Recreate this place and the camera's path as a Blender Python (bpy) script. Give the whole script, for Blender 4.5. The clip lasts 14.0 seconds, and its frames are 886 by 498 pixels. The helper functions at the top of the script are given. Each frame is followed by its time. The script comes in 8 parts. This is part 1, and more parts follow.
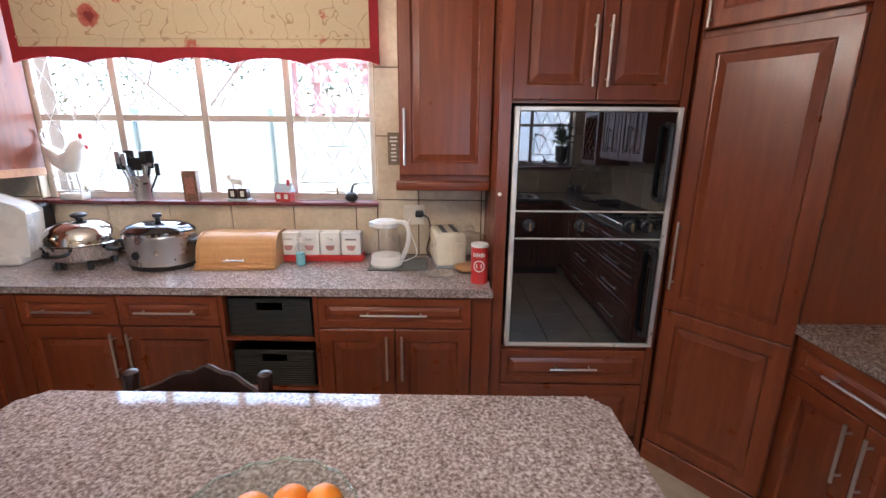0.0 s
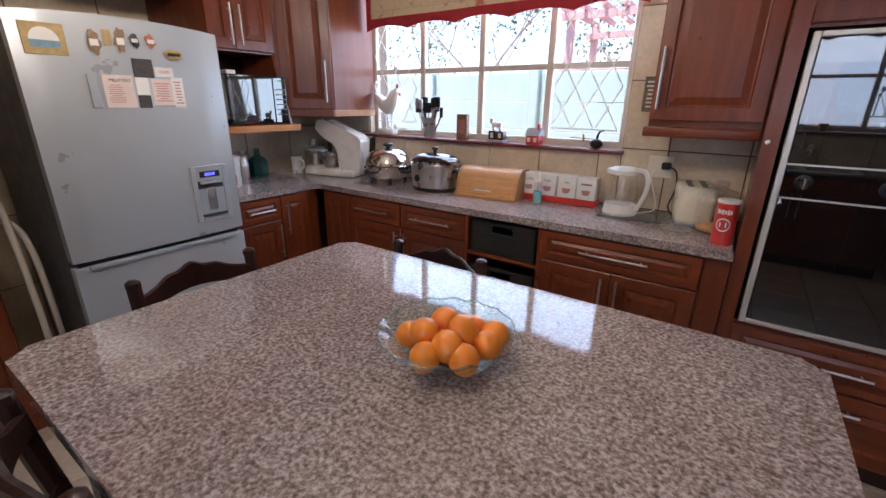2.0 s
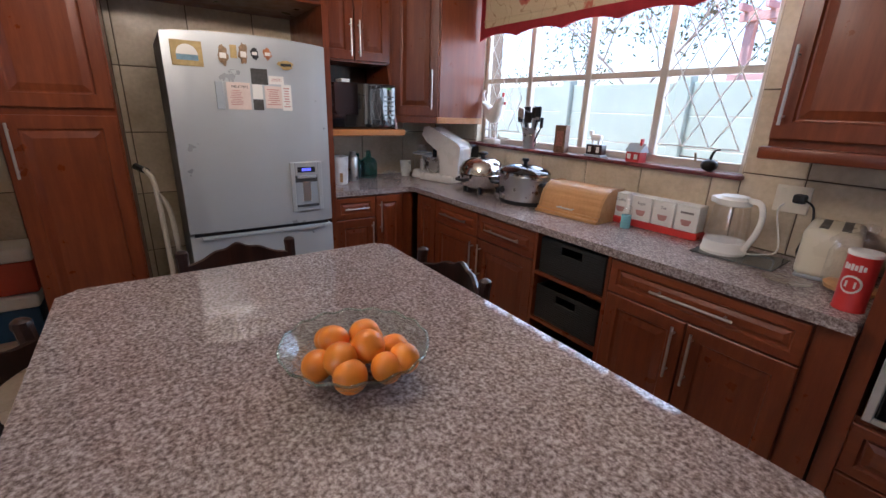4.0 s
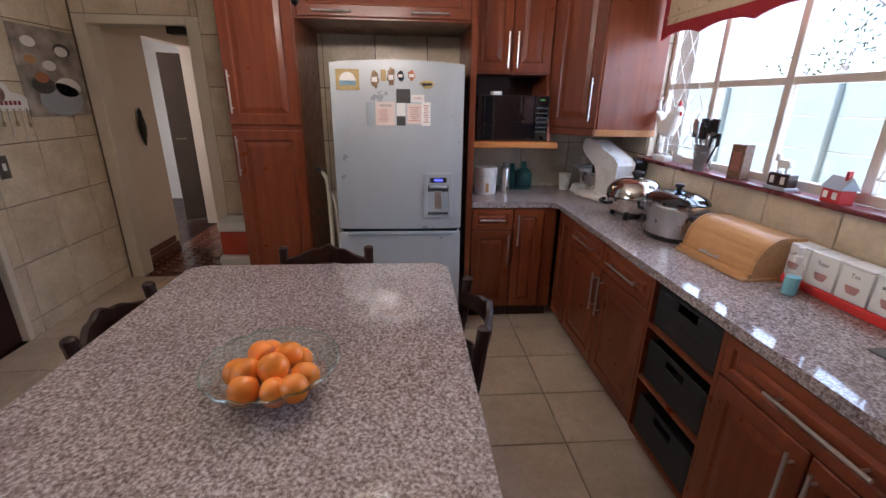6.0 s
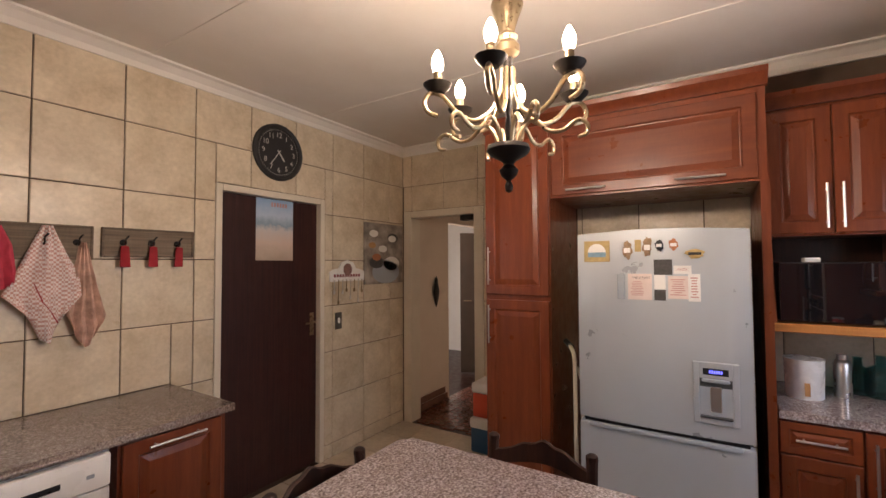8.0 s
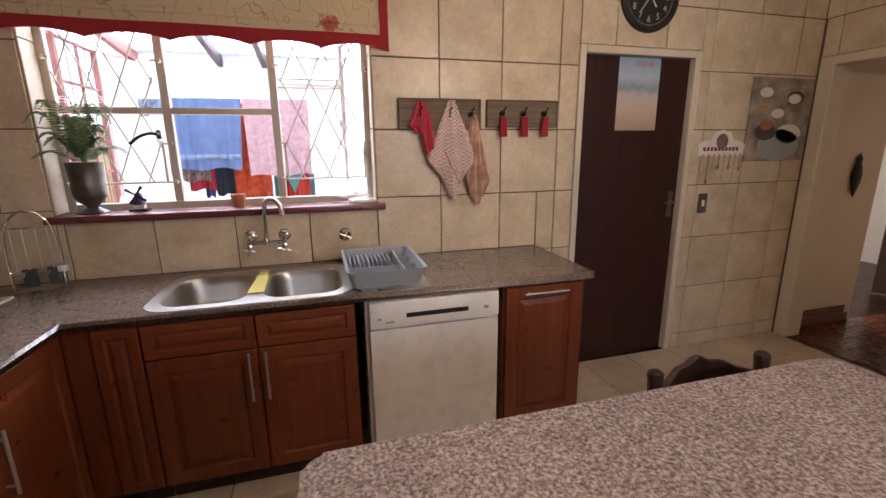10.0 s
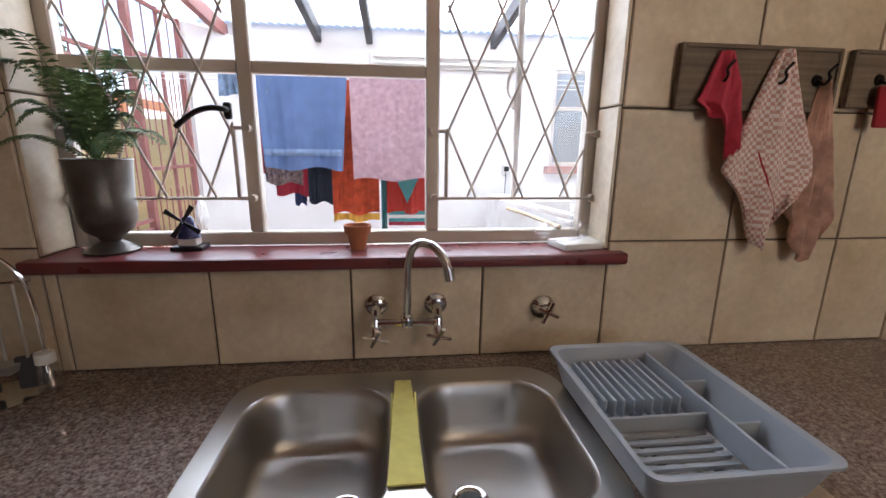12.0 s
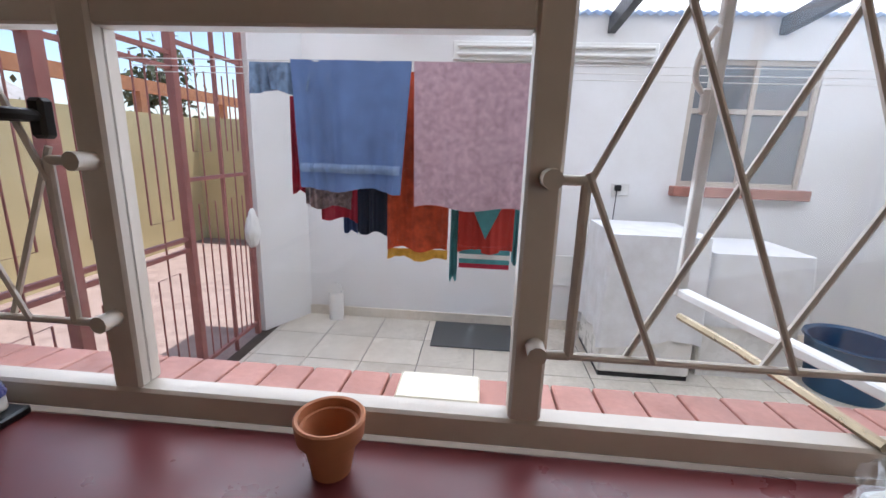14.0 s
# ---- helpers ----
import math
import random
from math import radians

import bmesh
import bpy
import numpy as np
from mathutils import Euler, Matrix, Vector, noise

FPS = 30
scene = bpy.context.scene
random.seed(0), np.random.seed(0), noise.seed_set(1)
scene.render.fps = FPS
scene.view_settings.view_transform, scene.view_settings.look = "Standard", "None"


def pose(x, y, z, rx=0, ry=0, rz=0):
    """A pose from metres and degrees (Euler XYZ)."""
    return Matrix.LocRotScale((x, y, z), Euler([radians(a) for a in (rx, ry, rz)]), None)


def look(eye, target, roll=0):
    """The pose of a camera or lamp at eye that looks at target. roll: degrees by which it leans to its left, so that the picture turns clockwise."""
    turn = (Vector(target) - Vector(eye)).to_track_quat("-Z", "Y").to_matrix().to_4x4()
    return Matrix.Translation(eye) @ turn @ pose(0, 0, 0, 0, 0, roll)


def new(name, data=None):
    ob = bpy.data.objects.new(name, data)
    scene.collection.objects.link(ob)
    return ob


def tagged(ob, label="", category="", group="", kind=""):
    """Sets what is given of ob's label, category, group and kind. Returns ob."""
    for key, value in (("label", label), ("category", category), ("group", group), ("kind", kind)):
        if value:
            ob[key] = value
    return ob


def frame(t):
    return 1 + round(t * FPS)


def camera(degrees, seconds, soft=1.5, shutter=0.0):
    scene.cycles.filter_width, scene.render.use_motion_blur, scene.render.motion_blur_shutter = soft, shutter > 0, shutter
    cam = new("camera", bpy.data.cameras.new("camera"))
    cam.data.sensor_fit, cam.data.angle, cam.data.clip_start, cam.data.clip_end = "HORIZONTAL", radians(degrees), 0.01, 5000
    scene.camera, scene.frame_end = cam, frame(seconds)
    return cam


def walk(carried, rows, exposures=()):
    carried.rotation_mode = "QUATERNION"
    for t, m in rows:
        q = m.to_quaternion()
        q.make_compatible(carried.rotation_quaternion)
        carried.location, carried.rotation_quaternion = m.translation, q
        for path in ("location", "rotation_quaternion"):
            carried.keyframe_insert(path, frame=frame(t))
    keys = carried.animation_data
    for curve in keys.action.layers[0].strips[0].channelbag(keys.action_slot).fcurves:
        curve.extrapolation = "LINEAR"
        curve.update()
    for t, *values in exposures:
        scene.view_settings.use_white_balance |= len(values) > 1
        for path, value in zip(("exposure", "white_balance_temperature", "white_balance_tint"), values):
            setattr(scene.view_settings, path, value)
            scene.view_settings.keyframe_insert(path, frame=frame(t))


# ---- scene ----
cam = camera(92.2, 14.0)
PATH = [
    (0, (0.001, 0.137, 1.545), (-0.016, 2.073, 1.044), 0.4),
    (0.5, (0.026, 0.125, 1.495), (-0.339, 2.018, 0.964), 0.4),
    (1, (0.046, 0.09, 1.451), (-0.552, 1.891, 0.82), 0.5),
    (1.5, (0.084, 0.034, 1.443), (-0.709, 1.751, 0.791), 0.6),
    (2, (0.161, -0.017, 1.44), (-0.909, 1.542, 0.788), 0.7),
    (2.5, (0.228, 0.025, 1.419), (-1.016, 1.449, 0.768), 0.7),
    (3, (0.265, 0.155, 1.427), (-1.098, 1.466, 0.777), 0.8),
    (3.2, (0.293, 0.183, 1.425), (-1.112, 1.454, 0.785), 1.3),
    (5.3, (0.608, 0.718, 1.517), (-1.182, 1.318, 0.859), 0.8),
    (5.5, (0.623, 0.78, 1.533), (-1.2, 1.261, 0.864), 0.8),
    (6, (0.549, 0.919, 1.538), (-1.335, 1.069, 0.883), 0.9),
    (6.5, (0.441, 1.038, 1.563), (-1.504, 0.982, 1.103), 0.8),
    (7, (0.395, 1.132, 1.574), (-1.564, 0.742, 1.474), 0.5),
    (7.5, (0.377, 1.162, 1.617), (-1.482, 0.427, 1.691), -0.0),
    (8, (0.287, 1.085, 1.585), (-1.405, 0.021, 1.654), -0.3),
    (8.3, (0.262, 1.016, 1.584), (-1.32, -0.207, 1.617), -0.4),
    (8.5, (0.21, 0.984, 1.565), (-1.262, -0.369, 1.535), -0.3),
    (8.8, (0.165, 0.984, 1.553), (-1.112, -0.545, 1.379), -0.3),
    (9, (0.169, 0.972, 1.527), (-0.977, -0.642, 1.241), -0.4),
    (9.2, (0.185, 0.967, 1.519), (-0.814, -0.726, 1.147), -0.3),
    (11.3, (0.617, 0.13, 1.479), (0.411, -1.801, 1.001), 0.4),
    (11.5, (0.648, -0.043, 1.476), (0.449, -1.974, 0.996), 0.5),
    (12, (0.642, -0.427, 1.505), (0.423, -2.361, 1.043), 0.7),
    (12.5, (0.571, -0.692, 1.517), (0.493, -2.642, 1.082), 0.8),
    (13, (0.581, -0.902, 1.553), (0.751, -2.84, 1.089), 1.4),
    (13.5, (0.629, -1.163, 1.585), (0.852, -3.097, 1.13), 1.9),
    (14, (0.598, -1.257, 1.581), (0.757, -3.195, 1.114), 1.9),
]
EXPOSURES = [(0, 2.55, 5450, 13), (1, 2.2, 5400, 13), (2, 1.9, 5450, 15), (3.2, 1.75, 5450, 15), (6, 1.95, 5300, 15), (6.5, 2.0, 5500, 15), (7.0, 2.1, 5850, 15), (7.5, 2.1, 6200, 19), (9.2, 2.15, 6200, 19), (11.5, 1.75, 5950, 14), (12.2, 1.45, 5950, 14), (12.5, 1.35, 5950, 14), (13, 1.18, 5900, 13), (13.5, 0.98, 5900, 13), (14, 0.66, 5900, 13)]
walk(cam, [(t, look(eye, target, roll)) for t, eye, target, roll in PATH], EXPOSURES)

# ---- world, sun, lamps, exposure ----
world = bpy.data.worlds.new("sky")
scene.world = world
world.use_nodes = True
wn = world.node_tree
sky = wn.nodes.new("ShaderNodeTexSky")
sky.sky_type = "NISHITA"
sky.sun_disc = False
sky.sun_elevation = radians(75)
sky.sun_rotation = radians(200)
wn.links.new(sky.outputs[0], wn.nodes["Background"].inputs[0])
wn.nodes["Background"].inputs[1].default_value = 0.15
sun = new("sun", bpy.data.lights.new("sun", "SUN"))
sun.data.energy, sun.data.angle, sun.data.color = 4.6, radians(0.5), (1, 0.95, 0.87)
sun.matrix_world = look((-0.9, -1.7, 8.0), (0, 0, 0))


def area_lamp(name, eye, target, w, h, energy, color=(0.86, 0.94, 1.0)):
    ob = new(name, bpy.data.lights.new(name, "AREA"))
    ob.data.shape, ob.data.size, ob.data.size_y, ob.data.energy = "RECTANGLE", w, h, energy
    ob.data.color = color
    ob.matrix_world = look(eye, target)
    return ob


area_lamp("sky_light_north", (-1.34, 2.75, 1.72), (-1.5, 0, 1.2), 1.88, 1.04, 9.5)
area_lamp("sky_light_south", (0.78, -2.06, 1.85), (0.78, 0, 0.95), 1.9, 1.3, 8)
# Added warm fill in the far room; it brightens the passage, its source is unseen.
area_lamp("passage_fill_light", (-4.55, -3.1, 1.7), (-4.45, -1.0, 1.0), 1.0, 1.4, 8.5, (1.0, 0.86, 0.72))
BULB_WATTS = 4.2

# ---- materials ----


def shader(name, color, rough=0.5, metal=0.0, spec=0.5):
    m = bpy.data.materials.new(name)
    m.use_nodes = True
    b = m.node_tree.nodes["Principled BSDF"]
    b.inputs["Base Color"].default_value = (*color, 1)
    b.inputs["Roughness"].default_value = rough
    b.inputs["Metallic"].default_value = metal
    b.inputs["Specular IOR Level"].default_value = spec
    return m, m.node_tree, b


def coords(nt, scale=(1, 1, 1), space="Object"):
    c = nt.nodes.new("ShaderNodeTexCoord")
    p = nt.nodes.new("ShaderNodeMapping")
    p.inputs["Scale"].default_value = scale
    nt.links.new(c.outputs[space], p.inputs[0])
    return p.outputs[0]


def noise_tex(nt, vec, scale, detail=4, rough=0.55):
    n = nt.nodes.new("ShaderNodeTexNoise")
    n.inputs["Scale"].default_value, n.inputs["Detail"].default_value, n.inputs["Roughness"].default_value = scale, detail, rough
    nt.links.new(vec, n.inputs["Vector"])
    return n.outputs[0]


def ramp(nt, fac, stops):
    r = nt.nodes.new("ShaderNodeValToRGB")
    while len(r.color_ramp.elements) < len(stops):
        r.color_ramp.elements.new(0.5)
    for e, (p, c) in zip(r.color_ramp.elements, stops):
        e.position, e.color = p, (*c, 1)
    nt.links.new(fac, r.inputs[0])
    return r.outputs[0]


def mix(nt, a, b, fac, mode="MIX"):
    m = nt.nodes.new("ShaderNodeMix")
    m.data_type, m.blend_type = "RGBA", mode
    for k, v in ((0, fac), (6, a), (7, b)):
        if isinstance(v, (int, float)):
            m.inputs[k].default_value = v
        elif isinstance(v, tuple):
            m.inputs[k].default_value = (*v, 1)
        else:
            nt.links.new(v, m.inputs[k])
    return m.outputs[2]


def bump(nt, b, height, strength=0.2, dist=0.002):
    n = nt.nodes.new("ShaderNodeBump")
    n.inputs["Strength"].default_value, n.inputs["Distance"].default_value = strength, dist
    nt.links.new(height, n.inputs["Height"])
    nt.links.new(n.outputs[0], b.inputs["Normal"])


def vary_rough(nt, b, vec, scale, lo, hi):
    n = noise_tex(nt, vec, scale, 5)
    r = nt.nodes.new("ShaderNodeMapRange")
    r.inputs[3].default_value, r.inputs[4].default_value = lo, hi
    r.inputs[1].default_value, r.inputs[2].default_value = 0.3, 0.7
    nt.links.new(n, r.inputs[0])
    nt.links.new(r.outputs[0], b.inputs["Roughness"])


def rand(nt):
    return nt.nodes.new("ShaderNodeObjectInfo").outputs["Random"]


def wood(name, dark, mid, light, rough=0.32, coat=0.13, grain=(14, 14, 1.1)):
    m, nt, b = shader(name, mid, rough)
    v = coords(nt, grain)
    n1 = noise_tex(nt, v, 2.2, 6, 0.6)
    col = ramp(nt, n1, [(0.25, dark), (0.5, mid), (0.75, light)])
    big = noise_tex(nt, coords(nt, (1, 1, 0.45), "Object"), 3.2, 3)
    col = mix(nt, col, ramp(nt, big, [(0.3, (0.80, 0.75, 0.70)), (0.7, (1.12, 1.10, 1.06))]), 0.7, "MULTIPLY")
    fleck = noise_tex(nt, coords(nt, (40, 40, 6)), 3.0, 3)
    col = mix(nt, col, ramp(nt, fleck, [(0.3, (0.86, 0.82, 0.78)), (0.6, (1.03, 1.02, 1.01))]), 0.6, "MULTIPLY")
    r = nt.nodes.new("ShaderNodeMapRange")
    r.inputs[3].default_value, r.inputs[4].default_value = 0.82, 1.12
    nt.links.new(rand(nt), r.inputs[0])
    col = mix(nt, col, r.outputs[0], 1.0, "MULTIPLY")
    nt.links.new(col, b.inputs["Base Color"])
    b.inputs["Coat Weight"].default_value, b.inputs["Coat Roughness"].default_value = coat, 0.18
    b.inputs["Specular IOR Level"].default_value = 0.38
    vary_rough(nt, b, coords(nt, (2, 2, 2)), 6, rough - 0.06, rough + 0.12)
    bump(nt, b, noise_tex(nt, coords(nt, (60, 60, 3)), 3, 3), 0.08, 0.001)
    return m


CHERRY = wood("cherry_wood", (0.132, 0.030, 0.0105), (0.168, 0.040, 0.0135), (0.215, 0.057, 0.019))
CHERRY_X = wood("cherry_wood_flat", (0.132, 0.030, 0.0105), (0.168, 0.040, 0.0135), (0.215, 0.057, 0.019), grain=(1.1, 14, 14))
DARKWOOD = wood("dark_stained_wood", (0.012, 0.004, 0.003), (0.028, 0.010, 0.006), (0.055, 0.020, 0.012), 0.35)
DOORWOOD = wood("dark_door_wood", (0.020, 0.006, 0.004), (0.036, 0.010, 0.007), (0.055, 0.016, 0.010), 0.5, 0.05, (30, 30, 0.8))
PINE = wood("bamboo_wood", (0.42, 0.22, 0.08), (0.52, 0.29, 0.12), (0.60, 0.36, 0.16), 0.4, 0.1, (1.2, 20, 20))
OAK = wood("light_edge_wood", (0.36, 0.14, 0.035), (0.46, 0.19, 0.05), (0.52, 0.24, 0.07), 0.35, 0.2, (1.2, 20, 20))
GREYWOOD = wood("weathered_board", (0.11, 0.085, 0.06), (0.18, 0.14, 0.10), (0.26, 0.21, 0.15), 0.7, 0.0, (1.2, 25, 25))
PARQUET = wood("parquet_wood", (0.075, 0.020, 0.009), (0.12, 0.034, 0.014), (0.17, 0.052, 0.021), 0.22, 0.3, (1.4, 20, 20))


def granite_mat(name, tint):
    m, nt, b = shader(name, (0.3, 0.25, 0.23), 0.06)
    v = coords(nt)
    a = noise_tex(nt, v, 120, 3, 0.7)
    c = ramp(nt, a, [(0.34, (0.14, 0.112, 0.104)), (0.44, (0.25, 0.213, 0.205)), (0.53, (0.355, 0.318, 0.31)), (0.62, (0.50, 0.465, 0.455))])
    w = nt.nodes.new("ShaderNodeTexVoronoi")
    w.inputs["Scale"].default_value = 170
    nt.links.new(v, w.inputs["Vector"])
    c = mix(nt, c, ramp(nt, w.outputs["Color"], [(0.15, (0.62, 0.56, 0.54)), (0.6, (1.1, 1.08, 1.07))]), 0.55, "MULTIPLY")
    c = mix(nt, c, ramp(nt, noise_tex(nt, v, 30, 3), [(0.32, (0.84, 0.78, 0.74)), (0.6, (1.05, 1.03, 1.02))]), 0.8, "MULTIPLY")
    c = mix(nt, c, ramp(nt, noise_tex(nt, v, 4, 3), [(0.3, (0.90, 0.86, 0.84)), (0.7, (1.05, 1.03, 1.02))]), 1.0, "MULTIPLY")
    c = mix(nt, c, tint, 1.0, "MULTIPLY")
    nt.links.new(c, b.inputs["Base Color"])
    vary_rough(nt, b, v, 25, 0.045, 0.08)
    return m


GRANITE = granite_mat("speckled_granite_laminate", (1.0, 1.0, 1.0))
BROWNGRANITE = granite_mat("brown_speckled_laminate", (0.66, 0.62, 0.56))


def tile_mat(name, lo, hi, rough=0.3, scale=5):
    m, nt, b = shader(name, hi, rough)
    v = coords(nt, (1, 1, 1))
    info = nt.nodes.new("ShaderNodeObjectInfo")
    add = nt.nodes.new("ShaderNodeVectorMath")
    sc = nt.nodes.new("ShaderNodeVectorMath")
    sc.operation = "SCALE"
    comb = nt.nodes.new("ShaderNodeCombineXYZ")
    for k in range(3):
        nt.links.new(info.outputs["Random"], comb.inputs[k])
    nt.links.new(comb.outputs[0], sc.inputs[0])
    sc.inputs["Scale"].default_value = 37.0
    nt.links.new(v, add.inputs[0])
    nt.links.new(sc.outputs[0], add.inputs[1])
    n = noise_tex(nt, add.outputs[0], scale, 6, 0.6)
    c = ramp(nt, n, [(0.28, lo), (0.62, hi)])
    c = mix(nt, c, ramp(nt, noise_tex(nt, add.outputs[0], scale * 9, 4), [(0.3, (0.86, 0.84, 0.80)), (0.7, (1.04, 1.03, 1.02))]), 0.8, "MULTIPLY")
    r = nt.nodes.new("ShaderNodeMapRange")
    r.inputs[3].default_value, r.inputs[4].default_value = 0.93, 1.06
    nt.links.new(info.outputs["Random"], r.inputs[0])
    c = mix(nt, c, r.outputs[0], 1.0, "MULTIPLY")
    nt.links.new(c, b.inputs["Base Color"])
    vary_rough(nt, b, v, 8, rough - 0.1, rough + 0.15)
    bump(nt, b, noise_tex(nt, add.outputs[0], 14, 4), 0.12, 0.003)
    return m


WALLTILE = tile_mat("cream_wall_tile", (0.50, 0.40, 0.27), (0.68, 0.58, 0.43), 0.34)
FLOORTILE = tile_mat("beige_floor_tile", (0.42, 0.34, 0.25), (0.56, 0.47, 0.36), 0.34, 4)
PATIOTILE = tile_mat("pale_patio_tile", (0.60, 0.54, 0.44), (0.72, 0.66, 0.56), 0.4, 4)
BRICKRED = tile_mat("terracotta_ledge_tile", (0.32, 0.135, 0.10), (0.43, 0.195, 0.15), 0.5, 8)
FACEBRICK = tile_mat("brown_face_brick", (0.10, 0.045, 0.026), (0.18, 0.085, 0.05), 0.8, 12)


def paint(name, color, rough=0.55, dirt=0.12, scale=3, bumpy=0.12, metal=0.0):
    m, nt, b = shader(name, color, rough, metal)
    v = coords(nt)
    k = 1 - dirt
    c = mix(nt, color, ramp(nt, noise_tex(nt, v, scale, 6, 0.62), [(0.3, (k, k * 0.98, k * 0.95)), (0.65, (1.02, 1.02, 1.02))]), 1.0, "MULTIPLY")
    nt.links.new(c, b.inputs["Base Color"])
    vary_rough(nt, b, v, scale * 4, max(0.03, rough - 0.08), rough + 0.1)
    if bumpy:
        bump(nt, b, noise_tex(nt, v, 90, 3), bumpy, 0.001)
    return m


GROUT = paint("dark_grout", (0.145, 0.105, 0.075), 0.9, 0.3, 8)
FLOORGROUT = paint("brown_floor_grout", (0.075, 0.055, 0.04), 0.9, 0.3, 8)
CEILING = paint("ceiling_paint", (0.72, 0.67, 0.61), 0.85, 0.06, 2)
CORNICE = paint("cornice_plaster", (0.78, 0.74, 0.68), 0.8, 0.06)
CREAMWALL = paint("cream_plaster", (0.66, 0.56, 0.45), 0.85, 0.1, 2)
FRAMEPAINT = paint("cream_frame_paint", (0.66, 0.59, 0.47), 0.5, 0.1)
WINPAINT = paint("window_frame_paint", (0.55, 0.485, 0.41), 0.45, 0.15, 6)
WHITEWALL = paint("white_wall", (0.80, 0.79, 0.77), 0.8, 0.08, 1.5)
WHITEPLASTIC = paint("white_plastic", (0.78, 0.77, 0.73), 0.35, 0.04, 3, 0)
CREAMPLASTIC = paint("cream_enamel", (0.74, 0.68, 0.52), 0.3, 0.05, 3, 0)
WHITEENAMEL = paint("white_enamel", (0.80, 0.78, 0.74), 0.28, 0.05, 3, 0)
GREYPLASTIC = paint("grey_plastic", (0.33, 0.36, 0.39), 0.45, 0.08, 6, 0.03)
BLACKPLASTIC = paint("black_plastic", (0.012, 0.012, 0.013), 0.35, 0.1, 6, 0)
BASKET = paint("black_woven_basket", (0.014, 0.015, 0.015), 0.6, 0.3, 30, 0.4)
SILLRED = paint("red_sill_paint", (0.15, 0.032, 0.034), 0.32, 0.10, 3, 0.02)
REDCLOTH = paint("red_cloth", (0.33, 0.018, 0.025), 0.9, 0.2, 20, 0.3)
REDPAINT = paint("red_paint", (0.48, 0.03, 0.03), 0.45, 0.1)
REDTIN = paint("red_tin", (0.55, 0.035, 0.03), 0.35, 0.06, 5, 0)
BARRED = paint("red_oxide_steel", (0.34, 0.13, 0.11), 0.5, 0.2, 12, 0.1)
BARWHITE = paint("white_bar_paint", (0.74, 0.72, 0.68), 0.45, 0.15, 12, 0.1)
BARCREAM = paint("cream_bar_paint", (0.58, 0.51, 0.43), 0.4, 0.2, 12, 0.1)
STEELDARK = paint("dark_steel", (0.05, 0.05, 0.055), 0.5, 0.2, 10, 0.1)
BRONZE = paint("black_bronze", (0.018, 0.014, 0.011), 0.45, 0.3, 20, 0.2, 0.6)
BRASS = paint("aged_brass", (0.36, 0.275, 0.17), 0.32, 0.3, 20, 0.15, 0.9)
PEWTER = paint("pewter", (0.17, 0.155, 0.135), 0.42, 0.45, 14, 0.25, 0.7)
TERRACOTTA = paint("terracotta", (0.44, 0.17, 0.075), 0.75, 0.2, 12, 0.2)
YELLOWWALL = paint("yellow_garden_wall", (0.62, 0.52, 0.27), 0.85, 0.2, 1.2)
MINTWALL = paint("mint_panel_wall", (0.41, 0.49, 0.425), 0.8, 0.12, 1.5)
EARTH = paint("red_earth", (0.34, 0.20, 0.12), 0.95, 0.35, 3, 0.5)
BLUEPLASTIC = paint("blue_plastic", (0.02, 0.08, 0.17), 0.35, 0.1)
PAPER = paint("paper", (0.74, 0.72, 0.68), 0.7, 0.06, 6, 0)
SOCKET = paint("socket_plastic", (0.72, 0.66, 0.54), 0.4, 0.06, 6, 0)
CHROME = shader("chrome", (0.72, 0.71, 0.69), 0.11, 1.0)[0]
STEEL = paint("brushed_steel", (0.66, 0.65, 0.63), 0.3, 0.1, 4, 0.03, 1.0)
SINKSTEEL = shader("satin_sink_steel", (0.47, 0.45, 0.42), 0.34, 1.0)[0]
DIMGLASS = shader("dim_house_glass", (0.22, 0.23, 0.24), 0.04, 0.0, 0.9)[0]
NICKEL = paint("satin_nickel", (0.60, 0.58, 0.55), 0.4, 0.08, 8, 0.0, 1.0)
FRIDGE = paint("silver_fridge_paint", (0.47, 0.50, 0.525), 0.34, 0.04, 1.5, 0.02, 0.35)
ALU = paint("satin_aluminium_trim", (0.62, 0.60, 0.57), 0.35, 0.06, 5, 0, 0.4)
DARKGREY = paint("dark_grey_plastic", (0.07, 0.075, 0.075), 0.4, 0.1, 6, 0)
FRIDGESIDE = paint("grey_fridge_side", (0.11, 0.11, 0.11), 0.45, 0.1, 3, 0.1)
BLACKGLASS = shader("black_oven_glass", (0.006, 0.006, 0.007), 0.02, 0.0, 0.5)[0]
BLACKGLASS.node_tree.nodes["Principled BSDF"].inputs["IOR"].default_value = 2.0
ORANGE = paint("orange_peel", (0.85, 0.27, 0.02), 0.38, 0.12, 8, 0.0)
GREEN = paint("fern_green", (0.15, 0.245, 0.09), 0.5, 0.4, 12, 0.1)
STALK = paint("dry_stalk", (0.12, 0.10, 0.04), 0.8, 0.3, 30, 0)


def orange_peel():
    nt = ORANGE.node_tree
    b = nt.nodes["Principled BSDF"]
    bump(nt, b, noise_tex(nt, coords(nt), 260, 2), 0.35, 0.001)
    b.inputs["Subsurface Weight"].default_value = 0.08
    b.inputs["Subsurface Radius"].default_value = (0.01, 0.004, 0.001)


orange_peel()


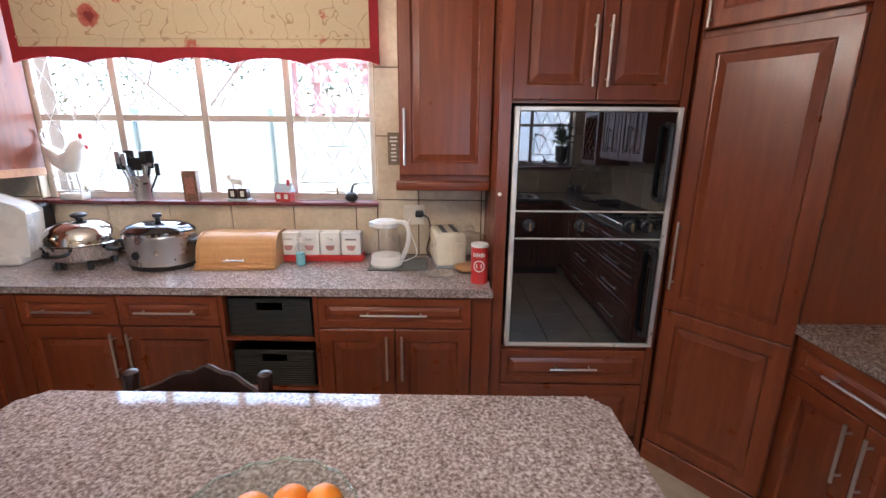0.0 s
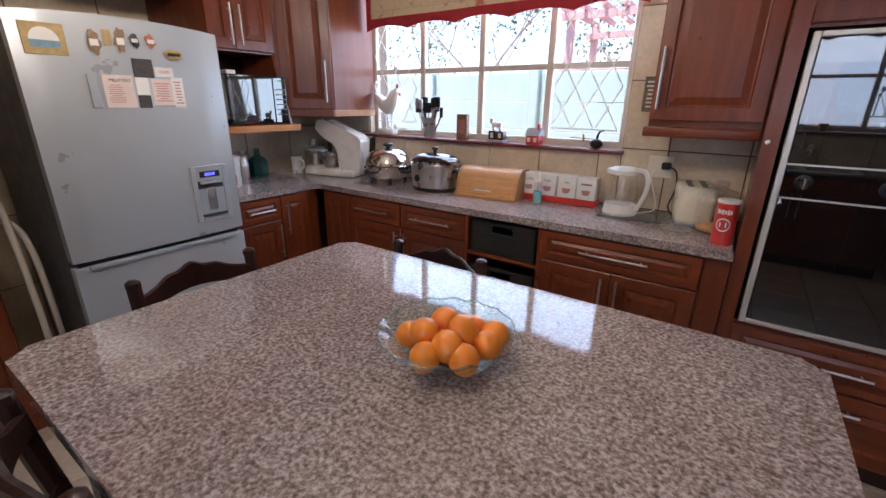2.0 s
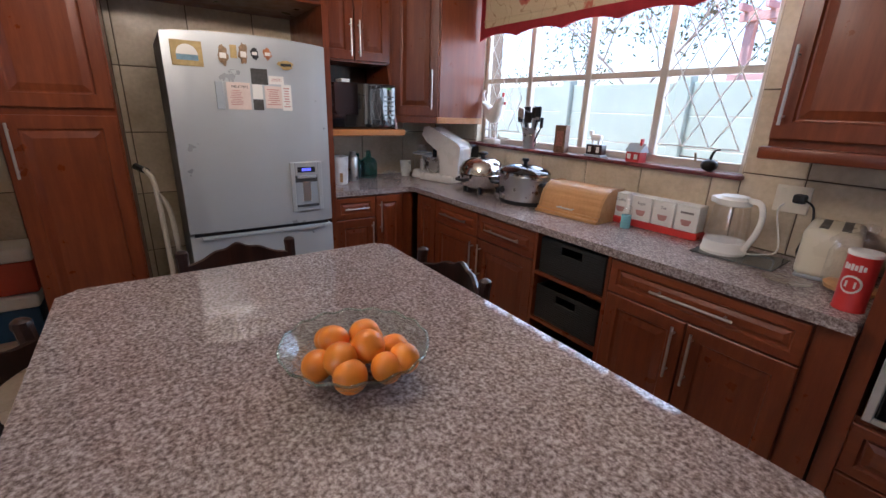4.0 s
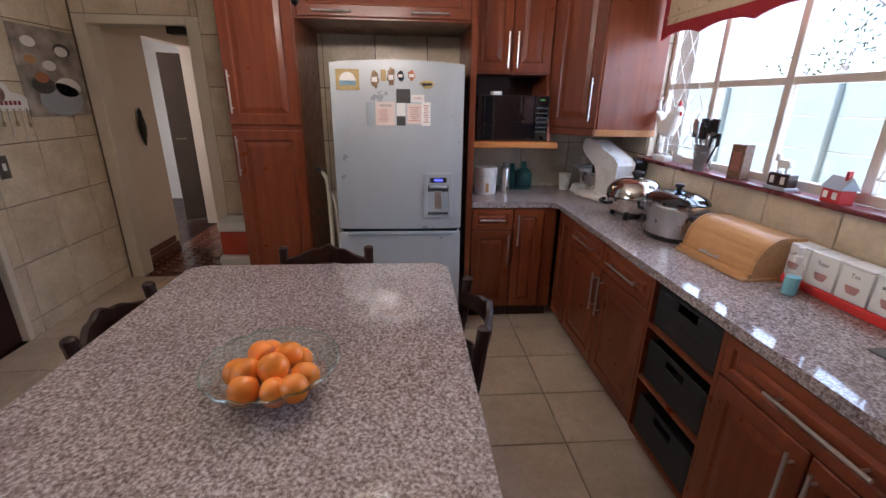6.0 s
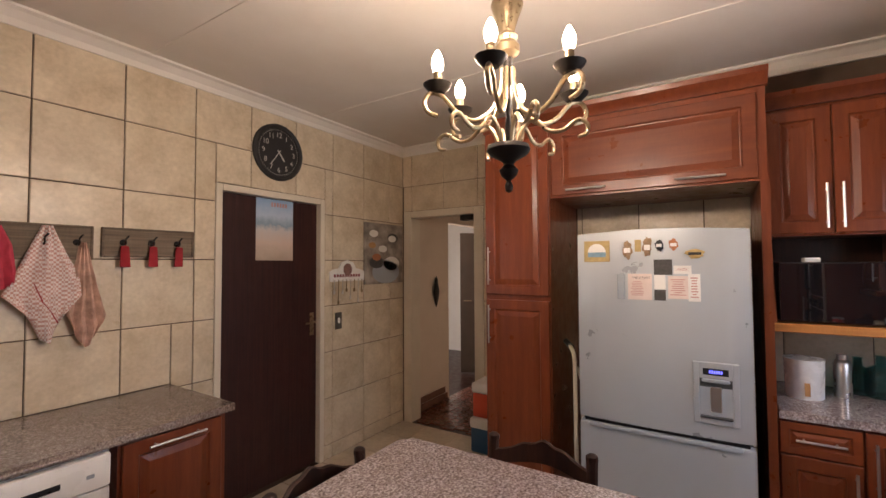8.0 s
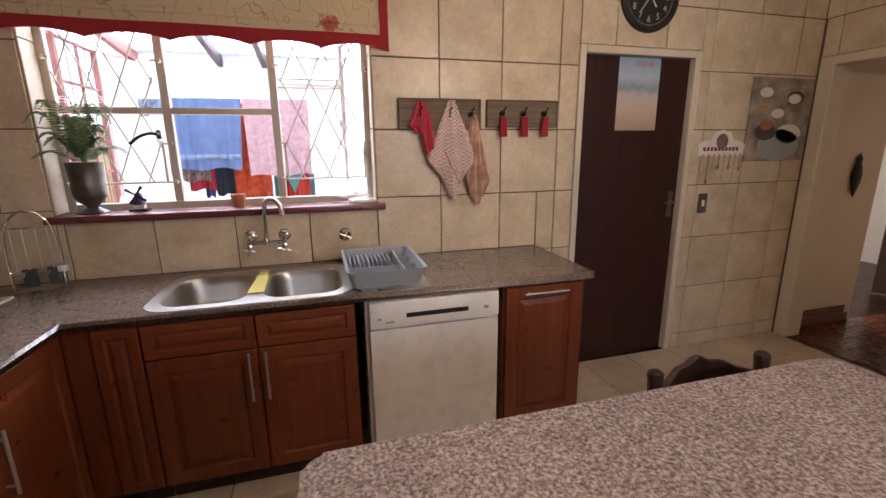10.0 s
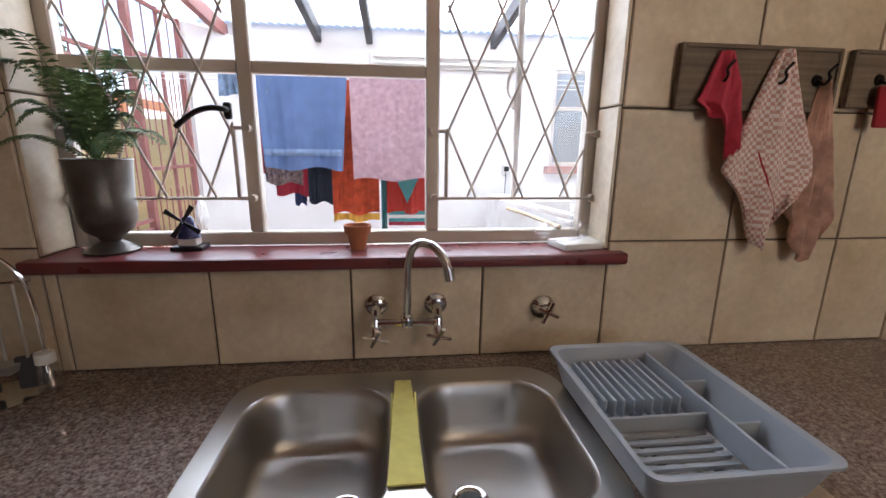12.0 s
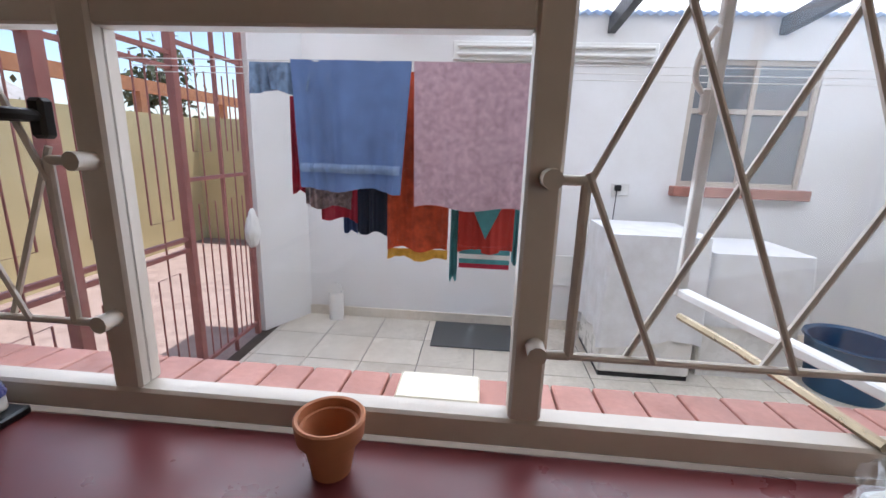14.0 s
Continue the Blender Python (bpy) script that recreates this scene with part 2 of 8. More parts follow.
def pane_glass(name, edge=0.03):
    m = bpy.data.materials.new(name)
    m.use_nodes = True
    nt = m.node_tree
    nt.nodes.clear()
    o = nt.nodes.new("ShaderNodeOutputMaterial")
    t = nt.nodes.new("ShaderNodeBsdfTransparent")
    g = nt.nodes.new("ShaderNodeBsdfGlossy")
    g.inputs["Roughness"].default_value = 0.02
    lw = nt.nodes.new("ShaderNodeLayerWeight")
    lw.inputs["Blend"].default_value = 0.5
    f = nt.nodes.new("ShaderNodeMath")
    f.operation = "POWER"
    f.inputs[1].default_value = 4.0
    nt.links.new(lw.outputs["Facing"], f.inputs[0])
    x = nt.nodes.new("ShaderNodeMixShader")
    k = nt.nodes.new("ShaderNodeMath")
    k.operation = "MULTIPLY_ADD"
    k.inputs[1].default_value, k.inputs[2].default_value = 0.55, edge
    nt.links.new(f.outputs[0], k.inputs[0])
    nt.links.new(k.outputs[0], x.inputs[0])
    nt.links.new(t.outputs[0], x.inputs[1])
    nt.links.new(g.outputs[0], x.inputs[2])
    nt.links.new(x.outputs[0], o.inputs[0])
    return m


PANE = pane_glass("window_glass")
CLEAR = pane_glass("thin_clear_glass", 0.12)
BOWLGLASS = pane_glass("green_tinted_glass", 0.04)
BOWLGLASS.node_tree.nodes["Transparent BSDF"].inputs[0].default_value = (0.92, 0.965, 0.95, 1)
BLUEGLASS = pane_glass("turquoise_glass", 0.06)
BLUEGLASS.node_tree.nodes["Transparent BSDF"].inputs[0].default_value = (0.52, 0.80, 0.82, 1)
SANITISER = paint("blue_liquid", (0.22, 0.50, 0.56), 0.15, 0.05, 5, 0)


def emit(name, color, strength):
    m = bpy.data.materials.new(name)
    m.use_nodes = True
    nt = m.node_tree
    nt.nodes.clear()
    o = nt.nodes.new("ShaderNodeOutputMaterial")
    e = nt.nodes.new("ShaderNodeEmission")
    e.inputs[0].default_value, e.inputs[1].default_value = (*color, 1), strength
    nt.links.new(e.outputs[0], o.inputs[0])
    return m


BULB = emit("lit_candle_bulb", (1.0, 0.78, 0.5), 11)
FROSTED = paint("frosted_bulb_glass", (0.75, 0.73, 0.70), 0.3, 0.03, 5, 0)
DISPLAY = emit("blue_display", (0.16, 0.16, 1.0), 0.6)

# ---- mesh helpers ----


def B():
    return bmesh.new()


def finish(bm, mat, smooth=None):
    me = bpy.data.meshes.new("m")
    bmesh.ops.recalc_face_normals(bm, faces=bm.faces[:])
    if smooth is not None:
        for f in bm.faces:
            f.smooth = True
        for e in bm.edges:
            if len(e.link_faces) == 2 and (e.calc_face_angle(0) > radians(smooth) or max(f.calc_area() for f in e.link_faces) > 0.1):
                e.smooth = False
    bm.to_mesh(me)
    bm.free()
    me.materials.append(mat)
    return me


def part(name, bm, material, parent=None, label="", smooth=35):
    ob = new(name, finish(bm, material, smooth))
    if parent:
        ob.parent = parent
    if label:
        ob["label"] = label
    return ob


def thing(name, loc, label, category, group="", rz=0):
    ob = new(name)
    ob.empty_display_size = 0.05
    ob.matrix_basis = pose(*loc, 0, 0, rz)
    return tagged(ob, label, category, group)


def struct(name, bm, mat, label="", smooth=None):
    ob = new(name, finish(bm, mat, smooth))
    return tagged(ob, label or name.replace("_", " "), "structure", "", "structure")


def box(bm, x0, x1, y0, y1, z0, z1, bev=0.0, seg=1, m=None):
    g = bmesh.ops.create_cube(bm, size=1)["verts"]
    for v in g:
        v.co = Vector(((x0 + x1) / 2 + v.co.x * (x1 - x0), (y0 + y1) / 2 + v.co.y * (y1 - y0), (z0 + z1) / 2 + v.co.z * (z1 - z0)))
    if m is not None:
        bmesh.ops.transform(bm, matrix=m, verts=g)
    if bev > 0:
        es = list({e for v in g for e in v.link_edges})
        bmesh.ops.bevel(bm, geom=es, offset=bev, segments=seg, affect="EDGES", profile=0.5)
    return bm


def lathe(bm, prof, n=24, m=None, close=False):
    rings = []
    for r, z in prof:
        if r < 1e-5:
            rings.append([bm.verts.new((0, 0, z))])
        else:
            rings.append([bm.verts.new((r * math.cos(2 * math.pi * k / n), r * math.sin(2 * math.pi * k / n), z)) for k in range(n)])
    for a, c in zip(rings, rings[1:]):
        for k in range(n):
            q = [a[k % len(a)], a[(k + 1) % len(a)], c[(k + 1) % len(c)], c[k % len(c)]]
            q = list(dict.fromkeys(q))
            if len(q) > 2:
                bm.faces.new(q)
    if m is not None:
        bmesh.ops.transform(bm, matrix=m, verts=[v for r in rings for v in r])
    return bm


def tube(bm, pts, rad, n=8, m=None, flat=1.0):
    pts = [Vector(p) for p in pts]
    rings = []
    up = Vector((0, 0, 1))
    last = None
    for i, p in enumerate(pts):
        d = (pts[min(i + 1, len(pts) - 1)] - pts[max(i - 1, 0)]).normalized()
        if last is None:
            s = d.cross(up)
            if s.length < 0.05:
                s = d.cross(Vector((1, 0, 0)))
        else:
            s = last - d * last.dot(d)
        s.normalize()
        last = s
        u = s.cross(d)
        r = rad[i] if isinstance(rad, (list, tuple)) else rad
        rings.append([bm.verts.new(p + (s * math.cos(2 * math.pi * k / n) + u * math.sin(2 * math.pi * k / n) * flat) * r) for k in range(n)])
    for a, c in zip(rings, rings[1:]):
        for k in range(n):
            bm.faces.new([a[k], a[(k + 1) % n], c[(k + 1) % n], c[k]])
    bm.faces.new(rings[0])
    bm.faces.new(rings[-1][::-1])
    if m is not None:
        bmesh.ops.transform(bm, matrix=m, verts=[v for r in rings for v in r])
    return bm


def spline(pts, k=6):
    pts = [Vector(p) for p in pts]
    out = []
    for i in range(len(pts) - 1):
        a, b, c, d = pts[max(i - 1, 0)], pts[i], pts[i + 1], pts[min(i + 2, len(pts) - 1)]
        for j in range(k):
            t = j / k
            out.append(0.5 * ((2 * b) + (c - a) * t + (2 * a - 5 * b + 4 * c - d) * t * t + (3 * b - a - 3 * c + d) * t ** 3))
    out.append(pts[-1])
    return out


def extrude_profile(bm, prof, x0, x1, m=None):
    """A closed (y, z) profile swept along x."""
    a = [bm.verts.new((x0, y, z)) for y, z in prof]
    b = [bm.verts.new((x1, y, z)) for y, z in prof]
    n = len(prof)
    for k in range(n):
        bm.faces.new([a[k], a[(k + 1) % n], b[(k + 1) % n], b[k]])
    bm.faces.new(a)
    bm.faces.new(b[::-1])
    if m is not None:
        bmesh.ops.transform(bm, matrix=m, verts=a + b)
    return bm


def prism(bm, outline, z0, z1, bev=0.0):
    a = [bm.verts.new((x, y, z0)) for x, y in outline]
    b = [bm.verts.new((x, y, z1)) for x, y in outline]
    n = len(outline)
    for k in range(n):
        bm.faces.new([a[k], a[(k + 1) % n], b[(k + 1) % n], b[k]])
    bm.faces.new(a[::-1])
    top = bm.faces.new(b)
    if bev:
        bmesh.ops.bevel(bm, geom=list(top.edges), offset=bev, segments=3, affect="EDGES", profile=0.5)
    return bm


def round_rect(x0, x1, y0, y1, r, n=5):
    out = []
    for cx, cy, a0 in ((x1 - r, y1 - r, 0), (x0 + r, y1 - r, 90), (x0 + r, y0 + r, 180), (x1 - r, y0 + r, 270)):
        for k in range(n + 1):
            a = radians(a0 + 90 * k / n)
            out.append((cx + r * math.cos(a), cy + r * math.sin(a)))
    return out


def raised_panel(bm, x0, x1, z0, z1, y=0.0, t=0.02, rail=0.058, small=False):
    """A raised-panel front; its back lies at y and it faces -y."""
    w = min(x1 - x0, z1 - z0)
    rail = min(rail, w * 0.24)
    e = min(0.03, w * 0.1)
    steps = [(0, 0), (0, t - 0.003), (0.004, t), (rail, t), (rail + 0.006, t - 0.009), (rail + 0.012, t - 0.010), (rail + 0.012 + e, t - 0.002)]
    rings = []
    for i, d in steps:
        rings.append([bm.verts.new(p) for p in ((x0 + i, y - d, z0 + i), (x1 - i, y - d, z0 + i), (x1 - i, y - d, z1 - i), (x0 + i, y - d, z1 - i))])
    for a, c in zip(rings, rings[1:]):
        for k in range(4):
            bm.faces.new([a[k], a[(k + 1) % 4], c[(k + 1) % 4], c[k]])
    bm.faces.new(rings[0][::-1])
    bm.faces.new(rings[-1])
    return bm


def bar_handle(parent, x, z, length, vertical=True, y=-0.02):
    bm = B()
    h = length / 2
    if vertical:
        tube(bm, [(x, y - 0.028, z - h), (x, y - 0.028, z + h)], 0.0058, 8)
        for s in (-1, 1):
            tube(bm, [(x, y, z + s * (h - 0.03)), (x, y - 0.028, z + s * (h - 0.03))], 0.0045, 6)
    else:
        tube(bm, [(x - h, y - 0.028, z), (x + h, y - 0.028, z)], 0.0058, 8)
        for s in (-1, 1):
            tube(bm, [(x + s * (h - 0.03), y, z), (x + s * (h - 0.03), y - 0.028, z)], 0.0045, 6)
    return part("handle", bm, NICKEL, parent, "brushed nickel bar handle")


def front(parent, kind, x0, x1, z0, z1, handle=None, y=0.0, mat=None):
    """handle: None, 'h' or ('v', x, z)."""
    g = 0.0015
    bm = raised_panel(B(), x0 + g, x1 - g, z0 + g, z1 - g, y, rail=0.058 if z1 - z0 > 0.25 else 0.034)
    d = part(kind, bm, mat or (CHERRY if z1 - z0 > x1 - x0 else CHERRY_X), parent, "", None)
    if handle == "h":
        bar_handle(d, (x0 + x1) / 2, (z0 + z1) / 2, min(0.3, (x1 - x0) * 0.6), False, y - 0.02)
    elif handle:
        bar_handle(d, handle[1], handle[2], handle[3] if len(handle) > 3 else 0.22, handle[0] == "v", y - 0.02)
    return d


# ---- the kitchen's shell ----
N, S, W, WF, E, H = 2.52, -1.6, -3.2, -2.86, 1.93, 2.76
NW = (-2.29, -0.39, 1.20, 2.25)   # north window x0 x1 z0 z1
SW = (0.018, 1.555, 1.215, 2.22)    # south window
DR = (-2.115, -1.275, 0.0, 2.08)  # door in the south wall
DW = (-1.50, -0.745, 0.0, 2.07)   # doorway in the west wall, along y


def wall_with_opening(name, x0, x1, y0, y1, ops, axis, mat, label):
    """A wall box x0..x1, y0..y1 from 0 to H with openings (a0, a1, z0, z1) along axis."""
    bm = B()
    lo, hi = (x0, x1) if axis == "x" else (y0, y1)
    cuts = sorted({lo, hi, *[o[0] for o in ops], *[o[1] for o in ops]})
    for a, b in zip(cuts, cuts[1:]):
        spans = [(0.0, H)]
        for o in ops:
            if o[0] <= a and o[1] >= b:
                spans = [(0.0, o[2]), (o[3], H)]
        for z0, z1 in spans:
            if z1 - z0 > 0.001:
                if axis == "x":
                    box(bm, a, b, y0, y1, z0, z1)
                else:
                    box(bm, x0, x1, a, b, z0, z1)
    bmesh.ops.remove_doubles(bm, verts=bm.verts[:], dist=0.0005)
    return struct(name, bm, mat, label)


wall_north = wall_with_opening("wall_north", W - 0.2, E + 0.2, N, N + 0.22, [(NW[0], NW[1], NW[2] - 0.02, NW[3])], "x", GROUT, "north kitchen wall clad in cream tiles")
wall_south = wall_with_opening("wall_south", W - 0.0, E + 0.2, S - 0.22, S, [(SW[0], SW[1], SW[2] - 0.03, SW[3]), DR], "x", GROUT, "south kitchen wall clad in cream tiles")
wall_west = wall_with_opening("wall_west", W - 0.14, W, S, -0.18, [DW], "y", GROUT, "west wall with doorway to the passage")
bm = B()
box(bm, W - 0.14, WF, -0.18, N, 0, H)
wall_niche = struct("wall_west_niche", bm, GROUT, "tiled wall behind fridge and counter")
bm = B()
box(bm, E, E + 0.2, S, N, 0, H)
wall_east = struct("wall_east", bm, GROUT, "east kitchen wall clad in cream tiles")
bm = B()
box(bm, W, E + 0.2, S, N, -0.12, -0.006)
floor = struct("floor", bm, FLOORGROUT, "kitchen floor of beige ceramic tiles")
bm = B()
box(bm, W - 0.2, E + 0.2, S - 0.22, N + 0.22, H, H + 0.12)
struct("ceiling", bm, CEILING, "painted board ceiling with fine joints")
bm = B()
for x in (-2.05, -0.85, 0.35, 1.55):
    box(bm, x, x + 0.03, S + 0.06, N - 0.06, H - 0.004, H + 0.002)
struct("ceiling_joint", bm, CEILING, "flat cover strips over ceiling board joints")
prof = [(0, 0), (-0.085, 0), (-0.085, -0.012), (-0.06, -0.02), (-0.028, -0.05), (-0.018, -0.08), (0, -0.08)]
bm = B()
for m, l in ((pose(0, N, H), (W, E)), (pose(0, S, H, 0, 0, 180), (-E, -W))):
    extrude_profile(bm, prof, l[0], l[1], m)
extrude_profile(bm, prof, S + 0.02, 0.0, pose(W, 0, H, 0, 0, 90))
extrude_profile(bm, prof, -0.2, N - 0.02, pose(WF, 0, H, 0, 0, 90))
extrude_profile(bm, prof, -N + 0.02, -S - 0.02, pose(E, 0, H, 0, 0, -90))
struct("cornice", bm, CORNICE, "moulded white plaster cornice")


def steel_window(name, x0, x1, z0, z1, y, mulls, transoms, outside, label):
    """Steel casement in plane y. outside: +1 or -1 along y."""
    w = tagged(new(name), label, "structure", "", "structure")
    f = 0.04
    d = 0.035
    bm = B()
    for a in (x0, x1 - f):
        box(bm, a, a + f, y - d / 2, y + d / 2, z0, z1, 0.004)
    for z in (z0, z1 - f):
        box(bm, x0 + f, x1 - f, y - d / 2, y + d / 2, z, z + f, 0.004)
    part("window_frame", bm, WINPAINT, w)
    xs = [x0 + f] + [q for mx in mulls for q in (mx - f / 2, mx + f / 2)] + [x1 - f]
    for mx in mulls:
        part("mullion", box(B(), mx - f / 2, mx + f / 2, y - d / 2 - 0.004, y + d / 2, z0 + f, z1 - f, 0.004), WINPAINT, w)
    for i in range(0, len(xs), 2):
        a, b = xs[i], xs[i + 1]
        for lo, hi in transoms[i // 2]:
            pn = part("pane", box(B(), a, b, y - 0.002, y + 0.002, lo, hi), PANE, w, "clear window glass", None)
            pn.visible_shadow = False
        for tz in [hi for lo, hi in transoms[i // 2][:-1]]:
            part("transom", box(B(), a, b, y - d / 2 + 0.002, y + d / 2 - 0.002, tz - 0.017, tz + 0.017, 0.003), WINPAINT, w)
    return w


def lattice(parent, x0, x1, z0, z1, y, mat, nx=2, r=0.0042):
    """Diamond burglar bars in the frame x0..x1, z0..z1."""
    cw = (x1 - x0) / nx
    ch = cw * 1.75
    bm = B()
    tube(bm, [(x0, y, z0), (x1, y, z0)], r * 1.2, 6)
    tube(bm, [(x0, y, z1), (x1, y, z1)], r * 1.2, 6)
    part("burglar_bar", bm, mat, parent)
    for s in (1, -1):
        k = -int((z1 - z0) / ch) - 2
        for i in range(k, nx + 3 + int((z1 - z0) / ch)):
            # line x = xa + s*(z-z0)*cw/ch
            xa = x0 + i * cw if s > 0 else x1 - i * cw
            ta, tb = 0.0, z1 - z0
            sl = s * cw / ch
            lo, hi = sorted(((x0 - xa) / sl, (x1 - xa) / sl))
            ta, tb = max(ta, lo), min(tb, hi)
            if tb - ta > 0.03:
                bm = tube(B(), [(xa + sl * ta, y + 0.004 * s, z0 + ta), (xa + sl * tb, y + 0.004 * s, z0 + tb)], r, 6)
                part("burglar_bar", bm, mat, parent)


TRN = 1.645
window_1 = steel_window("window_1", NW[0], NW[1], NW[2], NW[3], N + 0.075, (-1.81, -1.335, -0.87),
                        [[(1.24, TRN), (TRN, 2.21)]] * 4, 1, "north steel window with four lights and diamond bars")
lattice(window_1, -0.83, -0.44, 1.30, 2.18, N + 0.035, BARWHITE, 3, 0.0032)
lattice(window_1, -2.24, -1.85, 1.30, 2.18, N + 0.035, BARWHITE, 3, 0.0026)
part("window_sill", box(B(), NW[0] - 0.03, NW[1] + 0.012, N - 0.045, N + 0.055, NW[2] - 0.022, NW[2], 0.006, 2), SILLRED, window_1, "dark red painted sill board")

YS = -1.743
window_2 = steel_window("window_2", SW[0], SW[1], SW[2], SW[3], YS, (0.53, 1.05),
                        [[], [(1.255, 1.715), (1.715, 2.18)], [(1.255, 1.715), (1.715, 2.18)]], -1, "south steel window over the sink with an open casement")


def diamond_bars(parent, x0, x1, z0, z1, y, mat, cw, ch, xn, zn, r=0.0042):
    """Crossed bars with cells cw x ch, one crossing at (xn, zn), cut to x0..x1, z0..z1."""
    part("burglar_bar", tube(B(), [(x0 - 0.02, y, z0), (x1 + 0.02, y, z0)], r * 1.25, 8), mat, parent)
    sl = cw / ch
    for sgn in (1, -1):
        for k in range(-12, 13):
            xa = xn + k * cw + sgn * sl * (z0 - zn)
            lo, hi = sorted(((x0 - xa) / (sgn * sl), (x1 - xa) / (sgn * sl)))
            lo, hi = max(0.0, lo), min(z1 - z0, hi)
            if hi - lo > 0.03:
                pts = [(xa + sgn * sl * q, y + 0.0035 * sgn, z0 + q) for q in (lo, hi)]
                part("burglar_bar", tube(B(), pts, r, 6), mat, parent)


YB = YS + 0.037
diamond_bars(window_2, 0.065, 0.49, 1.357, 2.17, YB, BARCREAM, 0.146, 0.323, 0.34, 1.551, 0.0038)
diamond_bars(window_2, 1.085, 1.50, 1.357, 2.17, YB, BARCREAM, 0.132, 0.31, 1.225, 1.548, 0.0038)
part("window_sill", box(B(), SW[0] - 0.046, SW[1] + 0.03, YS + 0.02, S + 0.045, SW[2] - 0.035, SW[2], 0.008, 2), SILLRED, window_2, "dark red painted sill board")
# sash swung outward, hinged on the jamb
sash = Matrix.Translation((0.04, YS - 0.02, 0)) @ pose(0, 0, 0, 0, 0, -77)
bm = B()
for a in (0.0, 0.446):
    box(bm, a, a + 0.016, -0.013, 0.013, 1.275, 2.17, 0.003, 1, sash)
for z in (1.275, 2.152):
    box(bm, 0.016, 0.446, -0.013, 0.013, z, z + 0.018, 0.003, 1, sash)
box(bm, 0.440, 0.456, 0.013, 0.03, 1.66, 1.71, 0.004, 1, sash)
tube(bm, spline([sash @ Vector(p) for p in ((0.448, 0.03, 1.70), (0.448, 0.05, 1.73), (0.43, 0.055, 1.78), (0.40, 0.055, 1.81))]), 0.006, 8)
part("casement_frame", bm, BARWHITE, window_2, "white casement swung open")
pn = part("pane", box(B(), 0.012, 0.446, -0.002, 0.002, 1.293, 2.152, 0, 1, sash), PANE, window_2, "", None)
pn.visible_shadow = False
bm = tube(B(), [(0.12, YS + 0.02, 1.262), (0.16, YS - 0.2, 1.27), (0.2, YS - 0.33, 1.275)], 0.007, 6)
part("stay", bm, BRASS, window_2, "brass casement stay")
bm = B()
tube(bm, spline([(1.10, YS + 0.02, 1.60), (1.10, YS + 0.065, 1.60), (1.13, YS + 0.075, 1.60), (1.17, YS + 0.08, 1.585), (1.215, YS + 0.08, 1.55)]), 0.0075, 8)
box(bm, 1.09, 1.11, YS + 0.012, YS + 0.03, 1.575, 1.62, 0.004)
part("window_handle", bm, BRONZE, window_2, "dark curved window handle")
for bx, wx in ((0.49, 0.525), (0.065, 0.03), (1.085, 1.05), (1.50, 1.53)):
    for z in (1.357, 1.552, 1.95):
        bm = tube(B(), [(wx, YB - 0.02, z), (wx, YB + 0.008, z)], 0.011, 10)
        tube(bm, [(wx, YB, z), (bx, YB, z)], 0.0055, 8)
        part("bar_bracket", bm, BARCREAM, window_2, "", 50)
    part("bar_upright", tube(B(), [(bx, YB, 1.357), (bx, YB, 1.552)], 0.0058, 8), BARCREAM, window_2)

# tiled reveals beside the windows are built with the wall tiles below

# door in the south wall
door_1 = tagged(new("door_1"), "closed dark brown wooden door with a calendar on it", "structure", "", "structure")
leaf = part("door_leaf", box(B(), DR[0] + 0.012, DR[1] - 0.012, S - 0.075, S - 0.035, 0.008, DR[3] - 0.012, 0.002), DOORWOOD, door_1, "dark brown flush door", None)
bm = B()
box(bm, -2.075, -2.035, S - 0.036, S - 0.030, 1.02, 1.20, 0.002)
tube(bm, [(-2.055, S - 0.03, 1.13), (-2.055, S + 0.015, 1.13), (-2.05, S + 0.02, 1.13), (-1.955, S + 0.02, 1.125)], 0.008, 8)
part("door_handle", bm, BRASS, leaf, "aged brass lever handle")
bm = B()
for z in (0.28, 1.0, 1.85):
    tube(bm, [(DR[1] - 0.008, S - 0.028, z - 0.05), (DR[1] - 0.008, S - 0.028, z + 0.05)], 0.008, 8)
part("hinge", bm, BRASS, leaf, "brass hinges")
bm = B()
fw = 0.035
box(bm, DR[0] - fw, DR[0] + 0.01, S - 0.10, S + 0.012, 0, DR[3] + fw, 0.004)
box(bm, DR[1] - 0.01, DR[1] + fw, S - 0.10, S + 0.012, 0, DR[3] + fw, 0.004)
box(bm, DR[0] + 0.01, DR[1] - 0.01, S - 0.10, S + 0.012, DR[3] - 0.01, DR[3] + fw, 0.004)
part("door_frame", bm, FRAMEPAINT, door_1, "cream painted steel frame")

# doorway frame in the west wall
doorway = tagged(new("door_2"), "open doorway with a cream painted steel frame", "structure", "", "structure")
bm = B()
for a in (DW[0] - 0.075, DW[1] - 0.02):
    box(bm, W - 0.15, W + 0.014, a, a + 0.095, 0, DW[3] + 0.045, 0.006)
box(bm, W - 0.15, W + 0.014, DW[0] + 0.02, DW[1] - 0.02, DW[3] - 0.02, DW[3] + 0.045, 0.006)
part("door_frame", bm, FRAMEPAINT, doorway)
part("door_closer", box(B(), W - 0.12, W - 0.02, -0.93, -0.79, DW[3] - 0.075, DW[3] - 0.022, 0.004), BRONZE, doorway)

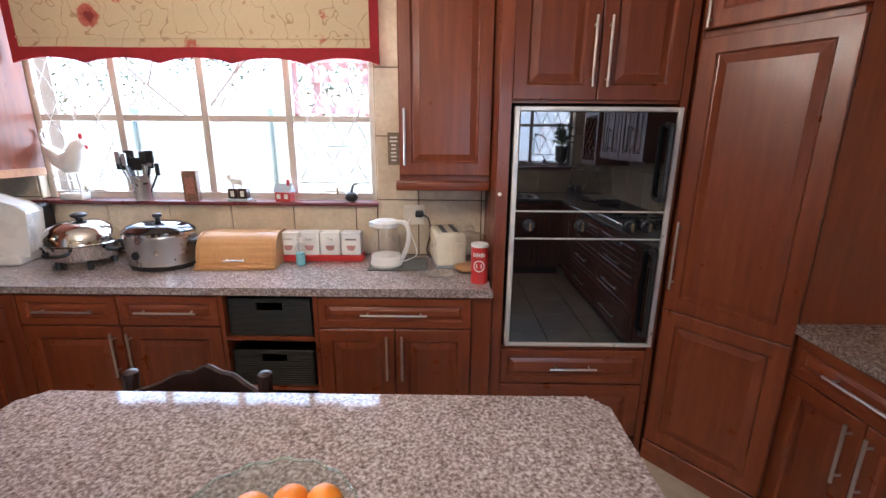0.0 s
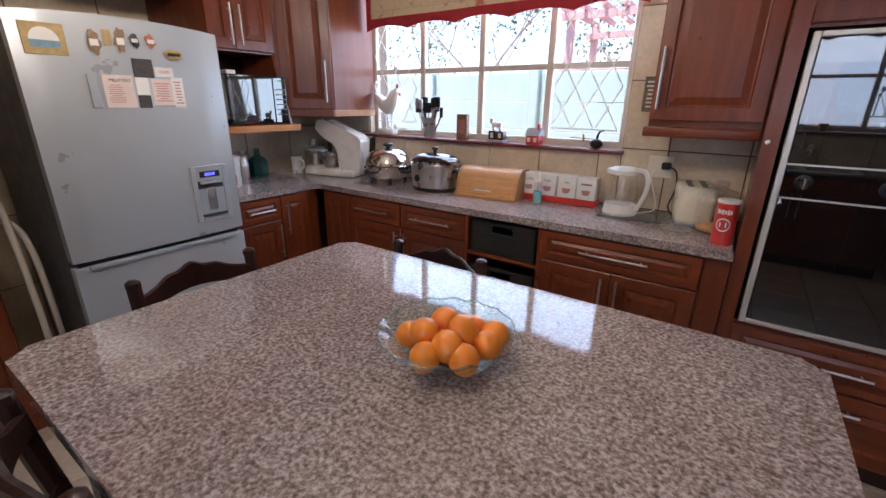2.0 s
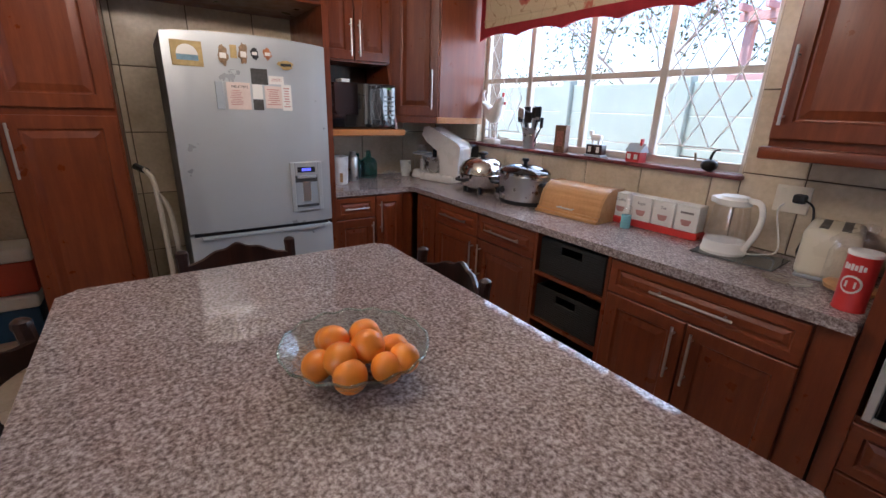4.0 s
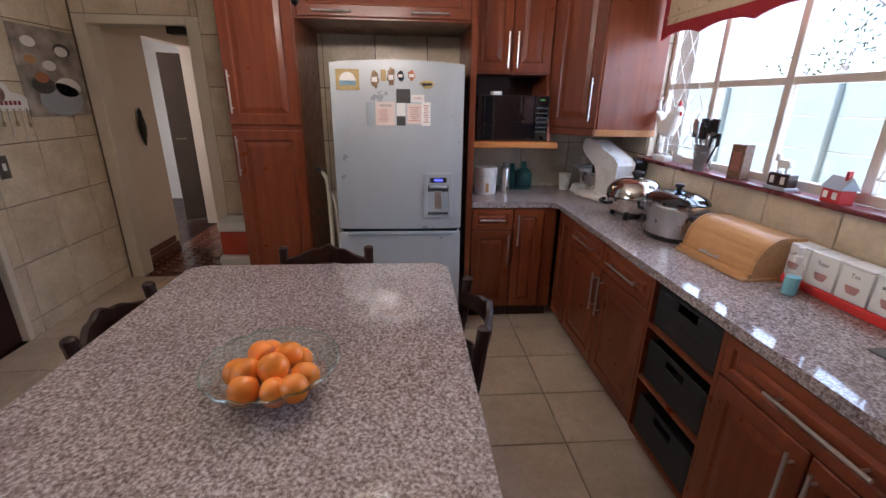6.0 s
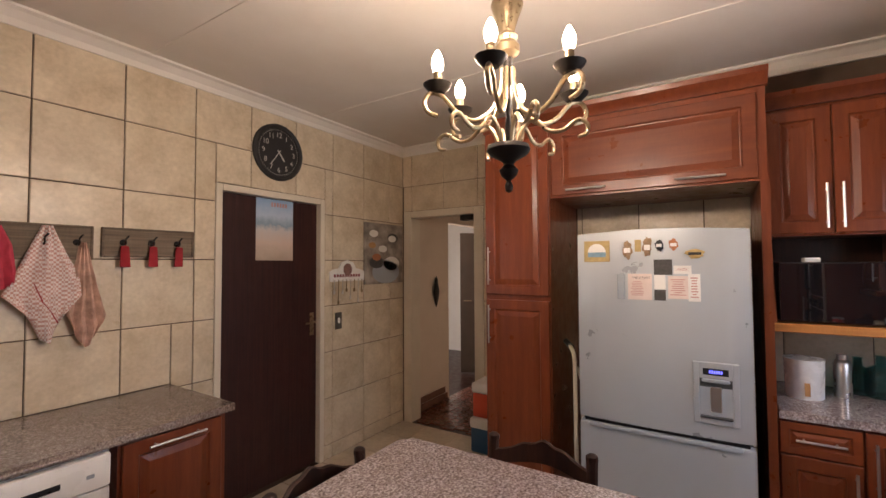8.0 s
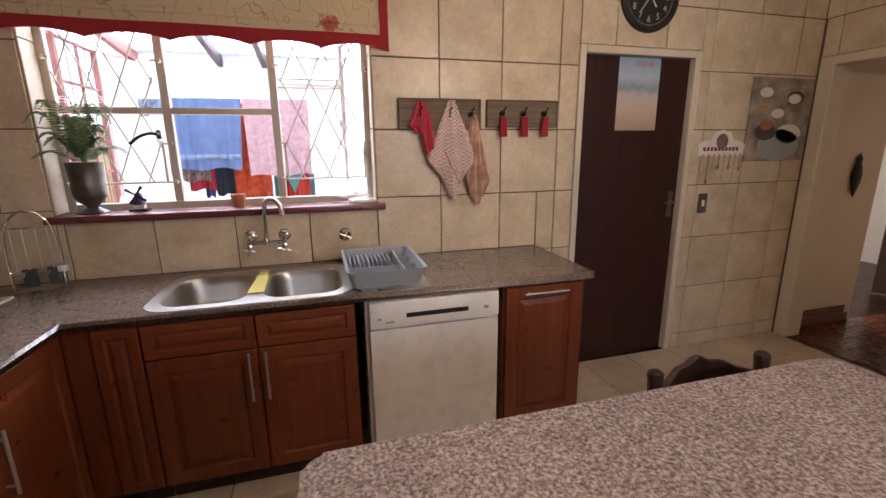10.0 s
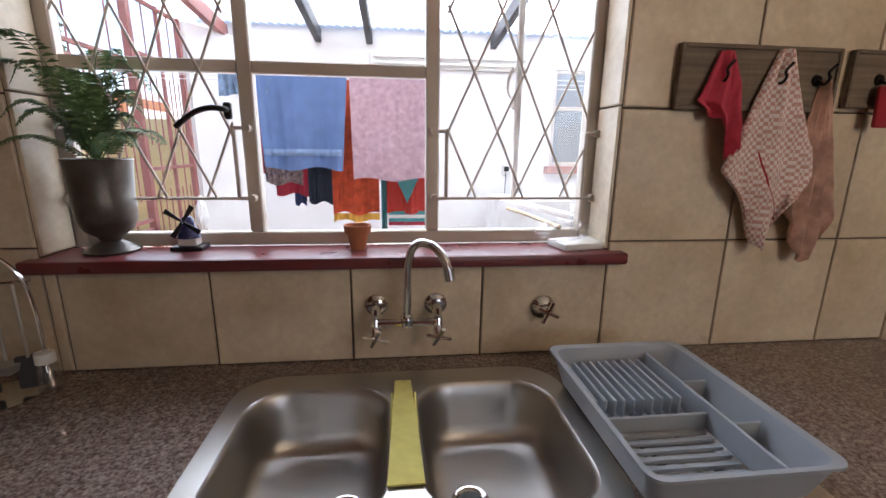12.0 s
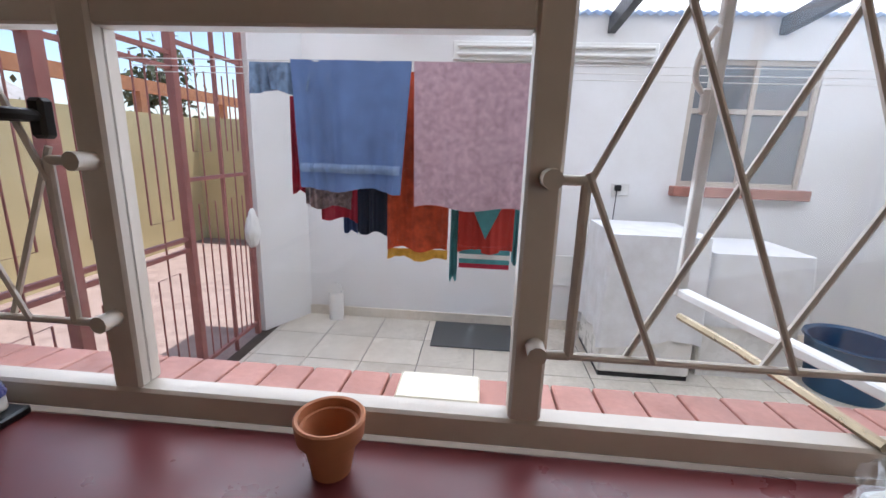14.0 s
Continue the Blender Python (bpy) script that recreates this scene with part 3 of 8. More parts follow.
# passage behind the doorway
bm = B()
box(bm, -4.10, W - 0.14, -1.72, -1.60, 0, 2.6)
struct("wall_passage", bm, CREAMWALL, "cream painted passage wall")
bm = B()
box(bm, -5.0, W - 0.14, -0.35, -0.23, 0, 2.6)
struct("wall_passage_far", bm, CREAMWALL, "cream painted passage wall")
bm = B()
box(bm, -5.12, -5.0, -1.70, -0.23, 0, 2.6)
box(bm, -5.0, -4.10, -1.72, -1.60, 2.08, 2.6)
struct("wall_passage_end", bm, CREAMWALL, "cream passage end wall")
bm = B()
box(bm, -6.6, -6.5, -3.4, -1.12, 0, 2.6)
box(bm, -6.6, -4.0, -3.5, -3.4, 0, 2.6)
box(bm, -4.0, -3.9, -3.4, -1.72, 0, 2.6)
box(bm, -6.5, -5.12, -1.24, -1.12, 0, 2.6)
struct("wall_far_room", bm, WHITEWALL, "white walls of the bright far room")
bm = B()
box(bm, -6.6, -3.9, -3.5, -1.6, 2.6, 2.7)
box(bm, -6.6, -5.12, -1.6, -1.12, 2.6, 2.7)
struct("ceiling_far_room", bm, CEILING, "far room ceiling")
bm = B()
box(bm, -6.6, W, -3.5, -0.35, -0.1, -0.008)
struct("floor_passage", bm, DARKWOOD, "dark subfloor under the parquet")
bm = B()
box(bm, -5.12, W - 0.14, -1.6, -0.23, 2.6, 2.7)
struct("ceiling_passage", bm, CEILING, "passage ceiling")


# ---- fitted cabinets ----
ZC = 0.895   # worktop height
CH = 0.10    # plinth height
UB = ZC - 0.035


def base_unit(loc, w, rz, layout, label, depth=0.55, name="base_cabinet", top=None):
    t = thing(name, loc, label, "cabinet", "base cabinets", rz)
    part("body", box(B(), 0, w, 0.0, depth, CH, top or UB), CHERRY, t)
    part("plinth", box(B(), 0, w, 0.055, 0.075, 0, CH), DARKWOOD, t)
    for kind, x0, x1, z0, z1, hd in layout:
        front(t, kind, x0, x1, z0, z1, hd)
    return t


YF = 1.955   # plane of the north carcass fronts
DZ = 0.70
zt = UB - 0.012
# north run, from the window corner to the oven housing
base_unit((-2.20, YF, 0), 0.235, 0, [("door", 0.0, 0.235, 0.11, zt, None)], "cherry wood corner filler panel beside the drawers", name="base_cabinet")
base_unit((-1.96, YF, 0), 0.925, 0, [("drawer_front", 0, 0.455, DZ, zt, "h"), ("drawer_front", 0.46, 0.925, DZ, zt, "h"),
          ("door", 0, 0.46, 0.11, DZ - 0.004, ("v", 0.425, 0.56)), ("door", 0.465, 0.925, 0.11, DZ - 0.004, ("v", 0.50, 0.56))],
          "cherry wood base cabinet with two drawers over two doors")
ob = base_unit((-0.585, YF, 0), 0.70, 0, [("drawer_front", 0, 0.70, DZ, zt, "h"), ("door", 0, 0.348, 0.11, DZ - 0.004, ("v", 0.315, 0.56)),
          ("door", 0.352, 0.70, 0.11, DZ - 0.004, ("v", 0.385, 0.56))], "cherry wood base cabinet with one wide drawer")
base_unit((0.117, YF, 0), 0.09, 0, [], "plain cherry wood end panel beside the oven", depth=0.56)
# open unit for baskets
t = thing("basket_shelf", (-1.033, YF, 0), "open cherry wood unit holding three black baskets", "shelf unit", "base cabinets")
for a in (0.0, 0.43):
    part("side_panel", box(B(), a, a + 0.018, -0.018, 0.5, 0.1, UB), CHERRY, t)
part("back_panel", box(B(), 0.018, 0.43, 0.49, 0.5, 0.1, UB), CHERRY, t)
for z in (0.105, 0.385, 0.645):
    part("shelf", box(B(), 0.018, 0.43, -0.018, 0.49, z - 0.012, z + 0.006), CHERRY_X, t)
part("plinth", box(B(), 0, 0.448, 0.055, 0.075, 0, 0.093), DARKWOOD, t)


def basket(loc):
    t = thing("basket", loc, "black woven drawer basket with a cut-out grip", "basket", "baskets in the open unit")
    bm = B()
    w, d, h, e = 0.39, 0.44, 0.185, 0.012
    for x0, x1, y0, y1 in ((0, e, 0, d), (w - e, w, 0, d), (e, w - e, d - e, d)):
        box(bm, x0, x1, y0, y1, 0, h, 0.003)
    box(bm, e, w - e, e, d - e, 0, 0.01)
    box(bm, 0, w, 0, e, 0, h * 0.68, 0.003)
    box(bm, 0, w * 0.35, 0, e, h * 0.68, h, 0.003)
    box(bm, w * 0.65, w, 0, e, h * 0.68, h, 0.003)
    box(bm, w * 0.35, w * 0.65, 0, e, h * 0.88, h, 0.003)
    part("body", bm, BASKET, t)
    for k in range(14):
        box_z = 0.012 + k * 0.012
        if 0.118 < box_z < 0.165:
            for a, b in ((0.01, w * 0.34), (w * 0.66, w - 0.01)):
                part("weave", box(B(), a, b, -0.003, 0.0, box_z, box_z + 0.009, 0.002), BASKET, t, "", None)
        else:
            part("weave", box(B(), 0.006, w - 0.006, -0.003, 0.0, box_z, box_z + 0.009, 0.002), BASKET, t, "", None)
    return t


for z in (0.111, 0.391, 0.651):
    basket((-1.003, YF - 0.005, z))

# west run beside the fridge
XF = -2.275
base_unit((XF, 1.335, 0), 0.29, 90, [("drawer_front", 0, 0.29, DZ, zt, "h"), ("door", 0, 0.29, 0.11, DZ - 0.004, ("v", 0.26, 0.56))],
          "cherry wood base cabinet with drawer next to the fridge")
base_unit((XF, 1.63, 0), 0.305, 90, [("door", 0, 0.215, 0.11, zt, ("v", 0.03, 0.7))], "cherry wood corner base cabinet with tall door")
# south run
YSF = -0.985
base_unit((1.31, YSF, 0), 0.10, 180, [], "plain cherry wood corner filler", depth=0.56)
base_unit((1.21, YSF, 0), 0.16, 180, [("door", 0, 0.16, 0.11, zt, None)], "narrow cherry wood filler panel beside the sink")
base_unit((1.045, YSF, 0), 0.83, 180, [("drawer_front", 0, 0.415, DZ, zt, None), ("drawer_front", 0.42, 0.83, DZ, zt, None),
          ("door", 0, 0.415, 0.11, DZ - 0.004, ("v", 0.385, 0.58)), ("door", 0.42, 0.83, 0.11, DZ - 0.004, ("v", 0.45, 0.58))],
          "dark cherry wood sink cabinet with false drawers", top=0.70)
base_unit((-0.50, YSF, 0), 0.455, 180, [("door", 0.01, 0.43, 0.11, zt, ("h", 0.22, 0.815, 0.24))], "cherry wood end cabinet with a pull-out front")

# east run under the hob
XE = 1.325
base_unit((XE, 1.60, 0), 0.62, -90, [("drawer_front", 0, 0.62, DZ, zt, "h"), ("door", 0, 0.308, 0.11, DZ - 0.004, ("v", 0.275, 0.56)), ("door", 0.312, 0.62, 0.11, DZ - 0.004, ("v", 0.345, 0.56))],
          "cherry wood base cabinet beside the corner larder")
for y in (0.975, 0.22):
    base_unit((XE, y, 0), 0.75, -90, [("drawer_front", 0, 0.75, 0.73, zt, ("h", 0.375, 0.79, 0.3)), ("drawer_front", 0, 0.75, 0.56, 0.726, ("h", 0.375, 0.645, 0.3)),
          ("drawer_front", 0, 0.75, 0.34, 0.556, ("h", 0.375, 0.45, 0.3)), ("drawer_front", 0, 0.75, 0.11, 0.336, ("h", 0.375, 0.22, 0.3))],
          "cherry wood drawer unit with four drawers")
base_unit((XE, -0.535, 0), 0.44, -90, [("door", 0, 0.44, 0.11, zt, ("v", 0.04, 0.6))], "cherry wood base cabinet in the sink corner")


# worktops
def worktop(name, outline, label, z1=ZC, th=0.035):
    bm = prism(B(), outline, z1 - th, z1, 0.012)
    o = part(name, bm, GRANITE, None, "", 40)
    return tagged(o, label, "worktop")


worktop("worktop", [(WF, N), (WF, 1.335), (-2.245, 1.335), (-2.245, 1.885), (-2.205, 1.92), (0.21, 1.92), (0.21, N)], "grey-brown speckled laminate worktop under the north window")

# sink worktop with its cut-out, and the east run
def sink_worktop():
    bm = B()
    z0, z1 = ZC - 0.035, ZC
    sx0, sx1, sy0, sy1 = 0.25, 1.01, -1.445, -1.01
    xs = [-0.985, sx0, sx1, 1.285, E]
    ys = [S, sy0, sy1, -0.95]
    for i in range(4):
        for j in range(3):
            if i == 1 and j == 1:
                continue
            box(bm, xs[i], xs[i + 1], ys[j], ys[j + 1], z0, z1)
    box(bm, 1.285, E, -0.95, 1.60, z0, z1)
    bmesh.ops.remove_doubles(bm, verts=bm.verts[:], dist=0.0004)
    inner = [f for f in bm.faces if sum(1 for g in bm.faces if g is not f and (g.calc_center_median() - f.calc_center_median()).length < 1e-4)]
    bmesh.ops.delete(bm, geom=inner, context="FACES")
    return tagged(part("worktop", bm, BROWNGRANITE, None, "", 40), "dark grey-brown speckled laminate worktop around the sink and hob", "worktop")


sink_worktop()

# oven housing
OX0, OX1, OYF = 0.232, 1.0, 2.0
t = thing("oven_housing", (OX0, OYF, 0), "tall cherry wood oven housing with drawers below", "cabinet")
ow = OX1 - OX0 - 0.02
part("side_panel", box(B(), -0.02, 0.03, -0.02, N - OYF, 0, 2.44), CHERRY, t)
part("side_panel", box(B(), ow - 0.03, ow, -0.02, N - OYF, 0, 2.44), CHERRY, t)
part("body", box(B(), 0.03, ow - 0.03, 0.0, 0.5, 0.1, 0.595), CHERRY, t)
part("body", box(B(), 0.03, ow - 0.03, 0.0, 0.5, 1.69, 2.44), CHERRY, t)
part("plinth", box(B(), 0.03, ow - 0.03, 0.05, 0.07, 0, 0.1), DARKWOOD, t)
front(t, "drawer_front", 0.03, ow - 0.03, 0.40, 0.578, ("h", ow / 2, 0.49, 0.22))
front(t, "drawer_front", 0.03, ow - 0.03, 0.11, 0.395, ("h", ow / 2, 0.33, 0.22))
front(t, "door", 0.03, ow / 2, 1.70, 2.42, ("v", ow / 2 - 0.03, 1.88, 0.26))
front(t, "door", ow / 2, ow - 0.03, 1.70, 2.42, ("v", ow / 2 + 0.03, 1.88, 0.26))
part("knob", lathe(B(), [(0, 0), (0.007, 0), (0.009, 0.006), (0.005, 0.01), (0, 0.011)], 12, pose(-0.005, -0.02, 1.315, 90)), WHITEPLASTIC, t, "small white stop")

ov = thing("double_oven", (0.0, OYF, 0), "built-in black glass double oven with a steel frame", "oven")
o0, o1, oz0, oz1 = 0.285, 0.958, 0.605, 1.672
bm = B()
for a, b in ((o0 - 0.008, o0 + 0.014), (o1 - 0.014, o1 + 0.008)):
    box(bm, a, b, -0.03, 0.0, oz0 - 0.004, oz1 + 0.004, 0.003)
for z in (oz0 - 0.004, oz1 - 0.014):
    box(bm, o0 + 0.014, o1 - 0.014, -0.03, 0.0, z, z + 0.018, 0.003)
part("trim", bm, ALU, ov, "brushed steel surround")
part("body", box(B(), o0, o1, 0.0, 0.48, oz0, oz1), BLACKPLASTIC, ov)
for a, b in ((oz0 + 0.015, 1.118), (1.246, oz1 - 0.015)):
    d = part("oven_door", box(B(), o0 + 0.015, o1 - 0.015, -0.024, -0.002, a, b, 0.002), BLACKGLASS, ov, "black glass oven door", None)
    bm = B()
    xh = o1 - 0.05
    tube(bm, spline([(xh, -0.024, a + 0.05), (xh, -0.06, a + 0.06), (xh, -0.065, a + 0.1), (xh, -0.065, b - 0.1), (xh, -0.06, b - 0.06), (xh, -0.024, b - 0.05)]), 0.013, 8)
    part("handle", bm, BLACKPLASTIC, d, "black vertical grip")
part("control_panel", box(B(), o0 + 0.015, o1 - 0.015, -0.024, -0.002, 1.124, 1.240, 0.002), BLACKGLASS, ov, "black control strip", None)
for z in (1.121, 1.243):
    part("trim_strip", box(B(), o0 + 0.015, o1 - 0.015, -0.028, -0.004, z - 0.003, z + 0.003), ALU, ov)
for x in (0.36, 0.585, 0.80, 0.875):
    k = part("knob", lathe(B(), [(0.026, 0), (0.026, 0.004), (0.018, 0.006), (0.017, 0.026), (0.014, 0.03), (0, 0.03)], 20, pose(x, -0.024, 1.18, 90)), BLACKPLASTIC, ov)
    part("knob_ring", lathe(B(), [(0.027, 0), (0.030, 0.002), (0.027, 0.003)], 20, pose(x, -0.0245, 1.18, 90)), BRONZE, k)
    part("knob_grip", box(B(), x - 0.004, x + 0.004, -0.066, -0.052, 1.162, 1.198, 0.002), BRASS, k)

# corner larder with its diagonal door
t = thing("corner_larder", (0, 0, 0), "tall diagonal cherry wood corner larder", "cabinet")
px, py, qx, qy = 1.0, 1.985, 1.31, 1.60
part("body", prism(B(), [(1.0, N), (1.0, 1.985), (1.012, 1.985), (1.302, 1.625), (1.302, 1.602), (E, 1.602), (E, N)], 0.0, 2.44), CHERRY, t)
ang = math.degrees(math.atan2(qy - py, qx - px))
L = math.hypot(qx - px, qy - py)
dm = pose(px - 0.004, py - 0.006, 0, 0, 0, ang)


def diag_front(t, m, kind, x0, x1, z0, z1, hx=None, hz=0, hl=0.22):
    bm = raised_panel(B(), x0, x1, z0, z1, 0.0, rail=0.06)
    bmesh.ops.transform(bm, matrix=m, verts=bm.verts[:])
    d = part(kind, bm, CHERRY, t, "", None)
    if hx is not None:
        h = bar_handle(d, hx, hz, hl)
        h.data.transform(m)
    return d


diag_front(t, dm, "door", 0.01, L - 0.01, 0.12, 0.80)
diag_front(t, dm, "door", 0.01, L - 0.01, 0.805, 1.93, 0.035, 1.06, 0.3)
diag_front(t, dm, "door", 0.01, L - 0.01, 1.96, 2.42, 0.035, 2.06, 0.2)
bm = box(B(), 0.0, L, -0.02, 0.0, 0.0, 0.11, 0.004, 1, dm)
part("plinth", bm, CHERRY_X, t)

# larder left of the fridge, bridge over the fridge
LX = -2.235
t = thing("larder_cupboard", (LX, -0.165, 0), "tall cherry wood larder cupboard with two doors", "cabinet", "", 90)
part("body", box(B(), 0, 0.43, 0, 0.6, 0, 2.44), CHERRY, t)
front(t, "door", 0.004, 0.426, 1.385, 2.43, ("v", 0.035, 1.57, 0.24))
front(t, "door", 0.004, 0.426, 0.10, 1.355, ("v", 0.035, 1.2, 0.24))
t = thing("fridge_surround", (LX, 0.265, 0), "cherry wood cupboard bridging over the fridge", "cabinet", "", 90)
part("body", box(B(), 0.004, 1.055, 0, 0.6, 1.975, 2.44), CHERRY, t)
part("side_panel", box(B(), 1.025, 1.062, -0.02, 0.6, 0, 1.975), CHERRY, t)
d = front(t, "flap_door", 0.02, 1.02, 1.985, 2.40)
bar_handle(d, 0.22, 2.012, 0.22, False)
bar_handle(d, 0.78, 2.012, 0.22, False)

# north-west wall cupboards
UX = -2.5
t = thing("wall_cabinet", (UX, 1.335, 0), "cherry wood wall cupboard with two doors over the microwave", "cabinet", "wall cabinets", 90)
part("body", box(B(), 0, 0.53, 0, 0.35, 1.715, 2.38), CHERRY, t)
front(t, "door", 0.0, 0.263, 1.725, 2.36, ("v", 0.235, 1.86))
front(t, "door", 0.266, 0.53, 1.725, 2.36, ("v", 0.295, 1.86))
for x in (0, 0.512):
    bm = extrude_profile(B(), [(0.35, 1.715), (0.0, 1.715), (-0.13, 1.30), (-0.13, 1.25), (0.35, 1.25)], x, x + 0.018)
    part("side_panel", bm, CHERRY, t)
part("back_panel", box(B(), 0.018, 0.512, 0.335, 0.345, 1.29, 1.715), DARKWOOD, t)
part("shelf", box(B(), -0.002, 0.585, -0.145, 0.35, 1.245, 1.288, 0.004), OAK, t, "thick honey-coloured microwave shelf")
t = thing("corner_wall_cabinet", (0, 0, 0), "diagonal cherry wood corner wall cupboard", "cabinet", "wall cabinets")
dx0, dy0, dx1, dy1 = -2.5, 1.868, -2.235, 2.13
part("body", prism(B(), [(WF, N), (WF, 1.868), (dx0, dy0), (dx1, dy1), (dx1, N)], 1.34, 2.46), CHERRY, t)
a2 = math.degrees(math.atan2(dy1 - dy0, dx1 - dx0))
L2 = math.hypot(dx1 - dx0, dy1 - dy0)
dm2 = pose(dx0 + 0.001, dy0 - 0.001, 0, 0, 0, a2)
diag_front(t, dm2, "door", 0.03, L2 - 0.01, 1.385, 2.42, L2 - 0.05, 1.56, 0.26)
part("light_rail", box(B(), 0.0, L2, -0.022, 0.0, 1.335, 1.38, 0.004, 1, dm2), CHERRY_X, t)
part("edge_strip", box(B(), dx1 - 0.001, dx1 + 0.012, dy1 - 0.03, N - 0.003, 1.335, 1.378, 0.003), OAK, t, "honey-coloured bottom edge")

# wall cupboard right of the north window
t = thing("wall_cabinet", (-0.232, 2.25, 0), "cherry wood wall cupboard beside the north window", "cabinet", "wall cabinets")
part("body", box(B(), 0, 0.44, 0, N - 2.25, 1.34, 2.44), CHERRY, t)
front(t, "door", 0.0, 0.44, 1.37, 2.42, ("v", 0.03, 1.55, 0.26))
part("light_rail", box(B(), -0.015, 0.44, -0.045, 0.1, 1.30, 1.345, 0.008, 2), CHERRY_X, t)

# crown mouldings on the cupboards
CP = [(0.02, 0), (-0.02, 0), (-0.025, 0.012), (-0.04, 0.03), (-0.065, 0.05), (-0.072, 0.075), (0.02, 0.075)]
bm = extrude_profile(B(), CP, 0.0, 1.50, pose(LX, -0.17, 2.43, 0, 0, 90))
tagged(part("crown_moulding", bm, CHERRY_X), "cherry wood crown moulding over the fridge", "moulding")
bm = extrude_profile(B(), CP, 0.0, 0.53, pose(UX, 1.336, 2.375, 0, 0, 90))
tagged(part("crown_moulding", bm, CHERRY_X), "cherry wood crown moulding over the small cupboard", "moulding")
bm = extrude_profile(B(), CP, -0.03, L2 + 0.02, pose(dx0, dy0, 2.452, 0, 0, a2))
extrude_profile(bm, CP, 0.0, N - dy1 - 0.004, pose(dx1, dy1, 2.452, 0, 0, 90))
tagged(part("crown_moulding", bm, CHERRY_X), "cherry wood crown moulding on the corner cupboard", "moulding")
bm = extrude_profile(B(), CP, -0.23, 0.23, pose(0, 2.25, 2.435))
tagged(part("crown_moulding", bm, CHERRY_X), "cherry wood crown moulding by the window", "moulding")
bm = extrude_profile(B(), CP, 0.21, 1.0, pose(0, OYF, 2.435))
extrude_profile(bm, CP, 0.0, L, pose(px, py, 2.435, 0, 0, ang))
tagged(part("crown_moulding", bm, CHERRY_X), "cherry wood crown moulding over oven and larder", "moulding")

# ---- fridge ----
FX, FY0, FY1 = -2.055, 0.475, 1.235
t = thing("fridge_freezer", (FX, FY0, 0), "silver fridge-freezer with water dispenser and magnets", "fridge", "", 90)
fw = FY1 - FY0
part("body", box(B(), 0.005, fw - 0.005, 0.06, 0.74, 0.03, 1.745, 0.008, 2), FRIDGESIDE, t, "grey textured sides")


def curved_door(x0, x1, z0, z1, bulge=0.012, top=0.0):
    bm = B()
    n = 14
    prof = [(x0 + (x1 - x0) * k / n, -bulge * (1 - (2 * k / n - 1) ** 2)) for k in range(n + 1)]
    out = prof + [(x1, 0.055), (x0, 0.055)]
    a = [bm.verts.new((x, y, z0)) for x, y in out]
    b = [bm.verts.new((x, y, z1 + top * (1 - (2 * (x - x0) / (x1 - x0) - 1) ** 2))) for x, y in out]
    m = len(out)
    for k in range(m):
        bm.faces.new([a[k], a[(k + 1) % m], b[(k + 1) % m], b[k]])
    bm.faces.new(a[::-1])
    bm.faces.new(b)
    es = [e for e in bm.edges if abs(e.verts[0].co.z - e.verts[1].co.z) < 0.03]
    bmesh.ops.bevel(bm, geom=es, offset=0.006, segments=2, affect="EDGES", profile=0.5)
    return bm


up = part("fridge_door", curved_door(0, fw, 0.775, 1.735, top=0.018), FRIDGE, t, "silver painted upper door", 30)
lo = part("freezer_door", curved_door(0, fw, 0.05, 0.75), FRIDGE, t, "silver painted lower door", 30)
part("gasket", box(B(), 0.02, fw - 0.02, 0.02, 0.05, 0.74, 0.79), BLACKPLASTIC, t)
part("handle", box(B(), 0.05, fw - 0.05, -0.022, 0.0, 0.735, 0.757, 0.006, 2), GREYPLASTIC, lo, "grey recessed grip")
bm = B()
for a, b, c, d in ((0.525, 0.55, 0.845, 1.125), (0.68, 0.705, 0.845, 1.125), (0.55, 0.68, 1.05, 1.125), (0.55, 0.68, 0.845, 0.872)):
    box(bm, a, b, -0.02, 0.0, c, d, 0.003)
dp = part("dispenser", bm, FRIDGE, up, "silver water dispenser panel")
part("recess", box(B(), 0.55, 0.68, -0.0135, -0.011, 0.872, 1.05), GREYPLASTIC, dp, "grey dispenser niche", None)
part("nozzle_plate", box(B(), 0.593, 0.637, -0.017, -0.0135, 0.90, 1.015, 0.003), NICKEL, dp, "grey paddle", None)
# Shade at the top of the niche, put in as a flat dark strip.
part("niche_shade", box(B(), 0.552, 0.678, -0.0155, -0.0135, 1.012, 1.05, 0.001), DARKGREY, dp, "dark strip painted as the shade under the spout", None)
part("tray", box(B(), 0.552, 0.678, -0.03, -0.0135, 0.872, 0.884, 0.003), STEELDARK, dp)
part("panel", box(B(), 0.565, 0.665, -0.0212, -0.0195, 1.068, 1.098, 0.0005), BLACKPLASTIC, dp, "dark control strip", None)
for k in range(6):
    part("display", box(B(), 0.590 + k * 0.009, 0.596 + k * 0.009, -0.0222, -0.0212, 1.076, 1.09), DISPLAY, dp, "lit blue display", None)
part("spout", box(B(), 0.56, 0.67, -0.034, -0.0195, 1.035, 1.052, 0.006, 2), GREYPLASTIC, dp)

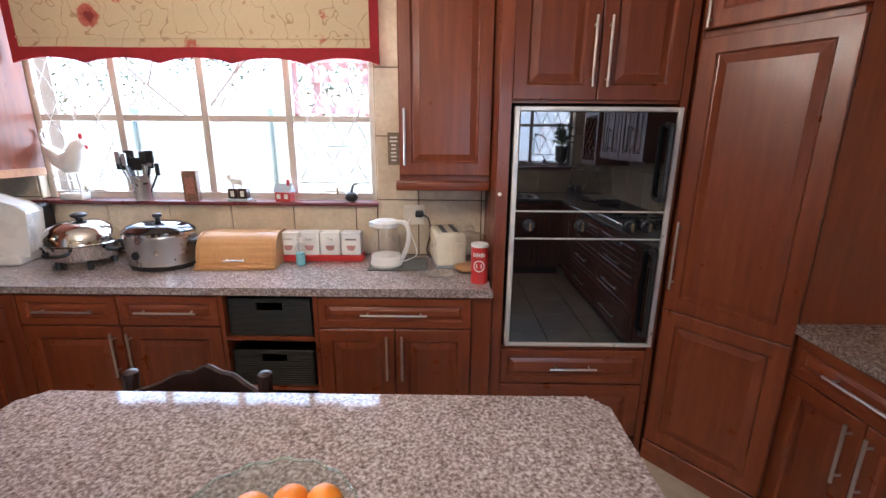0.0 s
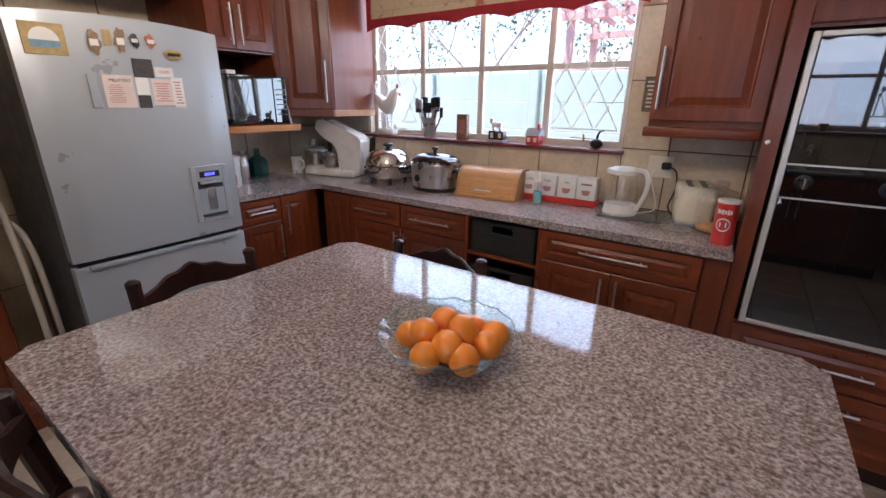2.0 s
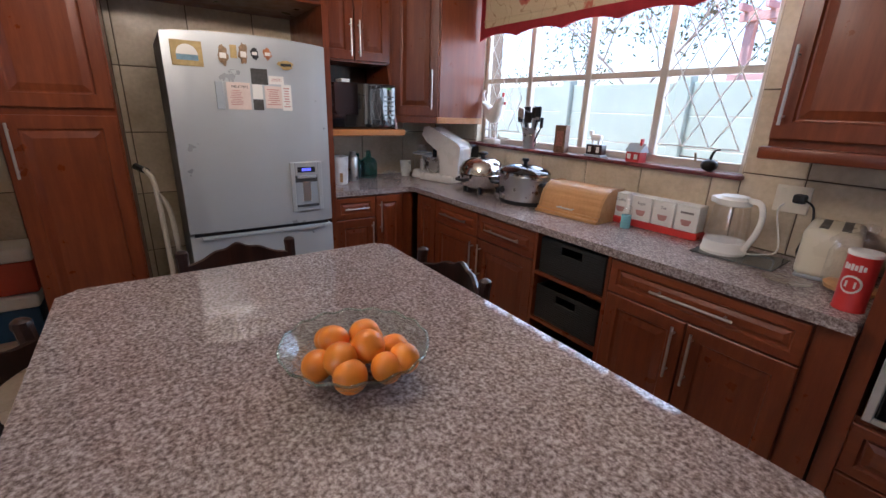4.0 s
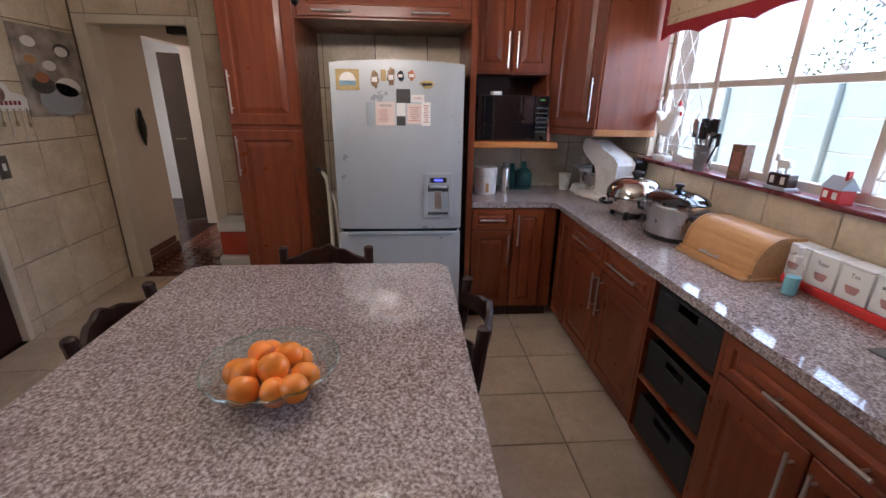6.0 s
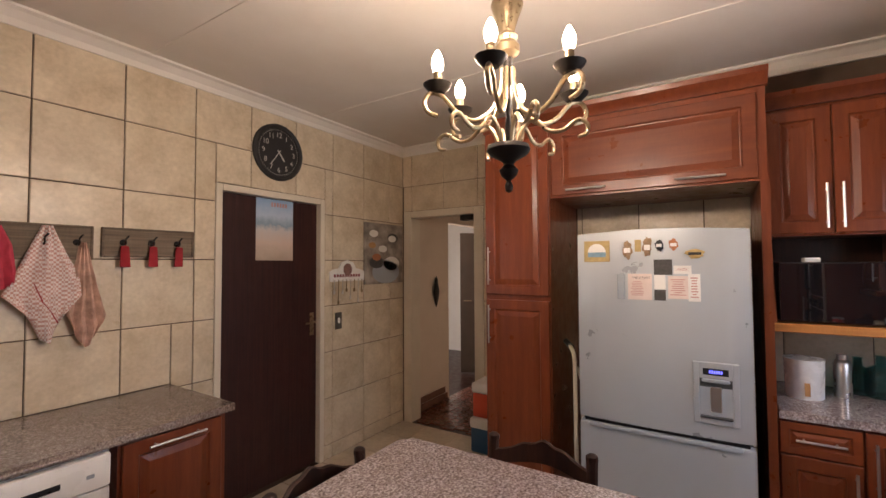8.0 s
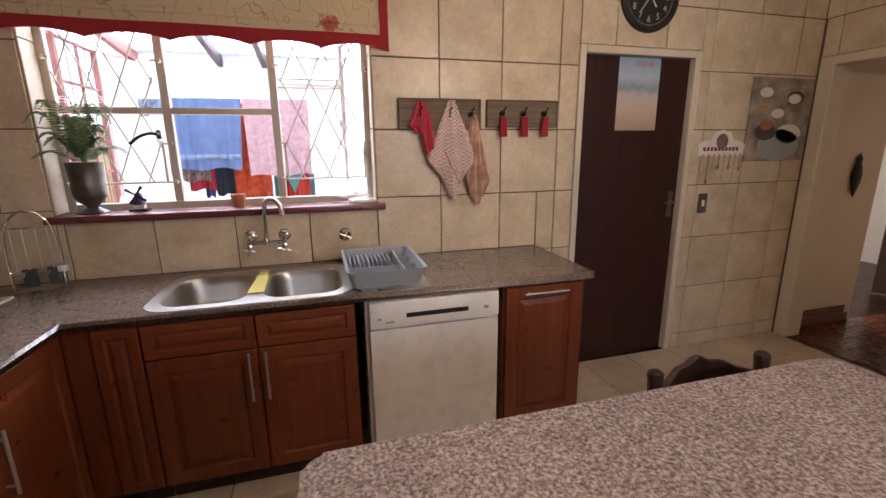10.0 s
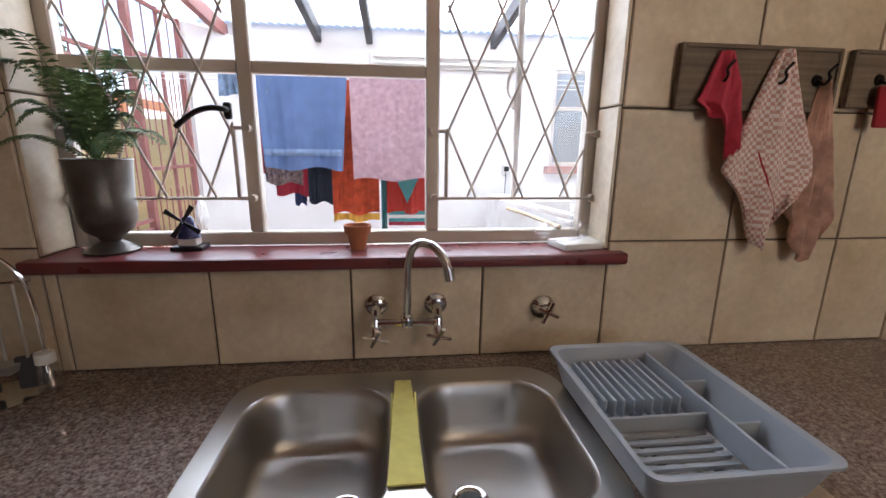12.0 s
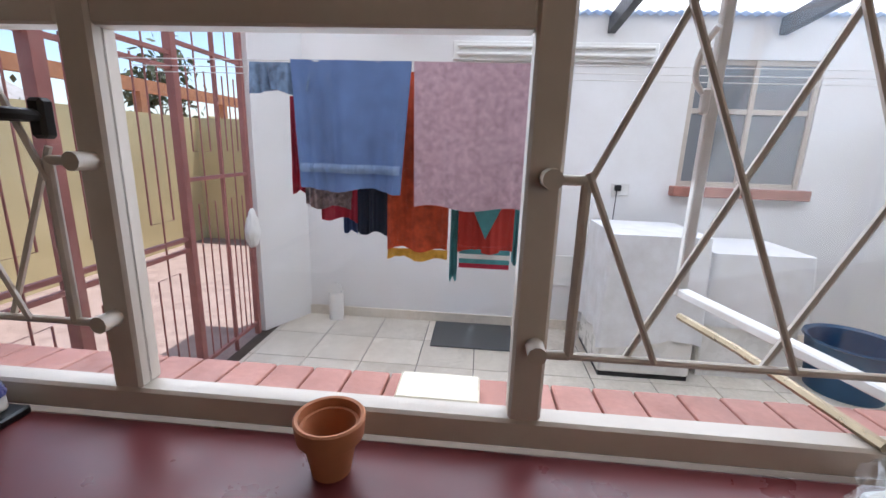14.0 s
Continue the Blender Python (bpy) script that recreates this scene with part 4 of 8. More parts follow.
# ---- table ----
TZ = 0.935
t = thing("kitchen_table", (-0.31, 0.60, 0), "high table with a speckled granite-look top", "table")
part("tabletop", prism(B(), round_rect(-0.712, 0.70, -0.51, 0.462, 0.042), TZ - 0.04, TZ, 0.014), GRANITE, t, "speckled grey-brown top", 40)
bm = B()
for x in (-0.66, 0.55):
    for y in (-0.45, 0.36):
        part("leg", box(B(), x, x + 0.08, y, y + 0.08, 0, TZ - 0.04, 0.006), DARKWOOD, t)
for y in (-0.36, 0.34):
    part("apron", box(B(), -0.58, 0.55, y - 0.04, y - 0.015, TZ - 0.10, TZ - 0.04), DARKWOOD, t)
bm.free()

# ---- blinds ----


def fabric():
    m, nt, b = shader("flowered_linen", (0.62, 0.50, 0.32), 0.9)
    v = coords(nt)
    warp = nt.nodes.new("ShaderNodeTexVoronoi")
    warp.inputs["Scale"].default_value = 5.2
    warp.inputs["Randomness"].default_value = 0.8
    nt.links.new(v, warp.inputs["Vector"])
    d = nt.nodes.new("ShaderNodeMath")
    d.operation = "ADD"
    nz = noise_tex(nt, v, 45, 3)
    sc = nt.nodes.new("ShaderNodeMath")
    sc.operation = "MULTIPLY_ADD"
    sc.inputs[1].default_value, sc.inputs[2].default_value = 0.30, -0.15
    nt.links.new(nz, sc.inputs[0])
    nt.links.new(warp.outputs["Distance"], d.inputs[0])
    nt.links.new(sc.outputs[0], d.inputs[1])
    base = ramp(nt, noise_tex(nt, coords(nt, (300, 300, 300)), 1.5, 2), [(0.3, (0.52, 0.41, 0.25)), (0.7, (0.64, 0.53, 0.36))])
    flower = ramp(nt, d.outputs[0], [(0.10, (0.22, 0.03, 0.03)), (0.17, (0.42, 0.10, 0.07)), (0.24, (0.45, 0.14, 0.09))])
    mask = ramp(nt, d.outputs[0], [(0.25, (1, 1, 1)), (0.29, (0, 0, 0))])
    wv = nt.nodes.new("ShaderNodeTexWave")
    wv.inputs["Scale"].default_value, wv.inputs["Distortion"].default_value, wv.inputs["Detail"].default_value = 2.6, 22.0, 2.0
    wv.inputs["Detail Scale"].default_value = 2.2
    nt.links.new(v, wv.inputs["Vector"])
    vine = ramp(nt, wv.outputs["Fac"], [(0.975, (0, 0, 0)), (1.0, (0.7, 0.7, 0.7))])
    c = mix(nt, base, (0.30, 0.17, 0.09), vine)
    c = mix(nt, c, flower, mask)
    nt.links.new(c, b.inputs["Base Color"])
    b.inputs["Transmission Weight"].default_value = 0.0
    bump(nt, b, noise_tex(nt, coords(nt, (1, 1, 1)), 500, 2), 0.3, 0.001)
    return m


FABRIC = fabric()


def blind(x0, x1, ztop, zb, y, side, label):
    """Roman blind; side is +1 where the room lies towards +y."""
    t = thing("roman_blind", (0, y, 0), label, "blind", "roman blinds")
    n = max(4, round((x1 - x0) / 0.36))
    steps = n * 8

    def scallop(x):
        u = (x - x0) / (x1 - x0) * n
        return zb + 0.028 * abs(math.sin(math.pi * u)) ** 0.8

    def sheet(xa, xb, lo, hi, dy, th, k):
        bm = B()
        rows = []
        for i in range(k + 1):
            x = xa + (xb - xa) * i / k
            wob = 0.006 * math.sin(x * 9) * side
            l, h = lo(x), hi(x)
            rows.append([bm.verts.new((x, dy * side + wob, l)), bm.verts.new((x, dy * side + wob, h)),
                         bm.verts.new((x, (dy - th) * side + wob, h)), bm.verts.new((x, (dy - th) * side + wob, l))])
        for a, c in zip(rows, rows[1:]):
            for q in range(4):
                bm.faces.new([a[q], a[(q + 1) % 4], c[(q + 1) % 4], c[q]])
        bm.faces.new(rows[0])
        bm.faces.new(rows[-1][::-1])
        return bm

    b0 = lambda x: zb + 0.075
    part("fabric", sheet(x0 + 0.045, x1 - 0.045, b0, lambda x: ztop, 0.0, 0.008, 20), FABRIC, t, "cream linen with red flowers")
    part("fold", sheet(x0 + 0.045, x1 - 0.045, lambda x: zb + 0.115, lambda x: zb + 0.124, 0.008, 0.008, 20), FABRIC, t)
    part("fold", sheet(x0 + 0.045, x1 - 0.045, lambda x: zb + 0.36, lambda x: zb + 0.368, 0.006, 0.008, 20), FABRIC, t)
    part("border", sheet(x0, x1, scallop, b0, 0.003, 0.012, steps), REDCLOTH, t, "dark red scalloped hem")
    part("border", sheet(x0, x0 + 0.045, b0, lambda x: ztop, 0.003, 0.012, 2), REDCLOTH, t)
    part("border", sheet(x1 - 0.045, x1, b0, lambda x: ztop, 0.003, 0.012, 2), REDCLOTH, t)
    part("headrail", box(B(), x0, x1, -0.03, 0.03, ztop, ztop + 0.035, 0.004), REDCLOTH, t)


blind(-2.205, -0.345, 2.46, 1.903, 2.44, -1, "cream flowered roman blind with dark red scalloped hem")
blind(-0.075, 1.62, 2.50, 2.012, S + 0.05, 1, "cream flowered roman blind above the sink window")

# ---- chandeliers ----
BULBS = []


def chandelier(loc, turn, label, lit=True):
    t = thing("chandelier", loc, label, "chandelier", "chandeliers", turn)
    # local z = 0 is the tip of the finial
    part("finial", lathe(B(), [(0, 0), (0.010, 0.008), (0.012, 0.022), (0.006, 0.036), (0.022, 0.05), (0.028, 0.066), (0.014, 0.082), (0.02, 0.092), (0.055, 0.112), (0.062, 0.124), (0.058, 0.136), (0.02, 0.142), (0, 0.142)], 24), BRONZE, t, "black turned bowl and finial")
    part("stem", lathe(B(), [(0.007, 0.14), (0.011, 0.18), (0.007, 0.22), (0.013, 0.26), (0.008, 0.30), (0.016, 0.40)], 12), BRONZE, t)
    part("crown", lathe(B(), [(0.014, 0.39), (0.034, 0.405), (0.036, 0.425), (0.024, 0.44), (0.030, 0.452), (0.022, 0.465), (0.024, 0.48), (0.034, 0.51), (0.047, 0.545), (0.046, 0.553), (0.03, 0.558), (0, 0.56)], 20), BRASS, t, "fluted pale wood-coloured crown")
    part("ring", tube(B(), [(0.024 * math.cos(a), 0, 0.582 + 0.024 * math.sin(a)) for a in [2 * math.pi * k / 18 for k in range(19)]], 0.0032, 6), BRASS, t)
    z = 0.605
    top = H - loc[2]
    k = 0
    ch = B()
    while z < top - 0.03:
        pts = []
        for j in range(11):
            a = 2 * math.pi * j / 10
            p = (0.008 * math.cos(a), 0, z + 0.014 + 0.016 * math.sin(a)) if k % 2 else (0, 0.008 * math.cos(a), z + 0.014 + 0.016 * math.sin(a))
            pts.append(p)
        tube(ch, pts, 0.0022, 5)
        z += 0.024
        k += 1
    part("chain", ch, BRASS, t, "thin brass chain")
    part("canopy", lathe(B(), [(0, top - 0.04), (0.02, top - 0.036), (0.045, top - 0.012), (0.05, top - 0.001)], 20), BRASS, t)
    for i in range(6):
        m = pose(0, 0, 0, 0, 0, 60 * i)
        arm = spline([(0.018, 0, 0.36), (0.022, 0, 0.30), (0.05, 0, 0.235), (0.10, 0, 0.205), (0.15, 0, 0.225), (0.19, 0, 0.268), (0.225, 0, 0.275), (0.243, 0, 0.248), (0.232, 0, 0.222), (0.205, 0, 0.212)], 5)
        a = part("arm", tube(B(), arm, 0.0068, 8, m), BRASS, t, "curved aged brass arm")
        low = spline([(0.03, 0, 0.145), (0.045, 0, 0.185), (0.075, 0, 0.205), (0.11, 0, 0.17), (0.15, 0, 0.165), (0.19, 0, 0.19), (0.215, 0, 0.175), (0.212, 0, 0.15), (0.19, 0, 0.143)], 5)
        m2 = pose(0, 0, 0, 0, 0, 60 * i + 30)
        part("scroll", tube(B(), low, [0.006] * (len(low) - 4) + [0.0055, 0.005, 0.004, 0.003], 8, m2), BRASS, t)
        at = m @ Matrix.Translation((0.205, 0, 0.275))
        pan = lathe(B(), [(0, 0), (0.02, 0.002), (0.036, 0.018), (0.041, 0.026), (0.037, 0.026), (0.02, 0.01), (0, 0.008)], 16, at)
        part("drip_pan", pan, BRONZE, a, "black drip pan")
        part("candle_sleeve", lathe(B(), [(0.012, 0.008), (0.012, 0.06), (0.009, 0.062), (0, 0.062)], 12, at), BRASS, a)
        bl = part("bulb", lathe(B(), [(0.008, 0.058), (0.013, 0.066), (0.017, 0.082), (0.0165, 0.095), (0.010, 0.112), (0.004, 0.123), (0, 0.125)], 14, at), BULB if lit else FROSTED, a, "lit candle bulb" if lit else "unlit candle bulb")
        bl.visible_shadow = False
        if lit and i % 2 == 0:
            BULBS.append(pose(*loc, 0, 0, turn) @ at @ Vector((0, 0, 0.09)))
    return t


chandelier((-0.84, 0.60, 1.785), 12, "lit six-arm chandelier of aged brass and black bronze")
chandelier((0.33, 0.58, 1.785), 4, "unlit six-arm brass chandelier over the table end", False)
for p in BULBS:
    lamp = new("bulb_light", bpy.data.lights.new("bulb_light", "POINT"))
    lamp.data.energy, lamp.data.color, lamp.data.shadow_soft_size = BULB_WATTS, (1.0, 0.80, 0.58), 0.045
    lamp.location = p

# ---- chairs ----


def chair(x, y, rz, label, lean=6):
    """Ladder-back chair, its sitter facing local +y; the back stands at local y = 0."""
    t = thing("dining_chair", (x, y, 0), label, "chair", "chairs round the table", rz)
    w = 0.35
    for s in (-1, 1):
        bm = tube(B(), spline([(s * w / 2, 0.03, 0), (s * w / 2, 0.02, 0.3), (s * w / 2, 0.01, 0.5), (s * w / 2, -0.03, 0.8), (s * w / 2, -0.045, 0.942)], 4), 0.019, 8)
        lathe(bm, [(0.019, 0), (0.0205, 0.008), (0.019, 0.018), (0.011, 0.024), (0, 0.025)], 10, Matrix.Translation((s * w / 2, -0.046, 0.937)))
        part("back_post", bm, DARKWOOD, t)
        part("leg", tube(B(), [(s * (w / 2 + 0.01), 0.41, 0), (s * (w / 2 + 0.005), 0.40, 0.44)], 0.018, 8), DARKWOOD, t)
        part("stretcher", tube(B(), [(s * w / 2, 0.03, 0.2), (s * w / 2, 0.405, 0.2)], 0.011, 6), DARKWOOD, t)
    part("stretcher", tube(B(), [(-w / 2, 0.405, 0.26), (w / 2, 0.405, 0.26)], 0.011, 6), DARKWOOD, t)

    def slat(z0, h, arch, y, bow):
        n = 22
        bm = B()
        rows = []
        for i in range(n + 1):
            u = -1 + 2 * i / n
            xx = u * (w / 2 - 0.012)
            top = z0 + h + arch * (0.5 + 0.5 * math.cos(math.pi * u)) * (1 + 0.18 * math.cos(4 * math.pi * u))
            bot = z0 + arch * 0.3 * (0.5 + 0.5 * math.cos(math.pi * u))
            yy = y - bow * (1 - u * u)
            rows.append([bm.verts.new(p) for p in ((xx, yy - 0.010, bot), (xx, yy + 0.010, bot), (xx, yy + 0.010, top - 0.004), (xx, yy, top), (xx, yy - 0.010, top - 0.004))])
        for a, c in zip(rows, rows[1:]):
            for q in range(5):
                bm.faces.new([a[q], a[(q + 1) % 5], c[(q + 1) % 5], c[q]])
        bm.faces.new(rows[0])
        bm.faces.new(rows[-1][::-1])
        return bm

    part("top_rail", slat(0.862, 0.05, 0.037, -0.035, 0.055), DARKWOOD, t, "carved dark top rail")
    part("back_slat", slat(0.70, 0.045, 0.03, -0.012, 0.045), DARKWOOD, t)
    part("back_slat", slat(0.56, 0.045, 0.03, 0.003, 0.035), DARKWOOD, t)
    part("seat", box(B(), -w / 2 + 0.0, w / 2, 0.03, 0.42, 0.43, 0.465, 0.008, 2), DARKWOOD, t)
    part("cushion", box(B(), -w / 2 + 0.015, w / 2 - 0.015, 0.035, 0.41, 0.466, 0.505, 0.015, 3), CUSHION, t, "grey ribbed seat cushion")


CUSHION = paint("grey_cushion", (0.10, 0.095, 0.09), 0.9, 0.25, 30, 0.4)
chair(-0.64, 1.07, 180, "dark-stained carved wooden chair pushed under the window side")
chair(-1.12, 0.566, -90, "dark-stained carved wooden chair between table and fridge")
chair(-0.635, 0.10, 0, "dark-stained carved wooden chair with grey cushion")

# ---- bowl of oranges ----
BXc, BYc = -0.262, 0.618
bm = lathe(B(), [(0, 0), (0.052, 0), (0.056, 0.004), (0.084, 0.018), (0.116, 0.042), (0.137, 0.066), (0.141, 0.070), (0.138, 0.073), (0.132, 0.069), (0.111, 0.048), (0.080, 0.024), (0.052, 0.010), (0, 0.008)], 64)
for v in bm.verts:
    r = math.hypot(v.co.x, v.co.y)
    a = math.atan2(v.co.y, v.co.x)
    if r > 0.12:
        v.co.z += 0.003 * math.sin(16 * a)
    elif r > 0.06:
        v.co.z += 0.0016 * math.sin(16 * a + r * 90)
ob = part("fruit_bowl", bm, BOWLGLASS, None, "", 60)
ob.location = (BXc, BYc, TZ)
tagged(ob, "shallow green-tinted pressed glass fruit bowl", "bowl")
RIMGLASS = pane_glass("green_rim_glass", 0.16)
RIMGLASS.node_tree.nodes["Transparent BSDF"].inputs[0].default_value = (0.74, 0.84, 0.80, 1)
ring = [(0.1395 * math.cos(a), 0.1395 * math.sin(a), 0.072 + 0.003 * math.sin(16 * a)) for a in [2 * math.pi * k / 128 for k in range(129)]]
part("rim", tube(B(), ring, 0.0026, 6), RIMGLASS, ob, "thicker wavy green glass rim", 60)
rng = random.Random(4)
SPOTS = [(-0.088, -0.03, 0.052), (-0.05, 0.055, 0.05), (0.02, 0.083, 0.05), (0.09, 0.03, 0.055), (0.075, -0.045, 0.052), (0.0, -0.088, 0.052), (-0.012, -0.005, 0.042),
         (-0.04, -0.035, 0.084), (0.035, 0.015, 0.09), (0.035, -0.05, 0.08), (-0.03, 0.035, 0.086), (0.088, 0.075, 0.062)]
for i, (x, y, z) in enumerate(SPOTS):
    bm = B()
    bmesh.ops.create_uvsphere(bm, u_segments=20, v_segments=14, radius=0.0295 + rng.random() * 0.003)
    for v in bm.verts:
        v.co.z *= 0.92
        k = v.co.z / 0.032
        if k > 0.85:
            v.co.z -= 0.0035 * (k - 0.85) / 0.15
    m = pose(x * 0.86, y * 0.86, z - (0.019 if z > 0.075 else 0.009), rng.uniform(-70, 70), rng.uniform(-70, 70), rng.uniform(0, 360))
    ob = part("orange", bm, ORANGE, None, "", 80)
    ob.matrix_basis = Matrix.Translation((BXc, BYc, TZ + 0.002)) @ m
    tagged(ob, "ripe orange lying in the glass bowl", "fruit", "oranges in the bowl")
    part("stalk", lathe(B(), [(0, 0.022), (0.003, 0.022), (0.0026, 0.0268), (0, 0.0272)], 8), STALK, ob)

# ---- on the north worktop ----
ZT = ZC


def simple(name, bm, mat, loc, label, category, group="", rz=0, smooth=35):
    ob = part(name, bm, mat, None, "", smooth)
    ob.matrix_basis = pose(*loc, 0, 0, rz)
    return tagged(ob, label, category, group)


def text_bars(parent, x0, x1, z0, z1, y, mat, rows, seed=1, fill=0.8):
    r = random.Random(seed)
    h = (z1 - z0) / rows
    for k in range(rows):
        w = (x1 - x0) * (fill + (1 - fill) * r.random()) * (0.75 + 0.25 * r.random())
        part("print", box(B(), (x0 + x1 - w) / 2, (x0 + x1 + w) / 2, y - 0.0006, y, z0 + k * h + h * 0.25, z0 + k * h + h * 0.7), mat, parent, "", None)


def letters(txt, size, mat, parent, m, label=""):
    cu = bpy.data.curves.new("writing", "FONT")
    cu.body, cu.size, cu.align_x, cu.extrude = txt, size, "CENTER", 0.0004
    tmp = bpy.data.objects.new("writing", cu)
    me = bpy.data.meshes.new_from_object(tmp)
    bpy.data.objects.remove(tmp)
    me.materials.clear()
    me.materials.append(mat)
    ob = new("writing", me)
    ob.parent = parent
    ob.matrix_basis = m
    if label:
        ob["label"] = label
    return ob


# stand mixer
t = thing("stand_mixer", (-2.37, 2.27, ZT), "white stand mixer with a steel bowl", "mixer", "", 196)
part("base", box(B(), -0.16, 0.17, -0.095, 0.095, 0.0, 0.055, 0.015, 3), WHITEENAMEL, t)
bm = extrude_profile(B(), [(-0.185, 0.05), (-0.035, 0.05), (-0.03, 0.17), (0.0, 0.24), (0.11, 0.305), (0.15, 0.35), (0.135, 0.395), (0.09, 0.405), (-0.17, 0.30), (-0.205, 0.27), (-0.20, 0.2)], -0.072, 0.072, pose(0, 0, 0, 0, 0, -90))
bmesh.ops.bevel(bm, geom=bm.edges[:], offset=0.010, segments=2, affect="EDGES", profile=0.5)
part("body", bm, WHITEENAMEL, t, "white enamelled arm and motor head")
part("bowl", lathe(B(), [(0, 0.056), (0.05, 0.058), (0.055, 0.07), (0.085, 0.12), (0.105, 0.18), (0.108, 0.185), (0.10, 0.18), (0.08, 0.12), (0, 0.075)], 28, pose(0.085, 0, 0)), STEEL, t, "steel mixing bowl")
part("beater", tube(B(), [(0.09, 0, 0.29), (0.09, 0, 0.12)], 0.016, 10), BLACKPLASTIC, t)
# food processor behind it
t = thing("food_processor", (-2.63, 2.24, ZT), "clear and white food processor in the corner", "food processor", "", 30)
part("base", lathe(B(), [(0.085, 0), (0.09, 0.01), (0.075, 0.05), (0.07, 0.055), (0, 0.055)], 24), WHITEPLASTIC, t)
part("jug", lathe(B(), [(0.07, 0.056), (0.078, 0.18), (0.08, 0.19), (0.045, 0.2), (0.04, 0.26), (0.036, 0.26), (0.04, 0.2)], 24), CLEAR, t, "clear jug")
part("blade", lathe(B(), [(0.02, 0.056), (0.018, 0.14), (0, 0.145)], 12), WHITEPLASTIC, t)
part("lid", lathe(B(), [(0.08, 0.185), (0.08, 0.197), (0.045, 0.203), (0.042, 0.21)], 24), GREYPLASTIC, t)
t = thing("plastic_jug", (-2.72, 2.13, ZT), "white plastic measuring jug", "jug")
part("body", lathe(B(), [(0.035, 0), (0.045, 0.12), (0.047, 0.125), (0.042, 0.12), (0.032, 0.008), (0, 0.008)], 20), WHITEPLASTIC, t)
part("handle", tube(B(), spline([(0.044, 0, 0.11), (0.08, 0, 0.1), (0.078, 0, 0.05), (0.04, 0, 0.03)]), 0.006, 8), WHITEPLASTIC, t)
t = thing("coffee_machine", (-2.30, 2.45, ZT), "black coffee machine tucked in the corner", "coffee machine")
part("body", box(B(), -0.09, 0.09, -0.05, 0.05, 0, 0.29, 0.02, 3), BLACKPLASTIC, t)
part("panel", box(B(), -0.03, 0.05, -0.054, -0.05, 0.18, 0.25, 0.002), NICKEL, t)
# electric steel pan
t = thing("electric_frying_pan", (-1.87, 2.255, ZT), "chrome electric pan with a domed lid", "electric pan")
t.scale = (1.04, 1.04, 1.12)
part("pan", lathe(B(), [(0, 0.03), (0.11, 0.03), (0.135, 0.045), (0.15, 0.10), (0.158, 0.112), (0.15, 0.113), (0, 0.108)], 36), CHROME, t)
part("lid", lathe(B(), [(0.152, 0.114), (0.156, 0.12), (0.15, 0.15), (0.125, 0.185), (0.08, 0.205), (0, 0.212)], 36), CHROME, t, "domed chrome lid")
part("lid_knob", lathe(B(), [(0.014, 0.21), (0.016, 0.222), (0.032, 0.228), (0.034, 0.238), (0.02, 0.245), (0, 0.246)], 18), BLACKPLASTIC, t)
for a in (45, 135, 225, 315):
    part("foot", lathe(B(), [(0, 0), (0.014, 0), (0.012, 0.032), (0, 0.034)], 10, pose(0.11 * math.cos(radians(a)), 0.11 * math.sin(radians(a)), 0)), BLACKPLASTIC, t)
for a in (0, 180, 270):
    part("handle", tube(B(), spline([(0.15, -0.05, 0.09), (0.185, -0.035, 0.085), (0.185, 0.035, 0.085), (0.15, 0.05, 0.09)]), 0.009, 8, pose(0, 0, 0, 0, 0, a)), BLACKPLASTIC, t)
# slow cooker
t = thing("slow_cooker", (-1.475, 2.265, ZT), "brushed steel slow cooker with a glass lid", "slow cooker")
t.scale = (0.88, 0.97, 1.12)


def oval(bm):
    for v in bm.verts:
        v.co.x *= 1.17
        v.co.y *= 0.86
    return bm


part("base", oval(lathe(B(), [(0, 0), (0.15, 0), (0.155, 0.02), (0.15, 0.022)], 40)), BLACKPLASTIC, t)
part("body", oval(lathe(B(), [(0.152, 0.02), (0.162, 0.10), (0.164, 0.15), (0.16, 0.155)], 40)), STEEL, t, "brushed steel side")
part("rim", oval(lathe(B(), [(0.158, 0.152), (0.17, 0.158), (0.17, 0.168), (0.15, 0.168), (0.14, 0.12), (0, 0.12)], 40)), CHROME, t, "polished steel rim")
part("lid", oval(lathe(B(), [(0.166, 0.168), (0.166, 0.174), (0.14, 0.192), (0.08, 0.206), (0, 0.21), (0, 0.205), (0.08, 0.2), (0.14, 0.186)], 40)), BLACKGLASS, t, "dark glass lid")
part("lid_knob", lathe(B(), [(0.012, 0.208), (0.014, 0.224), (0.024, 0.23), (0.022, 0.242), (0, 0.245)], 16), BLACKPLASTIC, t)
for s in (-1, 1):
    part("handle", box(B(), s * 0.205 - 0.02, s * 0.205 + 0.02, -0.04, 0.04, 0.11, 0.132, 0.008, 2), BLACKPLASTIC, t)
part("dial", lathe(B(), [(0, 0), (0.02, 0), (0.018, 0.012), (0, 0.014)], 16, pose(-0.05, -0.136, 0.075, 90)), BLACKPLASTIC, t)
